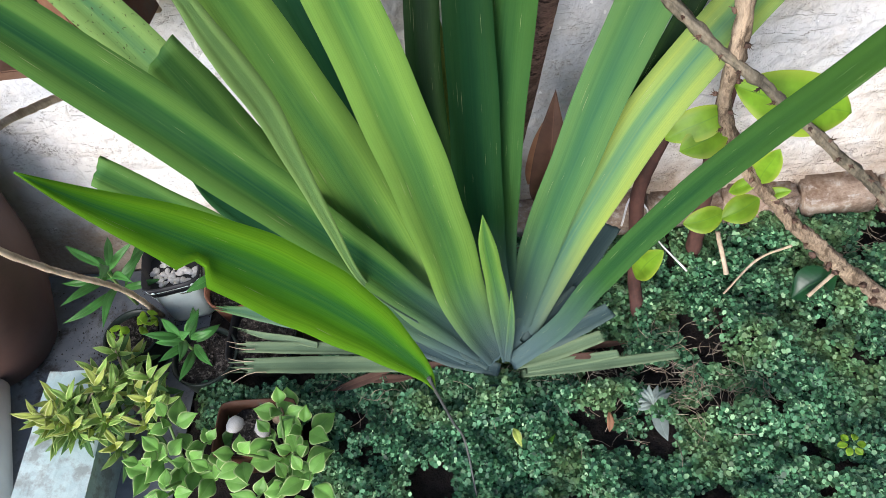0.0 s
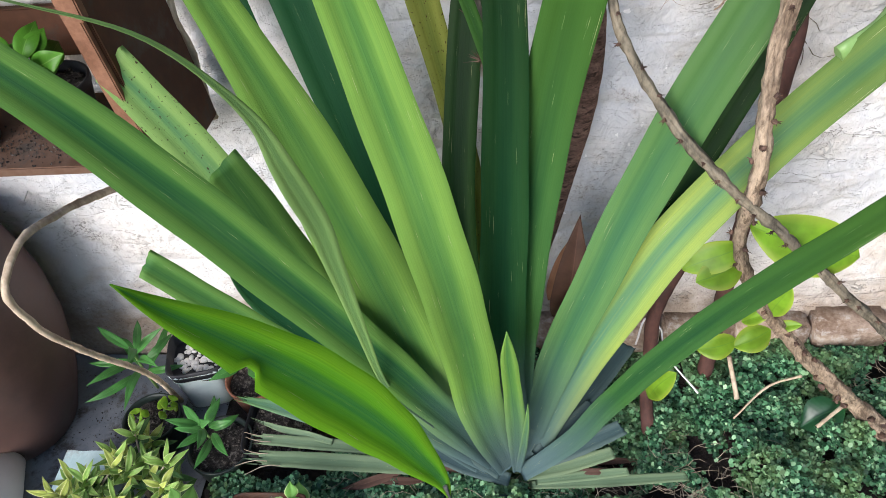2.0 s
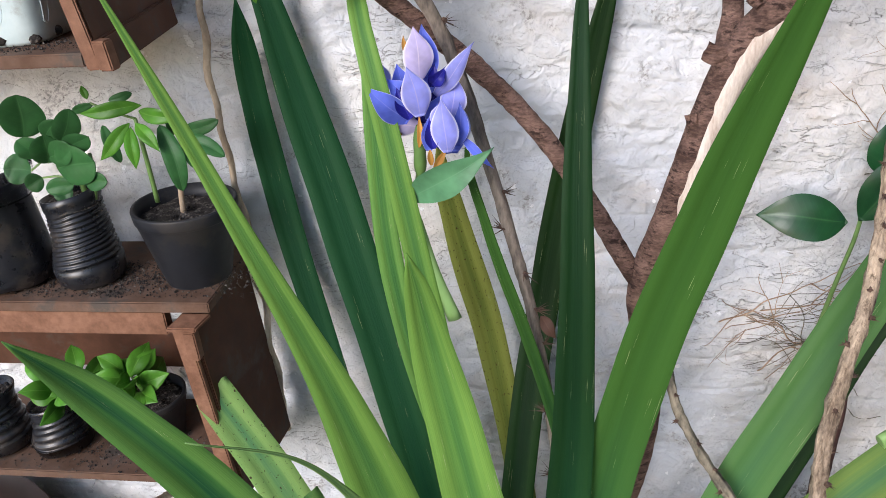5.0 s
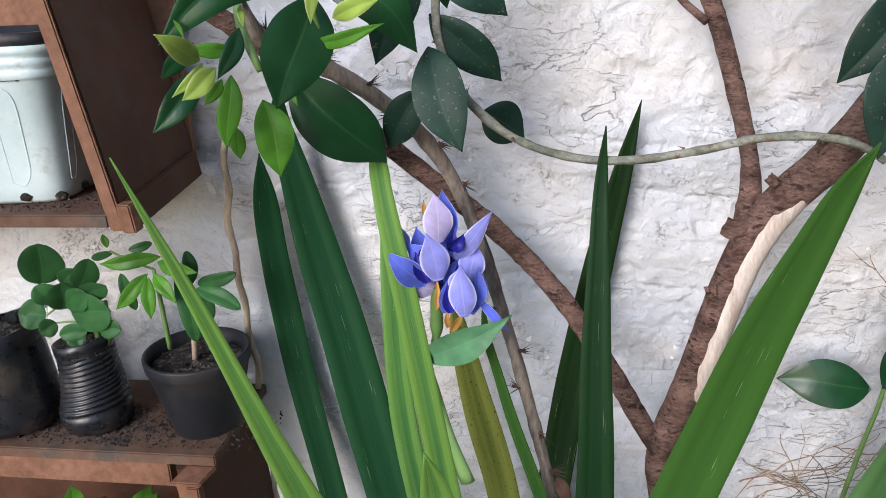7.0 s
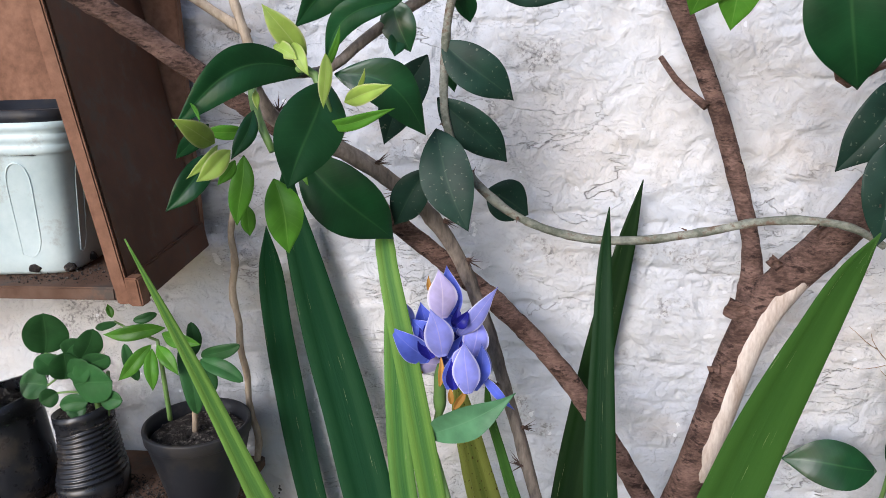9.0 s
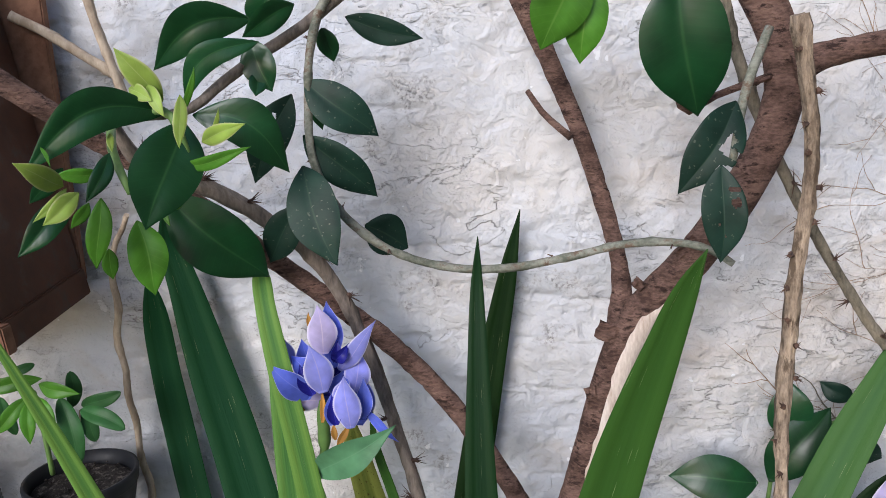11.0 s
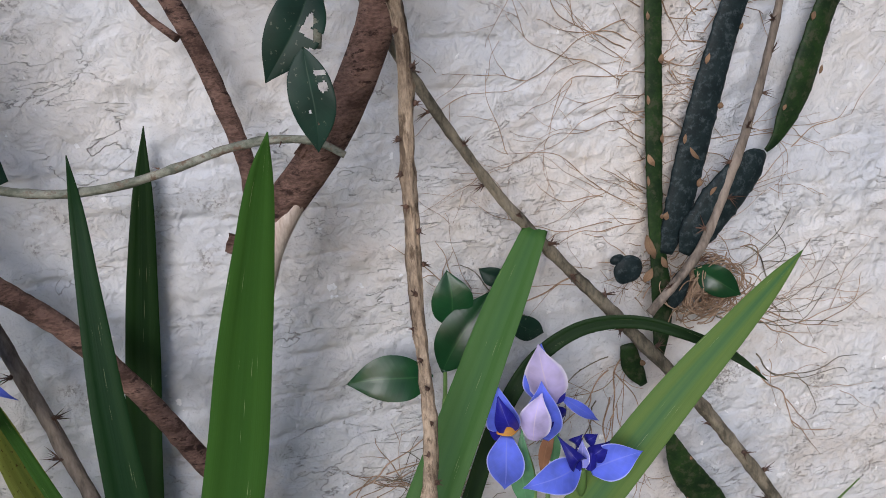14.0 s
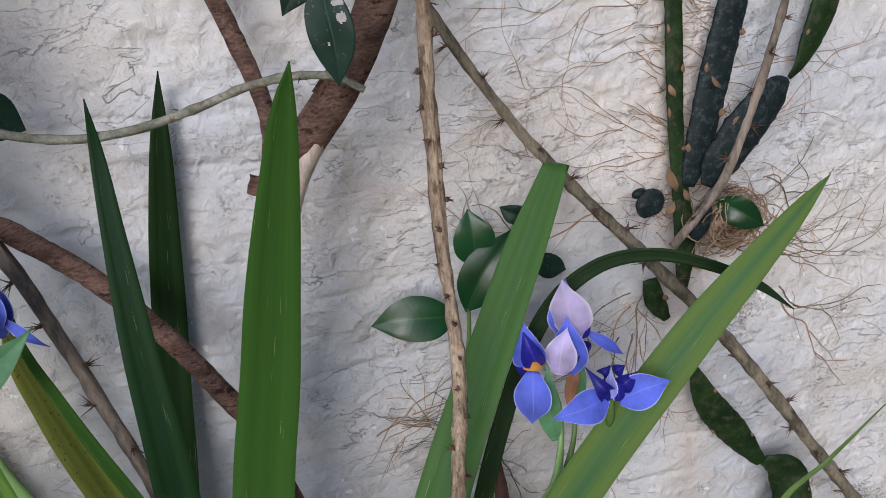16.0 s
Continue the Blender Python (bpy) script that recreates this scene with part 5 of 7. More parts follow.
spines(vine, [(0.684, 0.830, 0.944, 0.0068), (0.755, 0.835, 1.013, 0.0081), (0.795, 0.840, 1.076, 0.0074), (0.826, 0.845, 1.166, 0.0073), (0.853, 0.850, 1.240, 0.0065), (0.871, 0.850, 1.313, 0.0058), (0.875, 0.850, 1.371, 0.0065), (0.884, 0.850, 1.432, 0.0064)], 0.045, 0.018, 7)
wall_vine = thing("seedling_vine", "small glossy-leaved seedling against the wall", "plant", (0.43, 0.86, 0.60))
tube(wall_vine, "stem", GREEN_STEM, [(0.40, 0.87, 0.60, 0.003), (0.41, 0.86, 0.75, 0.003), (0.42, 0.845, 0.91, 0.003), (0.45, 0.85, 0.97, 0.002), (0.52, 0.86, 0.98, 0.002)], sides=8)

# ---- climbing cactus with aerial roots ----
climbing_cactus = thing("climbing_cactus", "climbing cactus with flat dark stems rooted on the wall", "cactus", (0.71, 0.87, 0.83))


def cactus_stem(points, material, name="stem"):
    stem = tube(climbing_cactus, name, material, points, slim=1.08, sides=18, rough=0.05, flat=0.30, per=0.005, knots=0.05, rings_by=0.05)
    line, _ = spline(points, max(3, int(sum(math.dist(a[:3], b[:3]) for a, b in zip(points, points[1:])) / 0.042)))
    for i in range(1, len(line) - 1):  # dry corky cushions on alternate edges
        p, r = line[i, :3], line[i, 3]
        t = unit(line[i + 1, :3] - line[i - 1, :3])
        out = unit(np.cross(t, (0, 1, 0))) * (1 if i % 2 else -1)
        c = p + out * r * rng.uniform(0.75, 1.05) + np.array((0, -0.30 * r - 0.0012, 0))
        leaf_oval(climbing_cactus, "husk", c - t * rng.uniform(0.003, 0.007), c + t * rng.uniform(0.003, 0.008), rng.uniform(0.003, 0.007), 0.25, "dry_cushion")
    return stem


cactus_stem([(0.705, 0.850, 0.867, 0.0057), (0.717, 0.860, 0.923, 0.0121), (0.719, 0.864, 0.966, 0.0141), (0.714, 0.866, 1.019, 0.0090), (0.713, 0.868, 1.036, 0.0055), (0.712, 0.868, 1.054, 0.0110), (0.714, 0.872, 1.144, 0.0107), (0.718, 0.874, 1.241, 0.0091), (0.717, 0.876, 1.322, 0.0089), (0.718, 0.878, 1.338, 0.0111), (0.724, 0.878, 1.388, 0.0116), (0.725, 0.880, 1.472, 0.0107)], CACTUS)
cactus_stem([(0.724, 0.862, 1.004, 0.0076), (0.735, 0.862, 1.038, 0.0151), (0.747, 0.864, 1.075, 0.0180), (0.759, 0.866, 1.122, 0.0188), (0.775, 0.868, 1.175, 0.0186), (0.792, 0.870, 1.219, 0.0167), (0.805, 0.872, 1.256, 0.0156), (0.816, 0.874, 1.303, 0.0141), (0.857, 0.874, 1.367, 0.0145), (0.885, 0.875, 1.423, 0.0137), (0.906, 0.876, 1.483, 0.0129)], CACTUS_BLUE)
cactus_stem([(0.742, 0.850, 1.004, 0.0076), (0.752, 0.848, 1.022, 0.0198), (0.772, 0.846, 1.051, 0.0265), (0.795, 0.844, 1.078, 0.0273), (0.818, 0.844, 1.098, 0.0239), (0.835, 0.845, 1.110, 0.0144), (0.846, 0.846, 1.115, 0.0037)], CACTUS_BLUE)
cactus_stem([(0.858, 0.862, 1.114, 0.0031), (0.868, 0.862, 1.123, 0.0058), (0.885, 0.862, 1.144, 0.0170), (0.903, 0.863, 1.184, 0.0206), (0.917, 0.865, 1.225, 0.0164), (0.925, 0.867, 1.263, 0.0129), (0.945, 0.867, 1.298, 0.0149), (0.971, 0.868, 1.349, 0.0148), (0.995, 0.868, 1.411, 0.0133)], CACTUS)
cactus_stem([(0.673, 0.870, 0.888, 0.0086), (0.680, 0.870, 0.855, 0.0124), (0.695, 0.870, 0.827, 0.0051)], CACTUS)
cactus_stem([(0.713, 0.840, 0.770, 0.0044), (0.736, 0.845, 0.709, 0.0168), (0.781, 0.850, 0.639, 0.0189), (0.822, 0.850, 0.579, 0.0081)], CACTUS)
cactus_stem([(0.827, 0.850, 0.582, 0.0081), (0.859, 0.850, 0.558, 0.0229), (0.867, 0.840, 0.512, 0.0248), (0.853, 0.830, 0.442, 0.0250)], CACTUS)
for c, a, b, turn in (((0.663, 0.842, 1.0), 0.0187, 0.0172, -35), ((0.731, 0.846, 0.962), 0.0131, 0.0262, 20), ((0.652, 0.846, 1.013), 0.0097, 0.0067, 0)):
    bm = bmesh.new()
    bmesh.ops.create_uvsphere(bm, u_segments=24, v_segments=16, radius=1.0)
    for v in bm.verts:
        v.co *= 1 + 0.10 * noise.noise(v.co * 1.6 + Vector(c) * 9)
    moved(bm, Matrix.Translation(c) @ Matrix.Rotation(radians(turn), 4, "Y") @ Matrix.Diagonal((a, 0.006, b, 1)))
    part("pad", smooth(bm), CACTUS_BLUE, climbing_cactus)


NEST = (0.777, 0.865, 0.947)


def roots():
    """Fine roots that feel their way over the wall from the cactus."""
    bm = bmesh.new()

    def run(x, z, a, length, r, fork=2):
        pts = []
        way = a
        for i in range(max(4, int(length / 0.007))):
            y = WALL_Y - float(relief(np.array([x]), np.array([z]))[0]) - 0.0012
            pts.append((x, y, z, r * (1 - 0.7 * i * 0.007 / length)))
            x, z = x + 0.007 * math.cos(a), z + 0.007 * math.sin(a)
            a += rng.uniform(-0.42, 0.42) + 0.25 * (way - a)
            if fork and rng.uniform() < 0.09:
                run(x, z, a + rng.choice((-0.8, -0.5, 0.5, 0.8)), length * 0.5, r * 0.7, fork - 1)
        tube_bm(pts, sides=4, rough=0, per=0.007, bm=bm)

    for i in range(210):
        z = rng.uniform(0.93, 1.42)
        stem_x = 0.712 + (rng.choice((0.0, 0.06)) + 0.15 * max(0, z - 1.0) * rng.uniform(0, 1))
        left = rng.uniform() < 0.6
        run(stem_x + rng.uniform(-0.015, 0.015), z, (math.pi if left else 0) + rng.uniform(-0.9, 0.9), 0.02 + 0.08 * rng.uniform() ** 2, rng.uniform(0.0004, 0.0009), 1)
    for x, z, a, length in ((0.80, 0.95, -0.5, 0.26), (0.84, 0.90, -0.3, 0.2), (0.75, 0.98, 0.35, 0.22), (0.66, 0.84, 3.6, 0.2), (0.42, 0.72, 0.3, 0.2), (0.44, 0.70, 2.7, 0.18), (0.35, 0.76, 0.1, 0.16), (0.30, 0.74, 0.5, 0.2), (0.88, 0.80, -0.9, 0.2), (0.62, 0.98, 3.0, 0.2), (0.68, 0.86, 4.2, 0.2), (0.66, 0.80, 4.6, 0.2), (0.36, 0.66, 0.6, 0.14)):
        run(x, z, a, length, 0.0013)
        run(x + 0.01, z - 0.012, a + 0.15, length * 0.8, 0.0007)
        run(x + 0.02, z + 0.008, a - 0.25, length * 0.5, 0.0005)
    for i in range(240):
        a0, rr = rng.uniform(0, 6.28), rng.uniform(0.012, 0.034)
        c = np.array([NEST[0] + rng.normal() * 0.020, 0.862 + rng.normal() * 0.010, NEST[2] + rng.normal() * 0.016])
        pts = [(*(c + rr * np.array([math.cos(a0 + k), 0.25 * math.sin(2 * k + a0), 0.7 * math.sin(a0 + k)])), 0.0008) for k in np.linspace(0, rng.uniform(1.5, 3.5), 8)]
        tube_bm(pts, sides=4, rough=0, per=0.006, bm=bm)
    for i in range(17):
        run(0.70 + rng.uniform(-0.05, 0.02), rng.uniform(1.0, 1.42), math.pi + rng.uniform(-0.7, 0.6), rng.uniform(0.08, 0.24), rng.uniform(0.0005, 0.0008), 2)
    for i in range(8):
        run(0.82 + rng.uniform(-0.02, 0.03), rng.uniform(0.95, 1.15), rng.uniform(-0.4, 0.3), rng.uniform(0.08, 0.2), rng.uniform(0.0004, 0.0007), 2)
    ob = part("aerial_root_mat", bm, ROOT, climbing_cactus)
    tagged(ob, kind="stuff")


def rootlets():
    """Dry dark rootlets of an old climber in level bundles low on the wall."""
    bm = bmesh.new()
    for i in range(34):
        z = rng.choice((0.665, 0.71, 0.745, 0.79)) + rng.normal() * 0.006
        x, a = rng.uniform(0.31, 0.44), rng.uniform(-0.12, 0.22)
        pts = []
        for k in range(rng.integers(5, 14)):
            pts.append((x, WALL_Y - float(relief(np.array([x]), np.array([z]))[0]) - 0.0015, z, 0.0005))
            x, z = x + 0.010 * math.cos(a), z + 0.010 * math.sin(a)
            a += rng.uniform(-0.55, 0.53)
        tube_bm(pts, sides=4, rough=0, per=0.010, bm=bm)
    for x, z, a, n in ((0.78, 0.93, -0.55, 26), (0.82, 0.90, -0.25, 22), (0.80, 0.96, 0.12, 18), (0.86, 0.98, -0.1, 14), (0.66, 0.86, 3.7, 18), (0.64, 0.80, 4.4, 16), (0.55, 0.94, 3.3, 14), (0.88, 0.82, -0.6, 20), (0.60, 0.74, -0.5, 14), (0.46, 0.66, -1.0, 10)):
        for branch in range(3):
            px, pz, pa, pts = x, z, a + 0.35 * (branch - 1), []
            for k in range(max(5, n - 5 * branch)):
                pts.append((px, WALL_Y - float(relief(np.array([px]), np.array([pz]))[0]) - 0.0015, pz, 0.0011 * (1 - 0.6 * k / n) * (1 - 0.25 * branch)))
                px, pz = px + 0.010 * math.cos(pa), pz + 0.010 * math.sin(pa)
                pa += rng.uniform(-0.6, 0.6)
            tube_bm(pts, sides=4, rough=0, per=0.010, bm=bm)
            x, z = pts[4][0], pts[4][2]
    return tagged(part("dead_rootlets", bm, BARK_OLIVE, None), "dry dark rootlets clinging to the white wall", "roots", kind="stuff")


roots()
rootlets()
for p, q, w in (((0.75, 0.85, 1.135), (0.76, 0.848, 1.119), 0.0073), ((0.696, 0.85, 1.134), (0.702, 0.848, 1.119), 0.0094), ((0.689, 0.85, 0.977), (0.697, 0.848, 0.995), 0.0138), ((0.693, 0.85, 1.037), (0.701, 0.848, 1.006), 0.015), ((0.711, 0.85, 1.006), (0.718, 0.848, 0.991), 0.0099)):
    leaf_oval(climbing_cactus, "husk", p, q, w * 0.7, 0.25, "dry_husk")
# leaves of the woody plants
leaf_oval(vine, "glossy", (-0.080, 0.700, 1.437), (-0.170, 0.690, 1.402), 0.036, 0.10, bow=0.18)
leaf_oval(vine, "glossy", (-0.075, 0.690, 1.421), (-0.139, 0.680, 1.367), 0.023, 0.10, bow=0.20)
leaf_oval(vine, "glossy", (-0.086, 0.710, 1.422), (-0.072, 0.710, 1.376), 0.030, 0.05)
leaf_oval(vine, "glossy", (-0.044, 0.710, 1.449), (-0.091, 0.700, 1.425), 0.025, 0.10, bow=0.10)
leaf_oval(vine, "glossy", (-0.065, 0.710, 1.465), (-0.081, 0.720, 1.428), 0.030, 0.10)
leaf_oval(vine, "bud", (-0.151, 0.660, 1.373), (-0.177, 0.640, 1.418), 0.021, 0.10)
leaf_oval(vine, "fresh", (-0.155, 0.660, 1.369), (-0.163, 0.650, 1.406), 0.008, 0.10)
leaf_oval(climber, "glossy", (-0.030, 0.750, 1.432), (-0.025, 0.760, 1.401), 0.017, 0.00)
leaf_oval(vine, "fresh", (-0.133, 0.660, 1.363), (-0.118, 0.650, 1.400), 0.006, 0.10)
leaf_oval(vine, "glossy", (-0.071, 0.710, 1.484), (-0.112, 0.700, 1.467), 0.029, 0.10, bow=0.10)
leaf_oval(vine, "glossy", (-0.134, 0.650, 1.357), (-0.157, 0.615, 1.271), 0.054, 0.05)
leaf_oval(vine, "glossy", (-0.150, 0.660, 1.361), (-0.245, 0.600, 1.327), 0.035, 0.12, bow=0.20)
leaf_oval(vine, "glossy", (-0.128, 0.660, 1.359), (-0.055, 0.690, 1.308), 0.040, 0.12, bow=-0.17)
leaf_oval(vine, "glossy", (-0.175, 0.700, 1.290), (-0.104, 0.745, 1.194), 0.059, 0.10)
leaf_oval(vine, "fresh", (-0.188, 0.660, 1.272), (-0.175, 0.655, 1.206), 0.032, 0.10)
leaf_oval(vine, "fresh", (-0.200, 0.625, 1.298), (-0.206, 0.620, 1.239), 0.019, 0.10)
leaf_oval(vine, "fresh", (-0.206, 0.640, 1.252), (-0.206, 0.640, 1.225), 0.013, 0.10)
leaf_oval(vine, "glossy", (-0.217, 0.620, 1.299), (-0.253, 0.585, 1.260), 0.022, 0.12)
leaf_oval(vine, "bud", (-0.199, 0.575, 1.316), (-0.212, 0.535, 1.336), 0.017, 0.12)
leaf_oval(vine, "bud", (-0.185, 0.570, 1.309), (-0.206, 0.550, 1.290), 0.015, 0.15)
leaf_oval(vine, "bud", (-0.198, 0.575, 1.313), (-0.212, 0.550, 1.291), 0.008, 0.15)
leaf_oval(vine, "fresh", (-0.196, 0.600, 1.298), (-0.207, 0.590, 1.279), 0.010, 0.10)
leaf_oval(vine, "glossy", (-0.189, 0.630, 1.334), (-0.202, 0.610, 1.296), 0.015, 0.12)
leaf_oval(vine, "glossy", (-0.225, 0.620, 1.325), (-0.250, 0.610, 1.297), 0.015, 0.10)
leaf_oval(vine, "fresh", (-0.193, 0.620, 1.320), (-0.221, 0.600, 1.319), 0.012, 0.10)
leaf_oval(vine, "bud", (-0.116, 0.645, 1.340), (-0.071, 0.625, 1.353), 0.015, 0.12)
leaf_oval(vine, "fresh", (-0.138, 0.650, 1.321), (-0.071, 0.635, 1.332), 0.012, 0.12)
leaf_oval(vine, "bud", (-0.159, 0.650, 1.387), (-0.142, 0.640, 1.361), 0.011, 0.10)
leaf_oval(vine, "bud", (-0.174, 0.650, 1.385), (-0.151, 0.640, 1.374), 0.013, 0.10)
leaf_oval(vine, "bud", (-0.129, 0.640, 1.378), (-0.128, 0.630, 1.335), 0.011, 0.05)
leaf_oval(vine, "bud", (-0.103, 0.640, 1.346), (-0.094, 0.630, 1.366), 0.004, 0.10)
leaf_oval(vine, "fresh", (-0.153, 0.650, 1.285), (-0.135, 0.645, 1.291), 0.008, 0.10)
leaf_oval(vine, "fresh", (-0.146, 0.655, 1.315), (-0.140, 0.650, 1.294), 0.009, 0.10)
leaf_oval(vine, "fresh", (-0.159, 0.650, 1.282), (-0.151, 0.645, 1.269), 0.005, 0.10)
leaf_oval(vine, "bud", (-0.186, 0.630, 1.350), (-0.181, 0.620, 1.335), 0.006, 0.10)
leaf_oval(vine, "fresh", (-0.228, 0.600, 1.343), (-0.216, 0.590, 1.328), 0.003, 0.10)
leaf_oval(climber, "dusty", (-0.062, 0.735, 1.374), (-0.108, 0.750, 1.290), 0.037, 0.02, eaten=((0.66, 0.30, 0.10, 0.06), (0.55, 0.44, 0.03, 0.02)))
leaf_oval(climber, "dusty", (-0.045, 0.730, 1.386), (0.016, 0.740, 1.329), 0.039, 0.10)
leaf_oval(climber, "dusty", (-0.049, 0.728, 1.337), (0.010, 0.755, 1.271), 0.037, 0.08)
leaf_oval(climber, "dusty", (-0.054, 0.720, 1.307), (-0.020, 0.690, 1.219), 0.046, 0.08)
leaf_oval(climber, "dusty", (-0.063, 0.740, 1.268), (-0.102, 0.750, 1.211), 0.034, 0.08)
leaf_oval(climber, "dusty", (-0.015, 0.820, 1.232), (0.029, 0.835, 1.203), 0.044, 0.00)
leaf_oval(climber, "glossy", (-0.045, 0.750, 1.381), (-0.038, 0.760, 1.338), 0.018, 0.00)
leaf_oval(vine, "glossy", (-0.083, 0.710, 1.394), (-0.083, 0.700, 1.373), 0.016, 0.00)
leaf_oval(climber, "dusty", (-0.008, 0.750, 1.440), (0.062, 0.760, 1.417), 0.025, 0.00)
leaf_oval(climber, "glossy", (-0.028, 0.750, 1.432), (-0.023, 0.760, 1.401), 0.016, 0.00)
leaf_oval(young_tree, "glossy", (0.281, 0.700, 1.461), (0.304, 0.723, 1.337), 0.073, 0.08)
leaf_oval(young_tree, "fresh", (0.200, 0.740, 1.474), (0.172, 0.740, 1.401), 0.051, 0.10)
leaf_oval(young_tree, "fresh", (0.217, 0.750, 1.460), (0.206, 0.750, 1.388), 0.039, 0.10)
leaf_oval(young_tree, "dusty", (0.327, 0.680, 1.351), (0.280, 0.670, 1.276), 0.041, 0.10, eaten=((0.12, 0.45, 0.3, 0.05), (0.3, 0.36, 0.1, 0.07), (0.08, 0.62, 0.16, 0.05)))
leaf_oval(young_tree, "dusty", (0.313, 0.660, 1.301), (0.310, 0.655, 1.220), 0.035, 0.05, eaten=((0.22, 0.38, 0.13, 0.05), (0.2, 0.24, 0.16, 0.03), (0.62, 0.6, 0.03, 0.015), (0.45, 0.72, 0.025, 0.015)))
leaf_oval(wall_vine, "glossy", (0.415, 0.845, 0.914), (0.315, 0.850, 0.916), 0.052, 0.10)
leaf_oval(wall_vine, "glossy", (0.446, 0.850, 0.965), (0.446, 0.855, 1.033), 0.047, 0.10)
leaf_oval(wall_vine, "glossy", (0.427, 0.840, 0.914), (0.490, 0.850, 1.002), 0.052, 0.10)
leaf_oval(wall_vine, "dusty", (0.516, 0.860, 0.957), (0.563, 0.870, 0.927), 0.031, 0.10)
leaf_oval(wall_vine, "dusty", (0.520, 0.860, 1.003), (0.488, 0.870, 1.024), 0.024, 0.10)
leaf_oval(climbing_cactus, "glossy", (0.760, 0.860, 0.979), (0.808, 0.830, 0.947), 0.036, 0.15)
leaf_oval(thorny_shrub, "lime", (0.374, 0.655, 0.525), (0.502, 0.640, 0.477), 0.069, 0.10)
leaf_oval(thorny_shrub, "lime", (0.378, 0.665, 0.485), (0.309, 0.655, 0.448), 0.039, 0.08)
leaf_oval(thorny_shrub, "lime", (0.381, 0.660, 0.459), (0.322, 0.640, 0.445), 0.042, 0.08)
leaf_oval(thorny_shrub, "lime", (0.434, 0.660, 0.353), (0.439, 0.650, 0.425), 0.031, 0.08)
leaf_oval(thorny_shrub, "lime", (0.447, 0.675, 0.305), (0.398, 0.660, 0.288), 0.037, 0.08)
leaf_oval(thorny_shrub, "lime", (0.409, 0.680, 0.274), (0.351, 0.670, 0.273), 0.035, 0.08)
leaf_oval(thorny_shrub, "lime", (0.444, 0.670, 0.314), (0.477, 0.660, 0.334), 0.016, 0.08)
leaf_oval(thorny_shrub, "lime", (0.302, 0.690, 0.124), (0.334, 0.680, 0.203), 0.038, 0.08)
leaf_oval(thorny_shrub, "lime", (0.402, 0.670, 0.332), (0.434, 0.660, 0.356), 0.020, 0.08)
leaf_oval(thorny_shrub, "glossy", (0.614, 0.707, 0.070), (0.550, 0.694, 0.030), 0.055, 0.10)

# loose stems
for label, row, material in (("low stem by the iris clump", [(0.316, 0.679, -0.01, 0.0115), (0.309, 0.715, 0.060, 0.0108), (0.290, 0.705, 0.225, 0.0098), (0.300, 0.715, 0.307, 0.0100), (0.335, 0.740, 0.390, 0.0095)], RED_STEM), ("dark stem behind the flowers", [(0.42, 0.80, -0.02, 0.013), (0.42, 0.80, 0.30, 0.012)] + [(0.426, 0.800, 0.577, 0.0124), (0.425, 0.800, 0.696, 0.0094), (0.434, 0.810, 0.668, 0.0092), (0.435, 0.820, 0.720, 0.0056)], RED_STEM),):
    st = thing("dead_stick", label + ", dry and reddish brown", "stem", (row[0][0], row[0][1], 0))
    tube(st, "stem", material, row, sides=10, rough=0.12)
blade_tip = thing("dark_shoot", "thin dark shoot standing out before the wall", "shoot", (0.827, 0.80, 0.4))
tube(blade_tip, "shoot", GREEN_STEM, [(0.815, 0.82, 0.40, 0.006)] + [(0.827, 0.800, 0.554, 0.0062), (0.853, 0.760, 0.630, 0.0044), (0.882, 0.700, 0.747, 0.0010)], sides=8, flat=0.4)
dead = thing("dry_leaf", "curled red-brown dead leaf between the blades", "dead leaf", (0.16, 0.74, 0.30))
leaf_oval(dead, "brown", (0.155, 0.735, 0.27), (0.196, 0.748, 0.46), 0.045, 0.15)
leaf_oval(dead, "dry", (0.150, 0.74, 0.30), (0.185, 0.742, 0.43), 0.030, 0.05)
for p, q, w in (((0.066, 0.775, 0.82), (0.085, 0.76, 0.80), 0.015), ((0.17, 0.61, 0.03), (0.27, 0.63, 0.02), 0.010)):
    d = thing("dry_leaf", "small red-brown dead leaf caught on a stem", "dead leaf", p)
    leaf_oval(d, "brown", p, q, w, 0.3)
wall_stem = thing("bare_stem", "bent bare tan stem rising behind the shelf", "stem", (-0.325, 0.87, 0.83))
tube(wall_stem, "stem", TWIG, [(-0.315, 0.875, 0.55, 0.007), (-0.315, 0.875, 0.72, 0.007)] + [(-0.329, 0.870, 0.787, 0.0068), (-0.315, 0.870, 0.923, 0.0065), (-0.320, 0.865, 1.019, 0.0063), (-0.328, 0.860, 1.108, 0.0067), (-0.330, 0.855, 1.158, 0.0079), (-0.307, 0.840, 1.202, 0.0051), (-0.264, 0.800, 1.258, 0.0041)], slim=0.62, sides=12, rough=0.2, per=0.007, wander=0.010, ridge=0.25, knots=0.2)
for row in ([(-0.294, 0.830, 1.501, 0.0050), (-0.288, 0.830, 1.461, 0.0050), (-0.276, 0.830, 1.415, 0.0050), (-0.262, 0.830, 1.364, 0.0050)], [(-0.389, 0.850, 1.468, 0.0052), (-0.360, 0.850, 1.453, 0.0052), (-0.319, 0.850, 1.426, 0.0052), (-0.275, 0.850, 1.397, 0.0052)]):
    pale = thing("bare_stem", "pale grey bare stem against the white wall", "stem", row[-1][:3])
    tube(pale, "stem", TWIG, row, sides=10, rough=0.2, per=0.008, knots=0.2, ridge=0.2)
twig = thing("hooked_twig", "hooked bare grey twig against the wall", "twig", (-0.57, 0.78, 0.07))
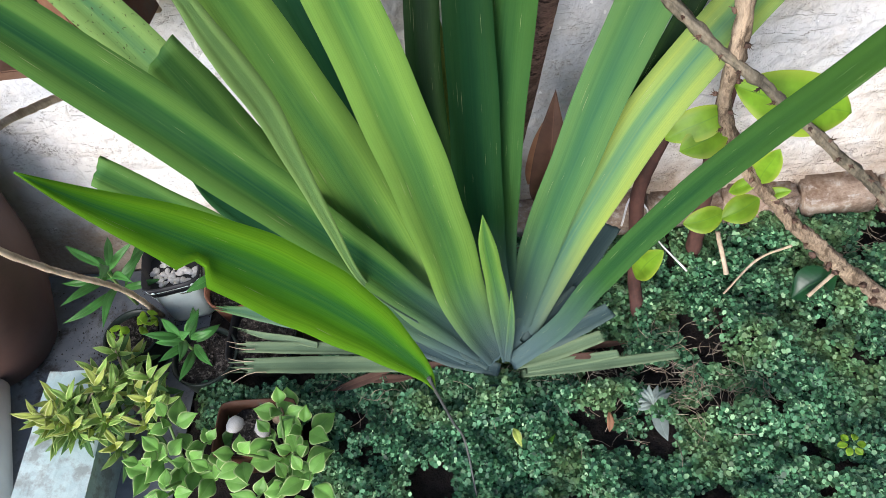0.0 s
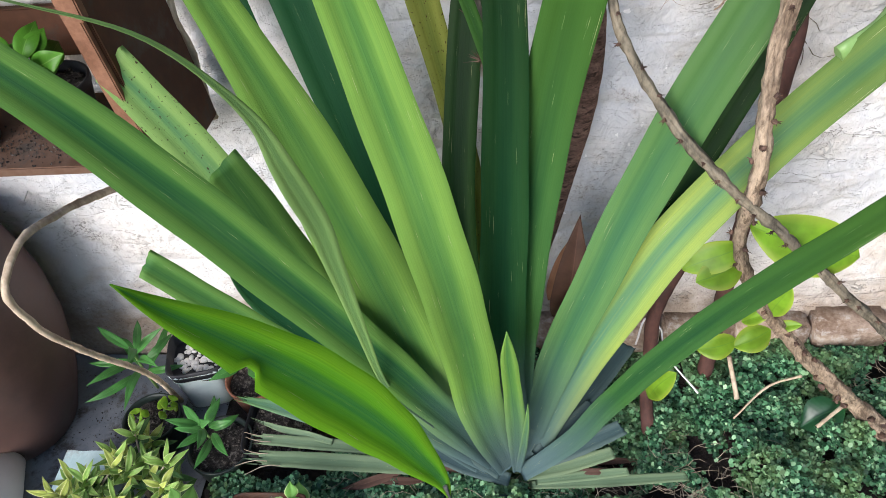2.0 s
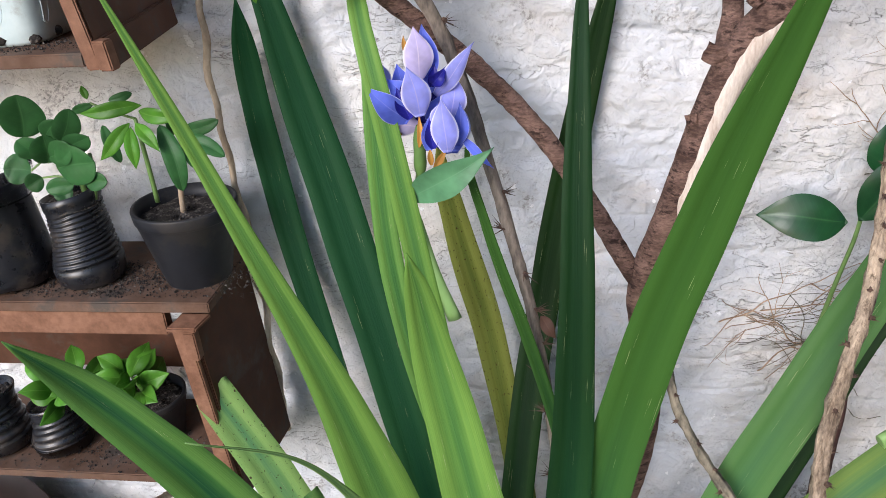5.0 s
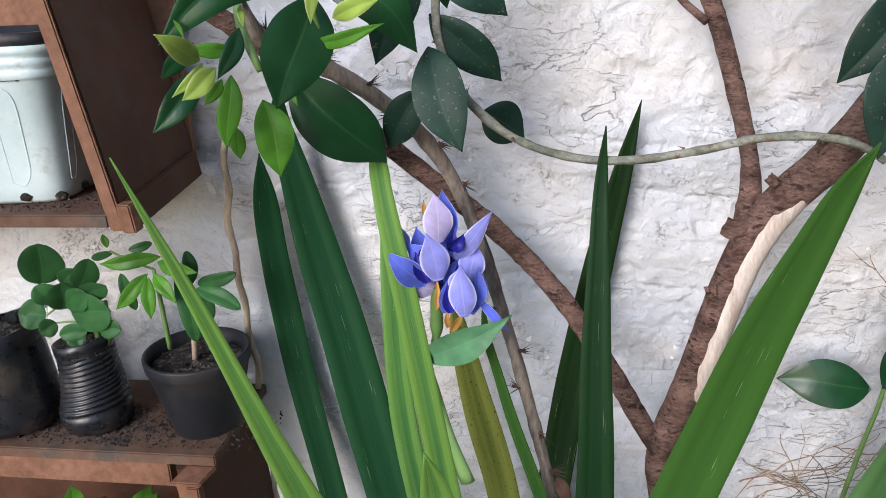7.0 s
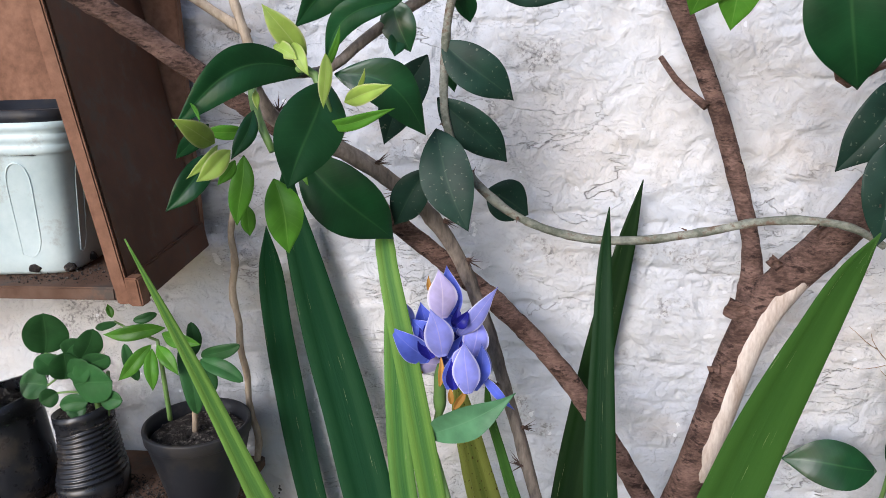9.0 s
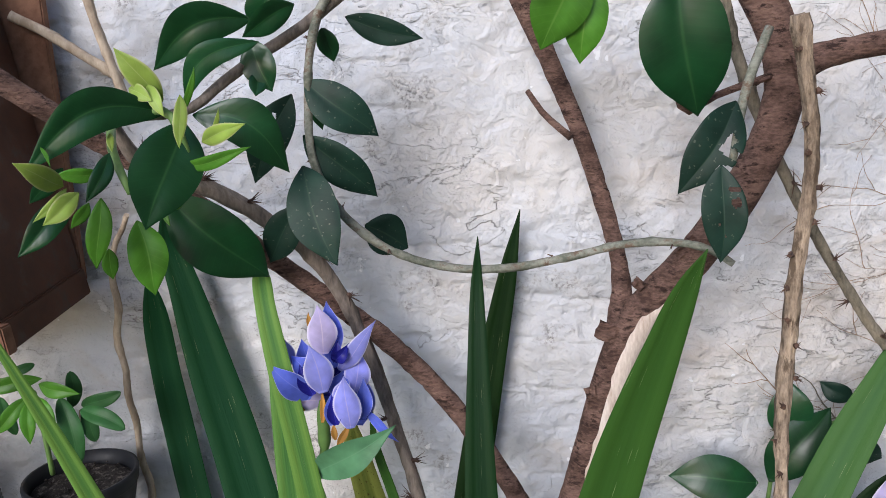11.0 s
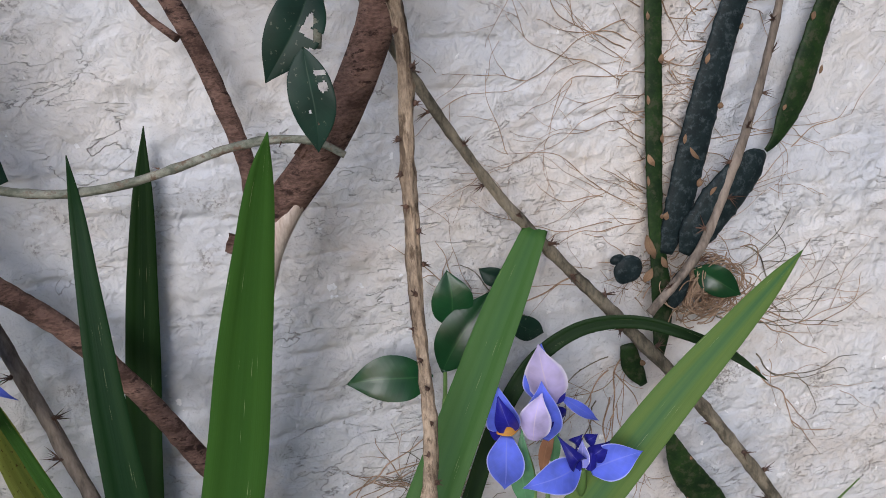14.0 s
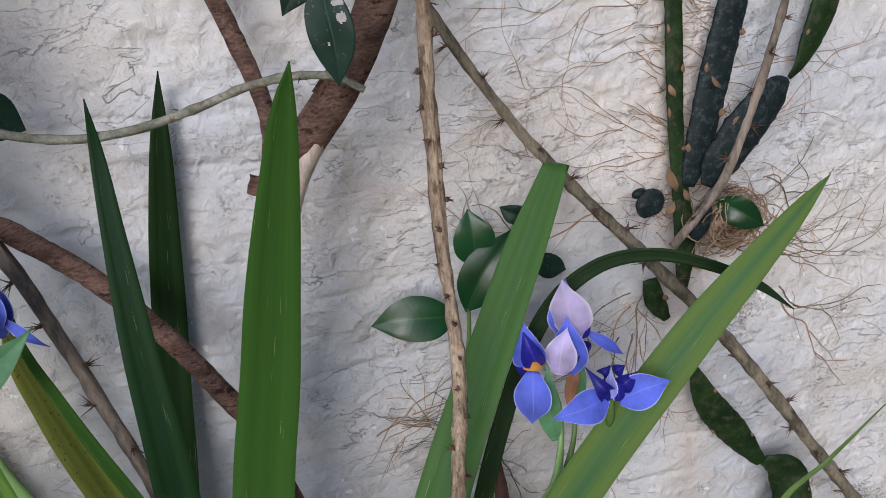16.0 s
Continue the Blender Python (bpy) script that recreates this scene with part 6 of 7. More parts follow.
tube(twig, "stem", TWIG, [(-0.40, 0.86, 0.47, 0.006)] + [(-0.480, 0.870, 0.441, 0.0063), (-0.496, 0.830, 0.460, 0.0057), (-0.489, 0.700, 0.542, 0.0049), (-0.490, 0.590, 0.581, 0.0048), (-0.509, 0.560, 0.555, 0.0047), (-0.515, 0.570, 0.462, 0.0047), (-0.512, 0.620, 0.347, 0.0048), (-0.483, 0.680, 0.219, 0.0045)] + [(-0.52, 0.77, 0.0, 0.005)], sides=10, rough=0.2, per=0.008, knots=0.2)
string = thing("string", "thin white string caught on the stems", "string", (0.3, 0.8, 0.12))
tube(string, "string", WIRE, [(0.296, 0.796, 0.120, 0.0018), (0.313, 0.811, 0.170, 0.0018), (0.359, 0.820, 0.160, 0.0018), (0.340, 0.791, 0.120, 0.0014), (0.395, 0.740, 0.060, 0.0018)], sides=6, rough=0)
for label, row, mat in (("dry pale side twig", [(0.445, 0.698, 0.050, 0.0027), (0.501, 0.738, 0.080, 0.0031), (0.534, 0.716, 0.140, 0.0034)], TWIG), ("broken pale twig stub", [(0.565, 0.676, 0.060, 0.0052), (0.606, 0.698, 0.090, 0.0043)], TWIG), ("short peeled peg in the bed", [(0.464, 0.749, 0.030, 0.0065), (0.450, 0.792, 0.090, 0.0064)], TWIG)):
    t = thing("twig", label, "twig", row[0][:3])
    tube(t, "stem", mat, row, slim=0.6, sides=8, rough=0.3, knots=0.3)

# ---- shelves ----
def nail(at):
    n = thing("nail", "bright nail in the white wall", "nail", at)
    bm = lathe([(0.0045, 0), (0.0045, 0.0015), (0.0012, 0.0018), (0.0012, 0.03)], 12)
    part("shaft", moved(bm, Matrix.Translation(at) @ Euler((radians(-90), 0, 0.2)).to_matrix().to_4x4()), STEEL, n)


nail((-0.675, 0.872, 0.405))
lower = thing("wooden_shelf", "brown painted wooden shelf rack below", "shelf", (-0.5, 0.82, 0.55))
box("board", lower, DUSTY_BOARD, (-0.98, 0.716, 0.846), (0.666, 0, 0.006), (0, 0.165, 0), (0, 0, 0.014), "upper board dusted with soil")
box("rail", lower, RAW_EDGE, (-0.98, 0.722, 0.813), (0.605, 0, 0.004), (0, 0.016, 0), (0, 0, 0.0325), "worn front rail")
box("side_panel", lower, BROWN_PAINT, (-0.336, 0.722, 0.560), (0.016, 0, 0.001), (0.014, 0.148, 0), (-0.020, -0.004, 0.286), "brown side panel")
box("post", lower, RAW_EDGE, (-0.342, 0.712, 0.548), (0.020, 0, 0.001), (0, 0.0095, 0), (-0.021, -0.004, 0.290), "worn front edge of the side")
box("block", lower, RAW_EDGE, (-0.3415, 0.694, 0.800), (0.0145, 0, 0), (0, 0.014, 0), (-0.001, 0, 0.038), "short batten end")
box("batten", lower, RAW_EDGE, (-0.361, 0.694, 0.8385), (0.036, 0, 0), (0.008, 0.030, 0.003), (0, 0, 0.006), "small top piece of the corner")
box("board", lower, DUSTY_BOARD, (-1.02, 0.716, 0.583), (0.680, 0, 0.002), (0, 0.165, 0), (0, 0, 0.013), "lower board dusted with soil")
box("back_slat", lower, BROWN_PAINT, (-0.98, 0.868, 0.66), (0.62, 0, 0.005), (0, 0.012, 0), (0, 0, 0.07))
upper = thing("wooden_shelf", "brown painted wooden shelf rack above", "shelf", (-0.5, 0.78, 1.15))
box("side_panel", upper, BROWN_PAINT, (-0.3565, 0.6727, 1.150), (0.015, 0, 0.001), (-0.010, 0.183, 0.010), (-0.0635, 0.004, 0.36), "dark brown side panel")
box("post", upper, RAW_EDGE, (-0.357, 0.668, 1.148), (0.0150, 0, 0.001), (0, 0.0045, 0), (-0.0650, 0.004, 0.37), "worn front edge of the side")
box("block", upper, RAW_EDGE, (-0.3425, 0.664, 1.148), (0.0140, 0, 0), (0, 0.016, 0), (-0.003, 0, 0.028), "end of the lower batten")
box("bottom_rail", upper, BROWN_PAINT, (-0.3525, 0.6812, 1.146), (0.0160, 0, 0), (-0.010, 0.172, 0.011), (-0.005, 0, 0.030), "lower batten of the side")
box("board", upper, DUSTY_BOARD, (-1.02, 0.668, 1.146), (0.662, 0, 0.006), (0, 0.190, 0), (0, 0, 0.013), "board dusted with soil")
box("back", upper, RAW_EDGE, (-1.02, 0.862, 1.162), (0.66, 0, 0.006), (0, 0.012, 0), (0, 0, 0.34), "brown back board")


def crumbs(name, at, size, count, z0, slope=0.0):
    """Spilt soil lying on a board."""
    verts, faces = [], []
    for _ in range(count * 3):
        x, y = at[0] + rng.normal() * size[0], at[1] + rng.normal() * size[1]
        if abs(x - at[0]) > 2 * size[0] or abs(y - at[1]) > 1.6 * size[1]:
            continue
        r = 0.0005 + 0.0015 * rng.uniform() ** 3
        i0, z = len(verts), z0 + slope * (x - at[0]) + r * 0.4
        for d in ((1, 0, 0), (0, 1, 0), (-1, 0, 0), (0, -1, 0), (0, 0, 1), (0, 0, -1)):
            q = r * rng.uniform(0.6, 1.3)
            verts.append((x + d[0] * q, y + d[1] * q, z + d[2] * q))
        faces += [(i0 + a, i0 + (a + 1) % 4, i0 + 4) for a in range(4)] + [(i0 + (a + 1) % 4, i0 + a, i0 + 5) for a in range(4)]
    me = bpy.data.meshes.new(name)
    me.from_pydata(verts, [], faces)
    ob = part_mesh(name, me, POT_SOIL, None)
    return tagged(ob, "crumbs of dark soil spilt on the board", "spilt soil", kind="stuff")


crumbs("spilt_soil", (-0.46, 0.775, 0), (0.10, 0.030), 1500, 0.8648, 0.009)
crumbs("spilt_soil", (-0.52, 0.765, 0), (0.09, 0.03), 420, 0.5980, 0.003)
crumbs("spilt_soil", (-0.47, 0.715, 0), (0.06, 0.025), 320, 1.1640, 0.009)
crumbs("spilt_soil", (-0.58, 0.74, 0), (0.09, 0.07), 420, -0.014)


# ---- pots and plants ----
def round_pot(at, r_top, r_low, h, material, label, name="flower_pot"):
    pot = thing(name, label, "pot", at)
    bm = lathe([(r_low * 0.96, 0), (r_low, 0.004), (r_top * 0.97, h * 0.84), (r_top * 0.985, h * 0.85), (r_top, h * 0.86), (r_top * 1.02, h * 0.98), (r_top * 1.01, h), (r_top * 0.95, h), (r_top * 0.93, h * 0.86), (r_low * 0.9, h * 0.3)], 44, at=at)
    part("body", bm, material, pot)
    soil_disc(pot, (at[0], at[1], at[2] + h * 0.86), r_top * 0.93)
    return pot


def bottle_pot(at, r, h, material, label, ribs=12, name="bottle_pot"):
    """The lower part of a drink bottle with ribbed sides, used as a pot."""
    pot = thing(name, label, "pot", at)
    prof = [(r * 0.70, 0), (r * 0.92, 0.006), (r * 1.0, 0.02), (r * 1.0, h * 0.24)]
    for i in range(ribs):
        z = h * (0.26 + 0.60 * i / ribs)
        q = 1.0 - 0.20 * math.sin(math.pi * 0.5 * i / ribs)
        prof += [(r * q * 0.90, z), (r * q * 0.98, z + h * 0.14 / ribs), (r * q * 1.0, z + h * 0.30 / ribs), (r * q * 0.97, z + h * 0.44 / ribs)]
    prof += [(r * 0.83, h * 0.90), (r * 0.86, h), (r * 0.82, h), (r * 0.76, h * 0.86)]
    bm = lathe(prof, 40, at=(0, 0, 0))
    for v in bm.verts:
        v.co.z += 0.22 * v.co.x * min(1, v.co.z / h * 2) + 0.003 * noise.noise(v.co * 30)
        v.co.x += 0.004 * noise.noise(v.co * 18)
    moved(bm, Matrix.Translation(at))
    part("body", bm, material, pot)
    soil_disc(pot, (at[0], at[1], at[2] + h * 0.90), r * 0.80)
    return pot


def sprig(name, label, at, height, leaves, tone, length, width, lean=(0, 0), round_leaf=False, stems=1, material=None):
    """A small upright plant: stems with leaves set round them."""
    plant = thing(name, label, "plant", at)
    for s in range(stems):
        g0 = rng.uniform(0, 6.28)
        out = np.array([math.cos(g0), math.sin(g0), 0]) * (0.32 * height if stems > 1 else 0)
        top = np.array(at) + np.array([lean[0], lean[1], height * rng.uniform(0.8, 1.05)]) + out
        mid = (np.array(at) + top) / 2 + rng.uniform(-0.006, 0.006, 3)
        tube(plant, "stem", material or GREEN_STEM, [(*at, 0.0030), (*mid, 0.0026), (*top, 0.0016)], sides=7, rough=0.05)
        for i in range(leaves):
            f = 0.35 + 0.65 * (i + 1) / leaves
            p = np.array(at) * (1 - f) + top * f
            g = i * 2.4 + g0
            up = 0.15 + 0.75 * (i / leaves) ** 2
            d = unit(np.array([math.cos(g), math.sin(g), up * rng.uniform(0.6, 1.3)]))
            n = length * rng.uniform(0.75, 1.1) * (1 - 0.25 * f)
            leaf_oval(plant, tone, p + d * 0.006, p + d * n, width * rng.uniform(0.85, 1.1) * (1.15 if round_leaf else 1.0), 0.12 + 0.1 * rng.uniform())
    return plant


SHELF_Z = 0.8645
round_pot((-0.352, 0.785, SHELF_Z), 0.0605, 0.040, 0.100, BLACK_PLASTIC, "black plastic flower pot full of dark soil")
potted = thing("potted_seedling", "seedling with narrow light green leaves in the black pot", "plant", (-0.372, 0.812, 0.94))
# fresh where lit, darker kalan where dim: the light is put in the colour
leaf_oval(potted, "fresh", (-0.366, 0.765, 1.085), (-0.431, 0.750, 1.085), 0.017, 0.12)
leaf_oval(potted, "fresh", (-0.382, 0.762, 1.067), (-0.419, 0.745, 1.032), 0.016, 0.12)
leaf_oval(potted, "fresh", (-0.381, 0.760, 1.064), (-0.380, 0.745, 1.020), 0.015, 0.12)
leaf_oval(potted, "fresh", (-0.374, 0.760, 1.069), (-0.346, 0.745, 1.040), 0.015, 0.12)
leaf_oval(potted, "fresh", (-0.370, 0.765, 1.082), (-0.321, 0.755, 1.071), 0.017, 0.12)
leaf_oval(potted, "kalan", (-0.346, 0.780, 1.047), (-0.345, 0.785, 1.087), 0.017, 0.10)
leaf_oval(potted, "kalan", (-0.332, 0.775, 1.049), (-0.284, 0.770, 1.069), 0.017, 0.10)
leaf_oval(potted, "kalan", (-0.330, 0.770, 1.050), (-0.280, 0.760, 1.028), 0.019, 0.12)
leaf_oval(potted, "kalan", (-0.331, 0.775, 1.046), (-0.316, 0.765, 1.013), 0.017, 0.10)
leaf_oval(potted, "kalan", (-0.352, 0.770, 1.063), (-0.333, 0.755, 0.990), 0.023, 0.12)
leaf_oval(potted, "kalan", (-0.424, 0.775, 1.062), (-0.414, 0.775, 1.017), 0.014, 0.10)
leaf_oval(potted, "kalan", (-0.412, 0.780, 1.089), (-0.388, 0.790, 1.093), 0.011, 0.10)
leaf_oval(potted, "kalan", (-0.435, 0.785, 1.084), (-0.466, 0.790, 1.074), 0.010, 0.10)
leaf_oval(potted, "fresh", (-0.441, 0.785, 1.089), (-0.446, 0.790, 1.104), 0.008, 0.10)
tube(potted, "stem", GREEN_STEM, [(-0.385, 0.785, 0.964, 0.0030), (-0.381, 0.775, 1.027, 0.0026), (-0.377, 0.765, 1.072, 0.0020)], sides=8)
tube(potted, "stem", TWIG, [(-0.356, 0.785, 0.947, 0.0036), (-0.350, 0.780, 0.983, 0.0032), (-0.334, 0.775, 1.045, 0.0022)], sides=8)
tube(potted, "leaf_stalk", GREEN_STEM, [(-0.377, 0.765, 1.072, 0.0016), (-0.410, 0.775, 1.078, 0.0014), (-0.438, 0.785, 1.085, 0.0012)], sides=6)
bottle_pot((-0.487, 0.775, SHELF_Z), 0.042, 0.118, DARK_BOTTLE, "dark ribbed bottle cut down as a pot")
round_leaved = thing("round_leaved_succulent", "round-leaved green succulent in the bottle pot", "plant", (-0.490, 0.805, 0.96))
tube(round_leaved, "stem", GREEN_STEM, [(-0.466, 0.775, 0.965, 0.0034), (-0.469, 0.770, 1.013, 0.0030), (-0.483, 0.765, 1.056, 0.0020)], sides=8)
tube(round_leaved, "stem", GREEN_STEM, [(-0.459, 0.775, 0.965, 0.0030), (-0.448, 0.770, 0.999, 0.0025), (-0.442, 0.765, 1.032, 0.0020)], sides=8)
leaf_oval(round_leaved, "kalan", (-0.513, 0.760, 1.054), (-0.499, 0.752, 1.105), 0.047, 0.03)
leaf_oval(round_leaved, "kalan", (-0.493, 0.760, 1.023), (-0.482, 0.752, 1.059), 0.037, 0.03)
leaf_oval(round_leaved, "kalan", (-0.516, 0.760, 1.014), (-0.544, 0.752, 1.019), 0.035, 0.03)
leaf_oval(round_leaved, "kalan", (-0.468, 0.760, 1.049), (-0.443, 0.752, 1.088), 0.029, 0.03)
leaf_oval(round_leaved, "kalan", (-0.483, 0.760, 1.016), (-0.430, 0.752, 1.028), 0.049, 0.03)
leaf_oval(round_leaved, "kalan", (-0.453, 0.760, 1.003), (-0.421, 0.752, 1.002), 0.023, 0.03)
leaf_oval(round_leaved, "kalan", (-0.487, 0.760, 0.995), (-0.477, 0.752, 0.978), 0.021, 0.03)
leaf_oval(round_leaved, "kalan", (-0.503, 0.760, 1.031), (-0.516, 0.752, 1.054), 0.026, 0.03)
leaf_oval(round_leaved, "kalan", (-0.469, 0.760, 0.996), (-0.499, 0.752, 0.994), 0.021, 0.03)
leaf_oval(round_leaved, "kalan", (-0.490, 0.760, 1.029), (-0.454, 0.752, 1.046), 0.030, 0.03)
leaf_oval(round_leaved, "kalan", (-0.505, 0.760, 1.005), (-0.523, 0.752, 0.997), 0.023, 0.03)
leaf_oval(round_leaved, "kalan", (-0.465, 0.760, 1.039), (-0.430, 0.752, 1.057), 0.026, 0.03)
leaf_oval(round_leaved, "kalan", (-0.487, 0.760, 1.053), (-0.462, 0.752, 1.076), 0.022, 0.03)
tube(round_leaved, "leaf_stalk", GREEN_STEM, [(-0.476, 0.767, 1.032, 0.0016), (-0.494, 0.764, 1.047, 0.0014), (-0.513, 0.760, 1.054, 0.0012)], sides=6)
tube(round_leaved, "leaf_stalk", GREEN_STEM, [(-0.476, 0.767, 1.032, 0.0016), (-0.484, 0.764, 1.031, 0.0014), (-0.493, 0.760, 1.023, 0.0012)], sides=6)
tube(round_leaved, "leaf_stalk", GREEN_STEM, [(-0.476, 0.767, 1.032, 0.0016), (-0.496, 0.764, 1.027, 0.0014), (-0.516, 0.760, 1.014, 0.0012)], sides=6)
tube(round_leaved, "leaf_stalk", GREEN_STEM, [(-0.476, 0.767, 1.032, 0.0016), (-0.472, 0.764, 1.044, 0.0014), (-0.468, 0.760, 1.049, 0.0012)], sides=6)
tube(round_leaved, "leaf_stalk", GREEN_STEM, [(-0.476, 0.767, 1.032, 0.0016), (-0.479, 0.764, 1.028, 0.0014), (-0.483, 0.760, 1.016, 0.0012)], sides=6)
tube(round_leaved, "leaf_stalk", GREEN_STEM, [(-0.450, 0.770, 0.994, 0.0016), (-0.452, 0.765, 1.002, 0.0014), (-0.453, 0.760, 1.003, 0.0012)], sides=6)
tube(round_leaved, "leaf_stalk", GREEN_STEM, [(-0.469, 0.770, 0.999, 0.0016), (-0.478, 0.765, 1.001, 0.0014), (-0.487, 0.760, 0.995, 0.0012)], sides=6)
tube(round_leaved, "leaf_stalk", GREEN_STEM, [(-0.476, 0.767, 1.032, 0.0016), (-0.490, 0.764, 1.035, 0.0014), (-0.503, 0.760, 1.031, 0.0012)], sides=6)
tube(round_leaved, "leaf_stalk", GREEN_STEM, [(-0.469, 0.770, 0.999, 0.0016), (-0.469, 0.765, 1.002, 0.0014), (-0.469, 0.760, 0.996, 0.0012)], sides=6)
tube(round_leaved, "leaf_stalk", GREEN_STEM, [(-0.476, 0.767, 1.032, 0.0016), (-0.482, 0.764, 1.034, 0.0014), (-0.490, 0.760, 1.029, 0.0012)], sides=6)
tube(round_leaved, "leaf_stalk", GREEN_STEM, [(-0.469, 0.770, 0.999, 0.0016), (-0.487, 0.765, 1.005, 0.0014), (-0.505, 0.760, 1.005, 0.0012)], sides=6)
tube(round_leaved, "leaf_stalk", GREEN_STEM, [(-0.476, 0.767, 1.032, 0.0016), (-0.470, 0.764, 1.039, 0.0014), (-0.465, 0.760, 1.039, 0.0012)], sides=6)
tube(round_leaved, "leaf_stalk", GREEN_STEM, [(-0.476, 0.767, 1.032, 0.0016), (-0.481, 0.764, 1.046, 0.0014), (-0.487, 0.760, 1.053, 0.0012)], sides=6)
bottle_pot((-0.590, 0.770, SHELF_Z), 0.053, 0.125, DARK_BOTTLE, "dark soil-filled plastic bottle pot", 0)
jar = thing("clear_cup", "clear plastic cup lid over the soil pot", "cup", (-0.590, 0.770, 0.977))
glass, gn, gl, gb = nodes_of("clear_plastic", 0.12)
gb.inputs["Transmission Weight"].default_value, gb.inputs["IOR"].default_value, gb.inputs["Base Color"].default_value = 1.0, 1.04, (0.97, 0.98, 0.98, 1)
part("cup", lathe([(0.050, 0), (0.056, 0.03), (0.058, 0.055), (0.0575, 0.055), (0.055, 0.03), (0.0485, 0.0015)], 36, at=(-0.590, 0.770, 0.977)), glass, jar)
for x, y, r, h in ((-0.600, 0.770, 0.040, 0.080), (-0.695, 0.765, 0.046, 0.090)):
    bottle_pot((x, y, 0.5975), r, h, DARK_BOTTLE, "dark plastic bottle pot on the lower board", 5)
for x, y, n in ((-0.470, 0.790, 9), (-0.575, 0.775, 8)):
    sprig("potted_seedling", "leafy light green seedling on the lower board", (x, y, 0.655), 0.070, n, "fresh", 0.070, 0.027, (0.01, -0.015), stems=2)
round_pot((-0.470, 0.795, 0.5975), 0.048, 0.036, 0.075, BLACK_PLASTIC, "small black pot with a seedling")


def square_pot(at, r, h, material, label, square=6.0, name="square_pot", turn=0):
    pot = thing(name, label, "pot", at)
    bm = lathe([(r * 0.78, 0), (r * 0.82, 0.004), (r * 0.84, h * 0.1), (r * 0.85, h * 0.12), (r * 0.95, h * 0.78), (r * 0.98, h * 0.80), (r * 1.0, h * 0.81), (r * 1.0, h * 0.85), (r * 0.985, h * 0.86), (r * 1.02, h * 0.88), (r * 1.02, h * 0.92), (r * 1.0, h * 0.93), (r * 1.05, h * 0.95), (r * 1.06, h), (r * 1.02, h), (r * 0.96, h * 0.84), (r * 0.84, h * 0.4)], 48, square=square)
    moved(bm, Matrix.Translation(at) @ Matrix.Rotation(radians(turn), 4, "Z"))
    part("body", bm, material, pot)
    soil_disc(pot, (at[0], at[1], at[2] + h * 0.82), r * 0.93, square=square)
    return pot


BAG_AT = Matrix.Translation((-0.494, 0.762, 1.1645)) @ Matrix.Rotation(radians(8), 4, "Z")
bag_pot = square_pot((-0.494, 0.762, 1.1645), 0.073, 0.155, WHITE_PLASTIC, "white square plastic pot stained with soil", turn=8)
part("liner", moved(lathe([(0.0700, 0.150), (0.0765, 0.1555), (0.0770, 0.166), (0.0735, 0.167), (0.0690, 0.145)], 48, square=6.0), BAG_AT), BLACK_PLASTIC, bag_pot, "black plastic liner")


def moulded_rib(side, middle, half):
    """A raised rounded oblong on one face of the pot: side 0 the front, 1 the flank."""
    loop = [(middle + half * c * (0.80 + 2.2 * z), z) for c, z in [(-1, 0.022 + 0.012 * k) for k in range(8)] + [(-0.7, 0.116), (0, 0.119), (0.7, 0.116)] + [(1, 0.106 - 0.012 * k) for k in range(8)] + [(0, 0.019), (-1, 0.022)]]
    rows = [((0.0612 + 0.080 * (z - 0.0135)), p, z) if side else (p, -0.0612 - 0.080 * (z - 0.0135), z) for p, z in loop]
    return part("moulded_rib", moved(tube_bm([(*q, 0.0008) for q in rows], sides=6, rough=0, per=0.003), BAG_AT), WHITE_PLASTIC, bag_pot)


for side, middle, half in ((1, -0.037, 0.008), (1, 0.020, 0.016), (0, -0.020, 0.012), (0, 0.022, 0.012)):
    moulded_rib(side, middle, half)
writing = bpy.data.curves.new("embossed_writing", "FONT")
writing.body, writing.size, writing.extrude, writing.space_character = "0 8 LITROS", 0.0075, 0.0008, 1.2
writing = new("embossed_writing", writing)
writing.data.materials.append(WHITE_PLASTIC)
writing.matrix_world = BAG_AT @ Matrix(((0.08, 0.0, 1.0, 0.0656), (0.0, -1.0, 0.0, -0.0185), (1.0, 0.0, -0.08, 0.0680), (0, 0, 0, 1)))
writing.parent, writing.matrix_parent_inverse = bag_pot, bag_pot.matrix_world.inverted()
for x, y, z in ((0.020, -0.0590, 0.007), (0.052, -0.0540, 0.006), (0.0600, -0.020, 0.008)):
    bm = bmesh.new()
    bmesh.ops.create_icosphere(bm, subdivisions=2, radius=1.0)
    for v in bm.verts:
        v.co *= 1 + 0.3 * noise.noise(v.co * 2 + Vector((x * 99, 0, 0)))
    part("drain_hole", moved(smooth(bm), BAG_AT @ Matrix.Translation((x, y, z)) @ Matrix.Diagonal((0.0070, 0.0040, 0.0050, 1))), POT_SOIL, bag_pot, "drain hole plugged with soil")

# on the ground by the paving
urn = thing("urn", "large dark brown rounded urn on the paving", "urn", (-0.80, 0.79, -0.015))
part("body", lathe([(0.090, 0), (0.097, 0.006), (0.135, 0.10), (0.160, 0.21), (0.166, 0.30), (0.156, 0.38), (0.140, 0.43)], 56, at=(-0.818, 0.738, -0.015)), URN, urn)
part("rim", lathe([(0.139, 0.428), (0.130, 0.455), (0.110, 0.480), (0.080, 0.497), (0.040, 0.503), (0.010, 0.504)], 56, at=(-0.818, 0.738, -0.015)), URN, urn, "rounded dark shoulder")
wp = square_pot((-0.470, 0.806, -0.015), 0.047, 0.112, WHITE_PLASTIC, "white square pot with white gravel, black lined", turn=12)
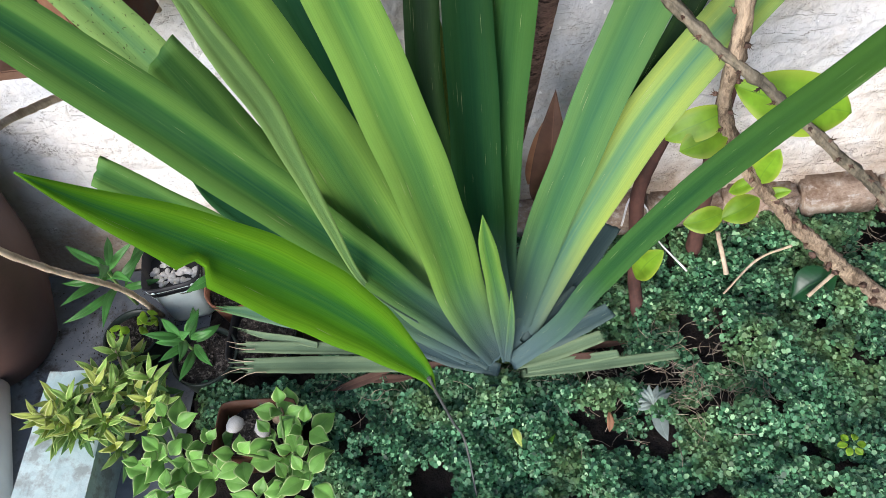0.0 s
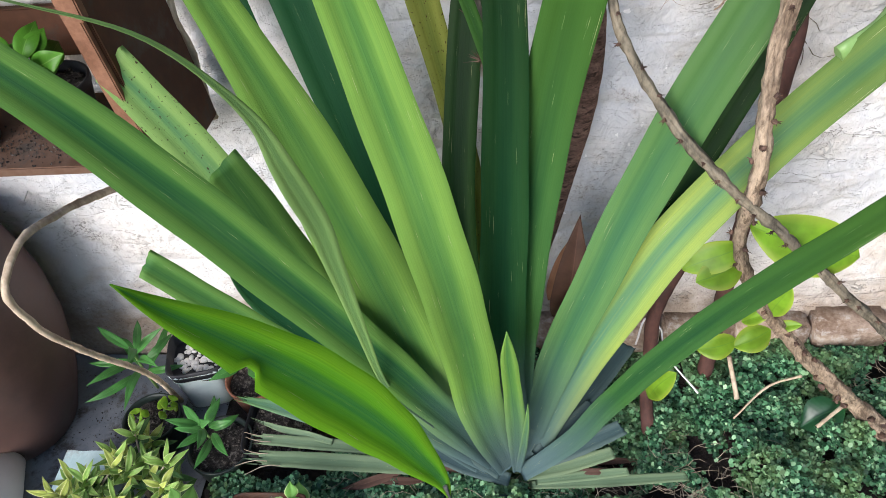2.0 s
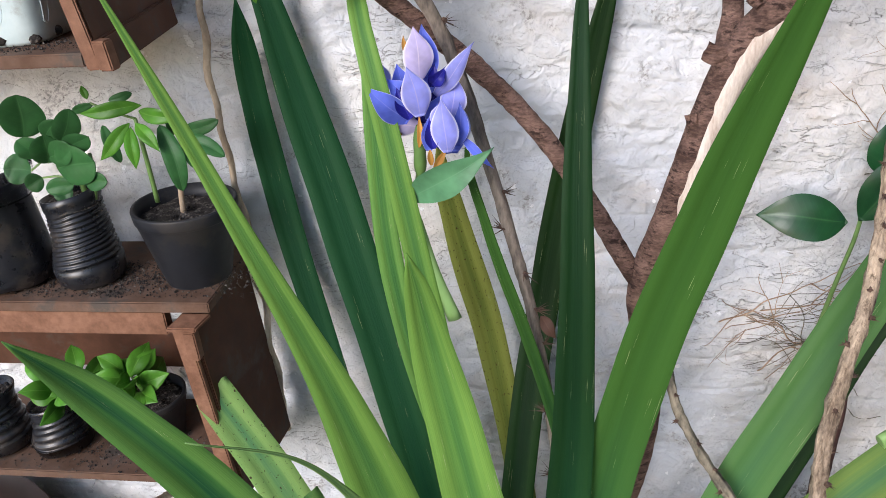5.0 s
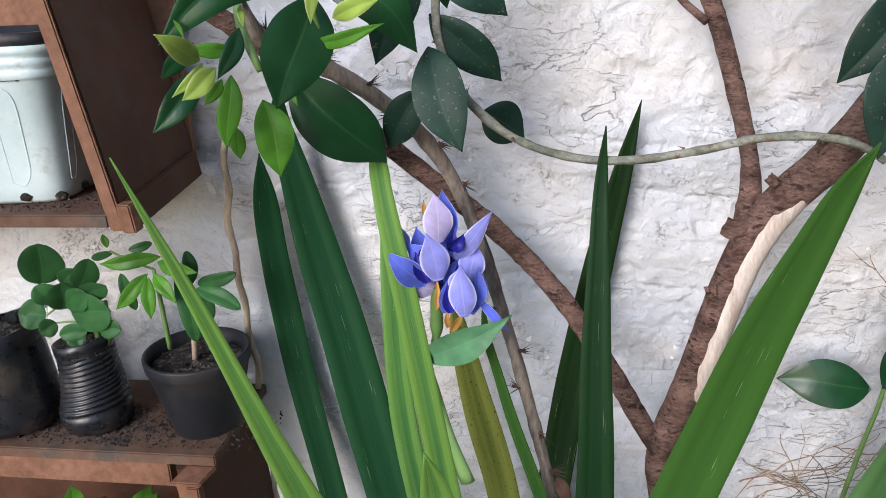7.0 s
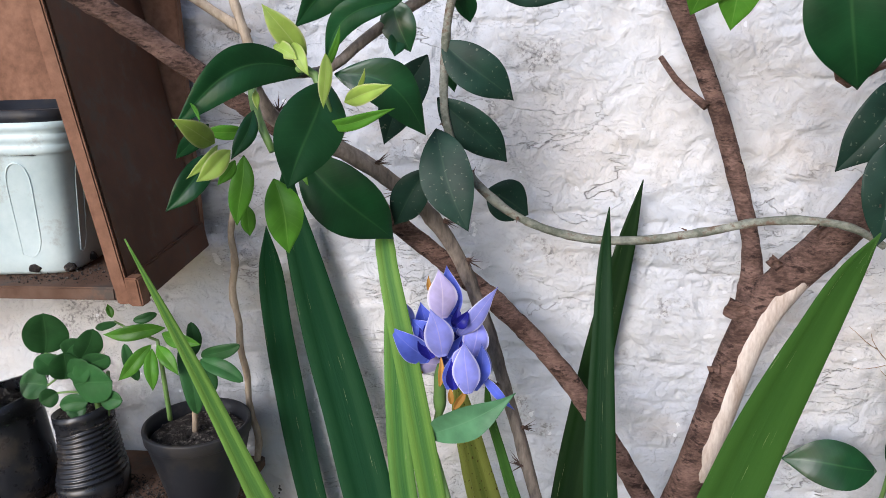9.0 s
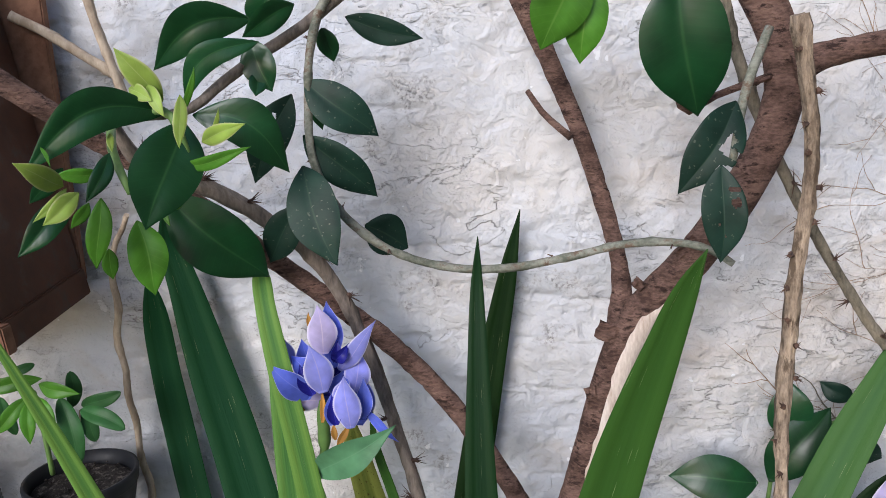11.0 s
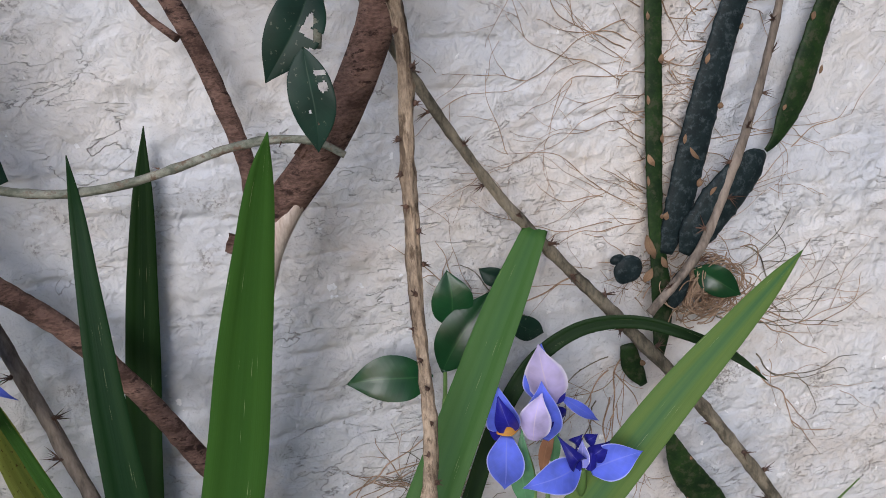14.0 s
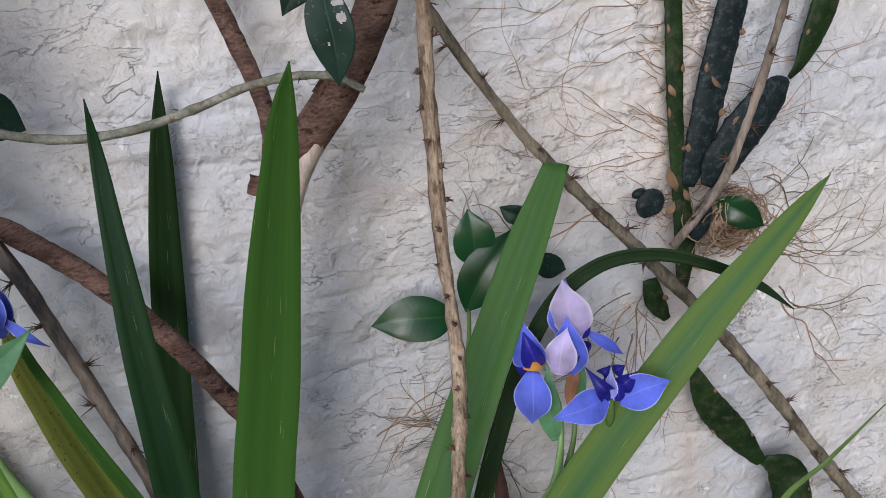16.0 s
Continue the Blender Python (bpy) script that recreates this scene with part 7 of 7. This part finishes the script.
part("liner", moved(lathe([(0.0475, 0.094), (0.0510, 0.119), (0.0480, 0.119), (0.045, 0.096)], 40, square=6.0), Matrix.Translation((-0.470, 0.806, -0.015)) @ Matrix.Rotation(radians(12), 4, "Z")), BLACK_PLASTIC, wp, "black plastic liner")


def gravel(at, r, count, size, z, material=STONE, group="pebbles"):
    me = []
    for k in range(4):
        bm = bmesh.new()
        bmesh.ops.create_icosphere(bm, subdivisions=2, radius=1.0)
        for v in bm.verts:
            v.co = Vector((v.co.x * 1.2, v.co.y * 0.9, v.co.z * 0.65)) * (1 + 0.25 * noise.noise(v.co * 1.3 + Vector((k * 9, 0, 0))))
        smooth(bm)
        m = bpy.data.meshes.new("pebble")
        bm.to_mesh(m)
        bm.free()
        m.materials.append(material)
        me.append(m)
    for _ in range(count):
        q, g = r * math.sqrt(rng.uniform()), rng.uniform(0, 6.28)
        s = size * rng.uniform(0.6, 1.25)
        ob = new("pebble", me[rng.integers(4)])
        ob.matrix_world = pose(at[0] + q * math.cos(g), at[1] + q * math.sin(g), z + s * 0.4, rng.uniform(-30, 30), rng.uniform(-30, 30), rng.uniform(0, 360)) @ Matrix.Diagonal((s, s, s, 1))
        tagged(ob, "small pale pebble in a pot", "pebble", group)


gravel((-0.470, 0.806), 0.040, 60, 0.0058, 0.079)
round_pot((-0.535, 0.700, -0.015), 0.050, 0.042, 0.070, GREEN_BOTTLE, "dark green plastic pot of soil")
round_pot((-0.365, 0.775, -0.015), 0.050, 0.038, 0.085, TERRA, "terracotta pot in the shade")
round_pot((-0.395, 0.645, -0.015), 0.055, 0.045, 0.075, GREEN_BOTTLE, "dark green pot with a seedling")
square_pot((-0.300, 0.680, -0.015), 0.055, 0.080, BLACK_PLASTIC, "black square nursery pot of soil")
sprig("seedling", "dark green seedling with long narrow leaves", (-0.575, 0.80, 0.0), 0.15, 13, "sprout", 0.120, 0.014, (0.01, -0.02))
sprig("seedling", "small clover-like seedling in the green pot", (-0.515, 0.705, 0.05), 0.03, 6, "lime", 0.026, 0.018, (0.02, 0.01), True)
sprig("seedling", "small clover-like seedling in the green pot", (-0.550, 0.690, 0.05), 0.025, 5, "lime", 0.024, 0.016, (0.0, 0.0), True)
sprig("seedling", "dark seedling with upright narrow leaves", (-0.40, 0.655, 0.05), 0.105, 12, "sprout", 0.075, 0.014, (0.0, -0.02))
sprig("seedling", "dark seedling with upright narrow leaves", (-0.365, 0.775, 0.06), 0.12, 7, "sprout", 0.08, 0.02, (0.01, -0.02))
block = thing("concrete_block", "pale blue painted concrete block edging the bed", "block", (-0.59, 0.44, 0))
bm = bmesh.new()
bmesh.ops.create_cube(bm, size=1.0, matrix=Matrix.Translation((-0.590, 0.440, 0.020)) @ Euler((0, 0, radians(2))).to_matrix().to_4x4() @ Matrix.Diagonal((0.118, 0.38, 0.09, 1)))
bmesh.ops.subdivide_edges(bm, edges=bm.edges[:], cuts=7, use_grid_fill=True)
for v in bm.verts:
    v.co += Vector((1, 1, 1)) * 0.004 * noise.noise(v.co * 30)
part("body", bm, CONCRETE, block)
pipe = thing("pipe", "short white plastic drain pipe on the paving", "pipe", (-0.75, 0.52, 0))
bm = lathe([(0.050, 0), (0.050, 0.30), (0.046, 0.30), (0.046, 0.01)], 36)
part("body", moved(bm, Matrix.Translation((-0.80, 0.62, 0.035)) @ Euler((radians(96), 0, radians(18))).to_matrix().to_4x4()), PVC, pipe)

rect = thing("rectangular_pot", "brown-rimmed rectangular pot with stones in soil", "pot", (-0.275, 0.49, 0))
bm = lathe([(0.062, 0), (0.070, 0.06), (0.074, 0.078), (0.0745, 0.084), (0.0715, 0.084), (0.069, 0.066), (0.060, 0.02)], 44, square=8.0)
moved(bm, Matrix.Translation((-0.285, 0.506, -0.01)) @ Matrix.Diagonal((0.82, 0.62, 1.0, 1)))
part("body", bm, BROWN_PAINT, rect)
soil_disc(rect, (-0.285, 0.506, 0.058), 0.040, square=8.0)
for x, y, s, mat in ((-0.318, 0.516, 0.013, STONE), (-0.273, 0.528, 0.011, STONE_TAN), (-0.253, 0.526, 0.012, STONE_TAN), (-0.275, 0.508, 0.012, STONE), (-0.243, 0.513, 0.010, STONE_TAN)):
    gravel((x, y), 0.001, 1, s, 0.060, mat, "stones in the pot")


def jade(at, count, spread, group):
    """A bushy succulent: leaning stems with crossed pairs of fleshy pale-edged leaves."""
    plant = thing("succulent", "bushy succulent with pale-edged fleshy leaves", "succulent", at, group)
    for s in range(count):
        g, q = s * 2.4 + rng.uniform(-0.3, 0.3), spread * math.sqrt((s + 0.5) / count)
        top = np.array([at[0] + q * math.cos(g), at[1] + q * math.sin(g), at[2] + rng.uniform(0.050, 0.095)])
        tube(plant, "stem", GREEN_STEM, [(*at, 0.0032), (*((np.array(at) + top) / 2 + (0, 0, 0.012)), 0.0026), (*top, 0.0018)], sides=7)
        for i in range(6):
            f = (i // 2) / 2
            a = g + (i % 2) * math.pi + (i // 2) * 1.57 + rng.uniform(-0.3, 0.3)
            d = unit(np.array([math.cos(a), math.sin(a), 0.05 + 0.8 * f * f]))
            p = top + (0, 0, -0.042 + 0.020 * (i // 2))
            n = rng.uniform(0.044, 0.060) * (1 - 0.36 * f)
            leaf_oval(plant, "succulent", p + d * 0.006, p + d * n, n * rng.uniform(0.50, 0.62), 0.08)
    return plant


jade((-0.232, 0.455, 0.030), 8, 0.075, "succulents")
jade((-0.390, 0.450, 0.01), 8, 0.075, "succulents")


def tufts(at, count, spread, tall):
    plant = thing("variegated_shrub", "low shrub with cream-edged yellow-green leaves", "shrub", at)
    for s in range(count):
        g, q = rng.uniform(0, 6.28), math.sqrt(rng.uniform())
        top = np.array([at[0] + spread[0] * q * math.cos(g), at[1] + spread[1] * q * math.sin(g), at[2] + tall * rng.uniform(0.6, 1.1)])
        tube(plant, "stem", TWIG, [(at[0] + 0.3 * (top[0] - at[0]), at[1] + 0.3 * (top[1] - at[1]), at[2], 0.002), (*((np.array(at) + top) / 2 + (0, 0, 0.01)), 0.002), (*top, 0.0014)], sides=6)
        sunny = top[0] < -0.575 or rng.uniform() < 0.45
        for i in range(14):
            a = i * 2.4 + g + rng.uniform(-0.25, 0.25)
            d = unit(np.array([math.cos(a), math.sin(a), -0.25 + 0.10 * i + rng.uniform(-0.15, 0.15)]))
            p = top + (0, 0, -0.036 + 0.0030 * i)
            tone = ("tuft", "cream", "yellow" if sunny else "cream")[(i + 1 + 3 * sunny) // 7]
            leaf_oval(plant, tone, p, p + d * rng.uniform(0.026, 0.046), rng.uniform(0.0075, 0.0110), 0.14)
    return plant


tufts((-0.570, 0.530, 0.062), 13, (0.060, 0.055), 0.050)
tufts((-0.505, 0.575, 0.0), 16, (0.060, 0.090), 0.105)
rosette = thing("woolly_rosette", "silvery woolly rosette dying back on bare soil", "plant", (0.31, 0.53, 0.01))
for i in range(9):
    a = 0.5 + i * 0.36
    leaf_oval(rosette, "woolly", (0.31, 0.53, 0.015), (0.31 + 0.034 * math.cos(a), 0.53 + 0.030 * math.sin(a), 0.028), 0.010, 0.2)
leaf_oval(rosette, "woolly", (0.31, 0.53, 0.015), (0.325, 0.475, 0.012), 0.022, 0.1)


# ---- ground cover and litter ----
def ground_cover():
    """A mat of tiny round leaves in whorls, thin or missing where the soil shows."""
    r = np.random.default_rng(33)
    n = 46000
    cx, cy = r.uniform(-0.40, 1.02, n), r.uniform(0.30, 0.885, n)
    keep = np.ones(n, bool)
    thin = lattice(cx * 13, cy * 13, 131) + 0.5 * lattice(cx * 31, cy * 31, 132)
    for bx, by, br in ((0.315, 0.53, 0.055), (0.23, 0.535, 0.05), (-0.12, 0.47, 0.05), (0.40, 0.60, 0.06), (-0.05, 0.43, 0.035), (0.27, 0.60, 0.035), (0.43, 0.52, 0.04), (0.70, 0.80, 0.05)):
        keep &= np.hypot(cx - bx, cy - by) > br * (0.75 + 1.1 * thin + 0.8 * r.uniform(-0.5, 0.5, n))
    keep &= ~((cx < -0.20) & (cy > 0.40) & (cy < 0.53)) & ~((cx < -0.22) & (cy > 0.60)) & (thin > -0.72)
    humps = np.clip(0.5 + lattice(cx * 22, cy * 22, 133) + 0.5 * lattice(cx * 50, cy * 50, 134), 0, 2)
    x, y, m = cx[keep], cy[keep], keep.sum()
    h = 0.002 + 0.032 * humps[keep] + r.uniform(-0.013, 0.011, m)
    size, turn = 0.0018 + 0.0023 * r.uniform(0, 1, m) ** 1.3, r.uniform(0, 6.28, m)
    leaves = []
    for k in range(5):
        g = turn + 6.283 * k / 5 + r.uniform(-0.2, 0.2, m)
        lx, ly, lz = x + size * 1.25 * np.cos(g), y + size * 1.25 * np.sin(g), h + r.uniform(-0.0015, 0.0015, m)
        tx, ty = r.uniform(-0.8, 0.8, m), r.uniform(-0.8, 0.8, m)
        corner = []
        for q in range(6):
            dx, dy = size * math.cos(1.0472 * q), size * math.sin(1.0472 * q)
            corner.append(np.stack([lx + dx, ly + dy, lz + tx * dx + ty * dy], -1))
        leaves.append(np.stack(corner, 1))
    verts = np.concatenate(leaves).reshape(-1, 3).tolist()
    faces = np.arange(len(verts)).reshape(-1, 6).tolist()
    me = bpy.data.meshes.new("ground_cover")
    me.from_pydata(verts, [], faces)
    return tagged(part_mesh("ground_cover", me, cover_material(), None), "dense mat of tiny round blue-green leaves", "ground cover", kind="stuff")


ground_cover()


def litter():
    bm = bmesh.new()
    for _ in range(420):
        c = np.array((rng.choice((0.36, 0.22, -0.08, 0.42, 0.68), p=(0.4, 0.25, 0.1, 0.15, 0.1)), 0.0, 0.0))
        x, y = c[0] + rng.normal() * 0.07, (0.58 if c[0] < 0.6 else 0.79) + rng.normal() * 0.05
        g, n = rng.uniform(0, 6.28), rng.uniform(0.015, 0.05)
        z = rng.uniform(0.008, 0.030)
        d = np.array([math.cos(g), math.sin(g), rng.uniform(-0.15, 0.25)])
        p = np.array([x, y, z])
        bend = np.array([-d[1], d[0], 0.3]) * n * rng.uniform(-0.3, 0.3)
        tube_bm([(*p, 0.0005), (*(p + d * n / 2 + bend), 0.0005), (*(p + d * n), 0.0003)], sides=4, rough=0, bm=bm)
    return tagged(part("dry_litter", bm, STRAW, None), "dry straw-coloured stalks among the ground cover", "litter", kind="stuff")


litter()
for p, q, w, tone in (((0.10, 0.50, 0.03), (0.112, 0.47, 0.03), 0.012, "yellow"), ((0.13, 0.44, 0.03), (0.16, 0.48, 0.05), 0.012, "fresh"), ((0.24, 0.49, 0.02), (0.245, 0.52, 0.03), 0.010, "dry"), ((0.05, 0.56, 0.03), (0.11, 0.555, 0.04), 0.018, "dusty")):
    d = thing("fallen_leaf", "small fallen leaf lying on the ground cover", "fallen leaf", p)
    leaf_oval(d, tone, p, q, w, 0.15)
clover = thing("clover_seedling", "bright green clover-like seedling in the mat", "seedling", (0.56, 0.44, 0.03))
for i in range(6):
    a = i * 1.05
    leaf_oval(clover, "lime", (0.56 + 0.006 * math.cos(a), 0.44 + 0.006 * math.sin(a), 0.05), (0.56 + 0.019 * math.cos(a), 0.44 + 0.017 * math.sin(a), 0.046), 0.010, 0.1)
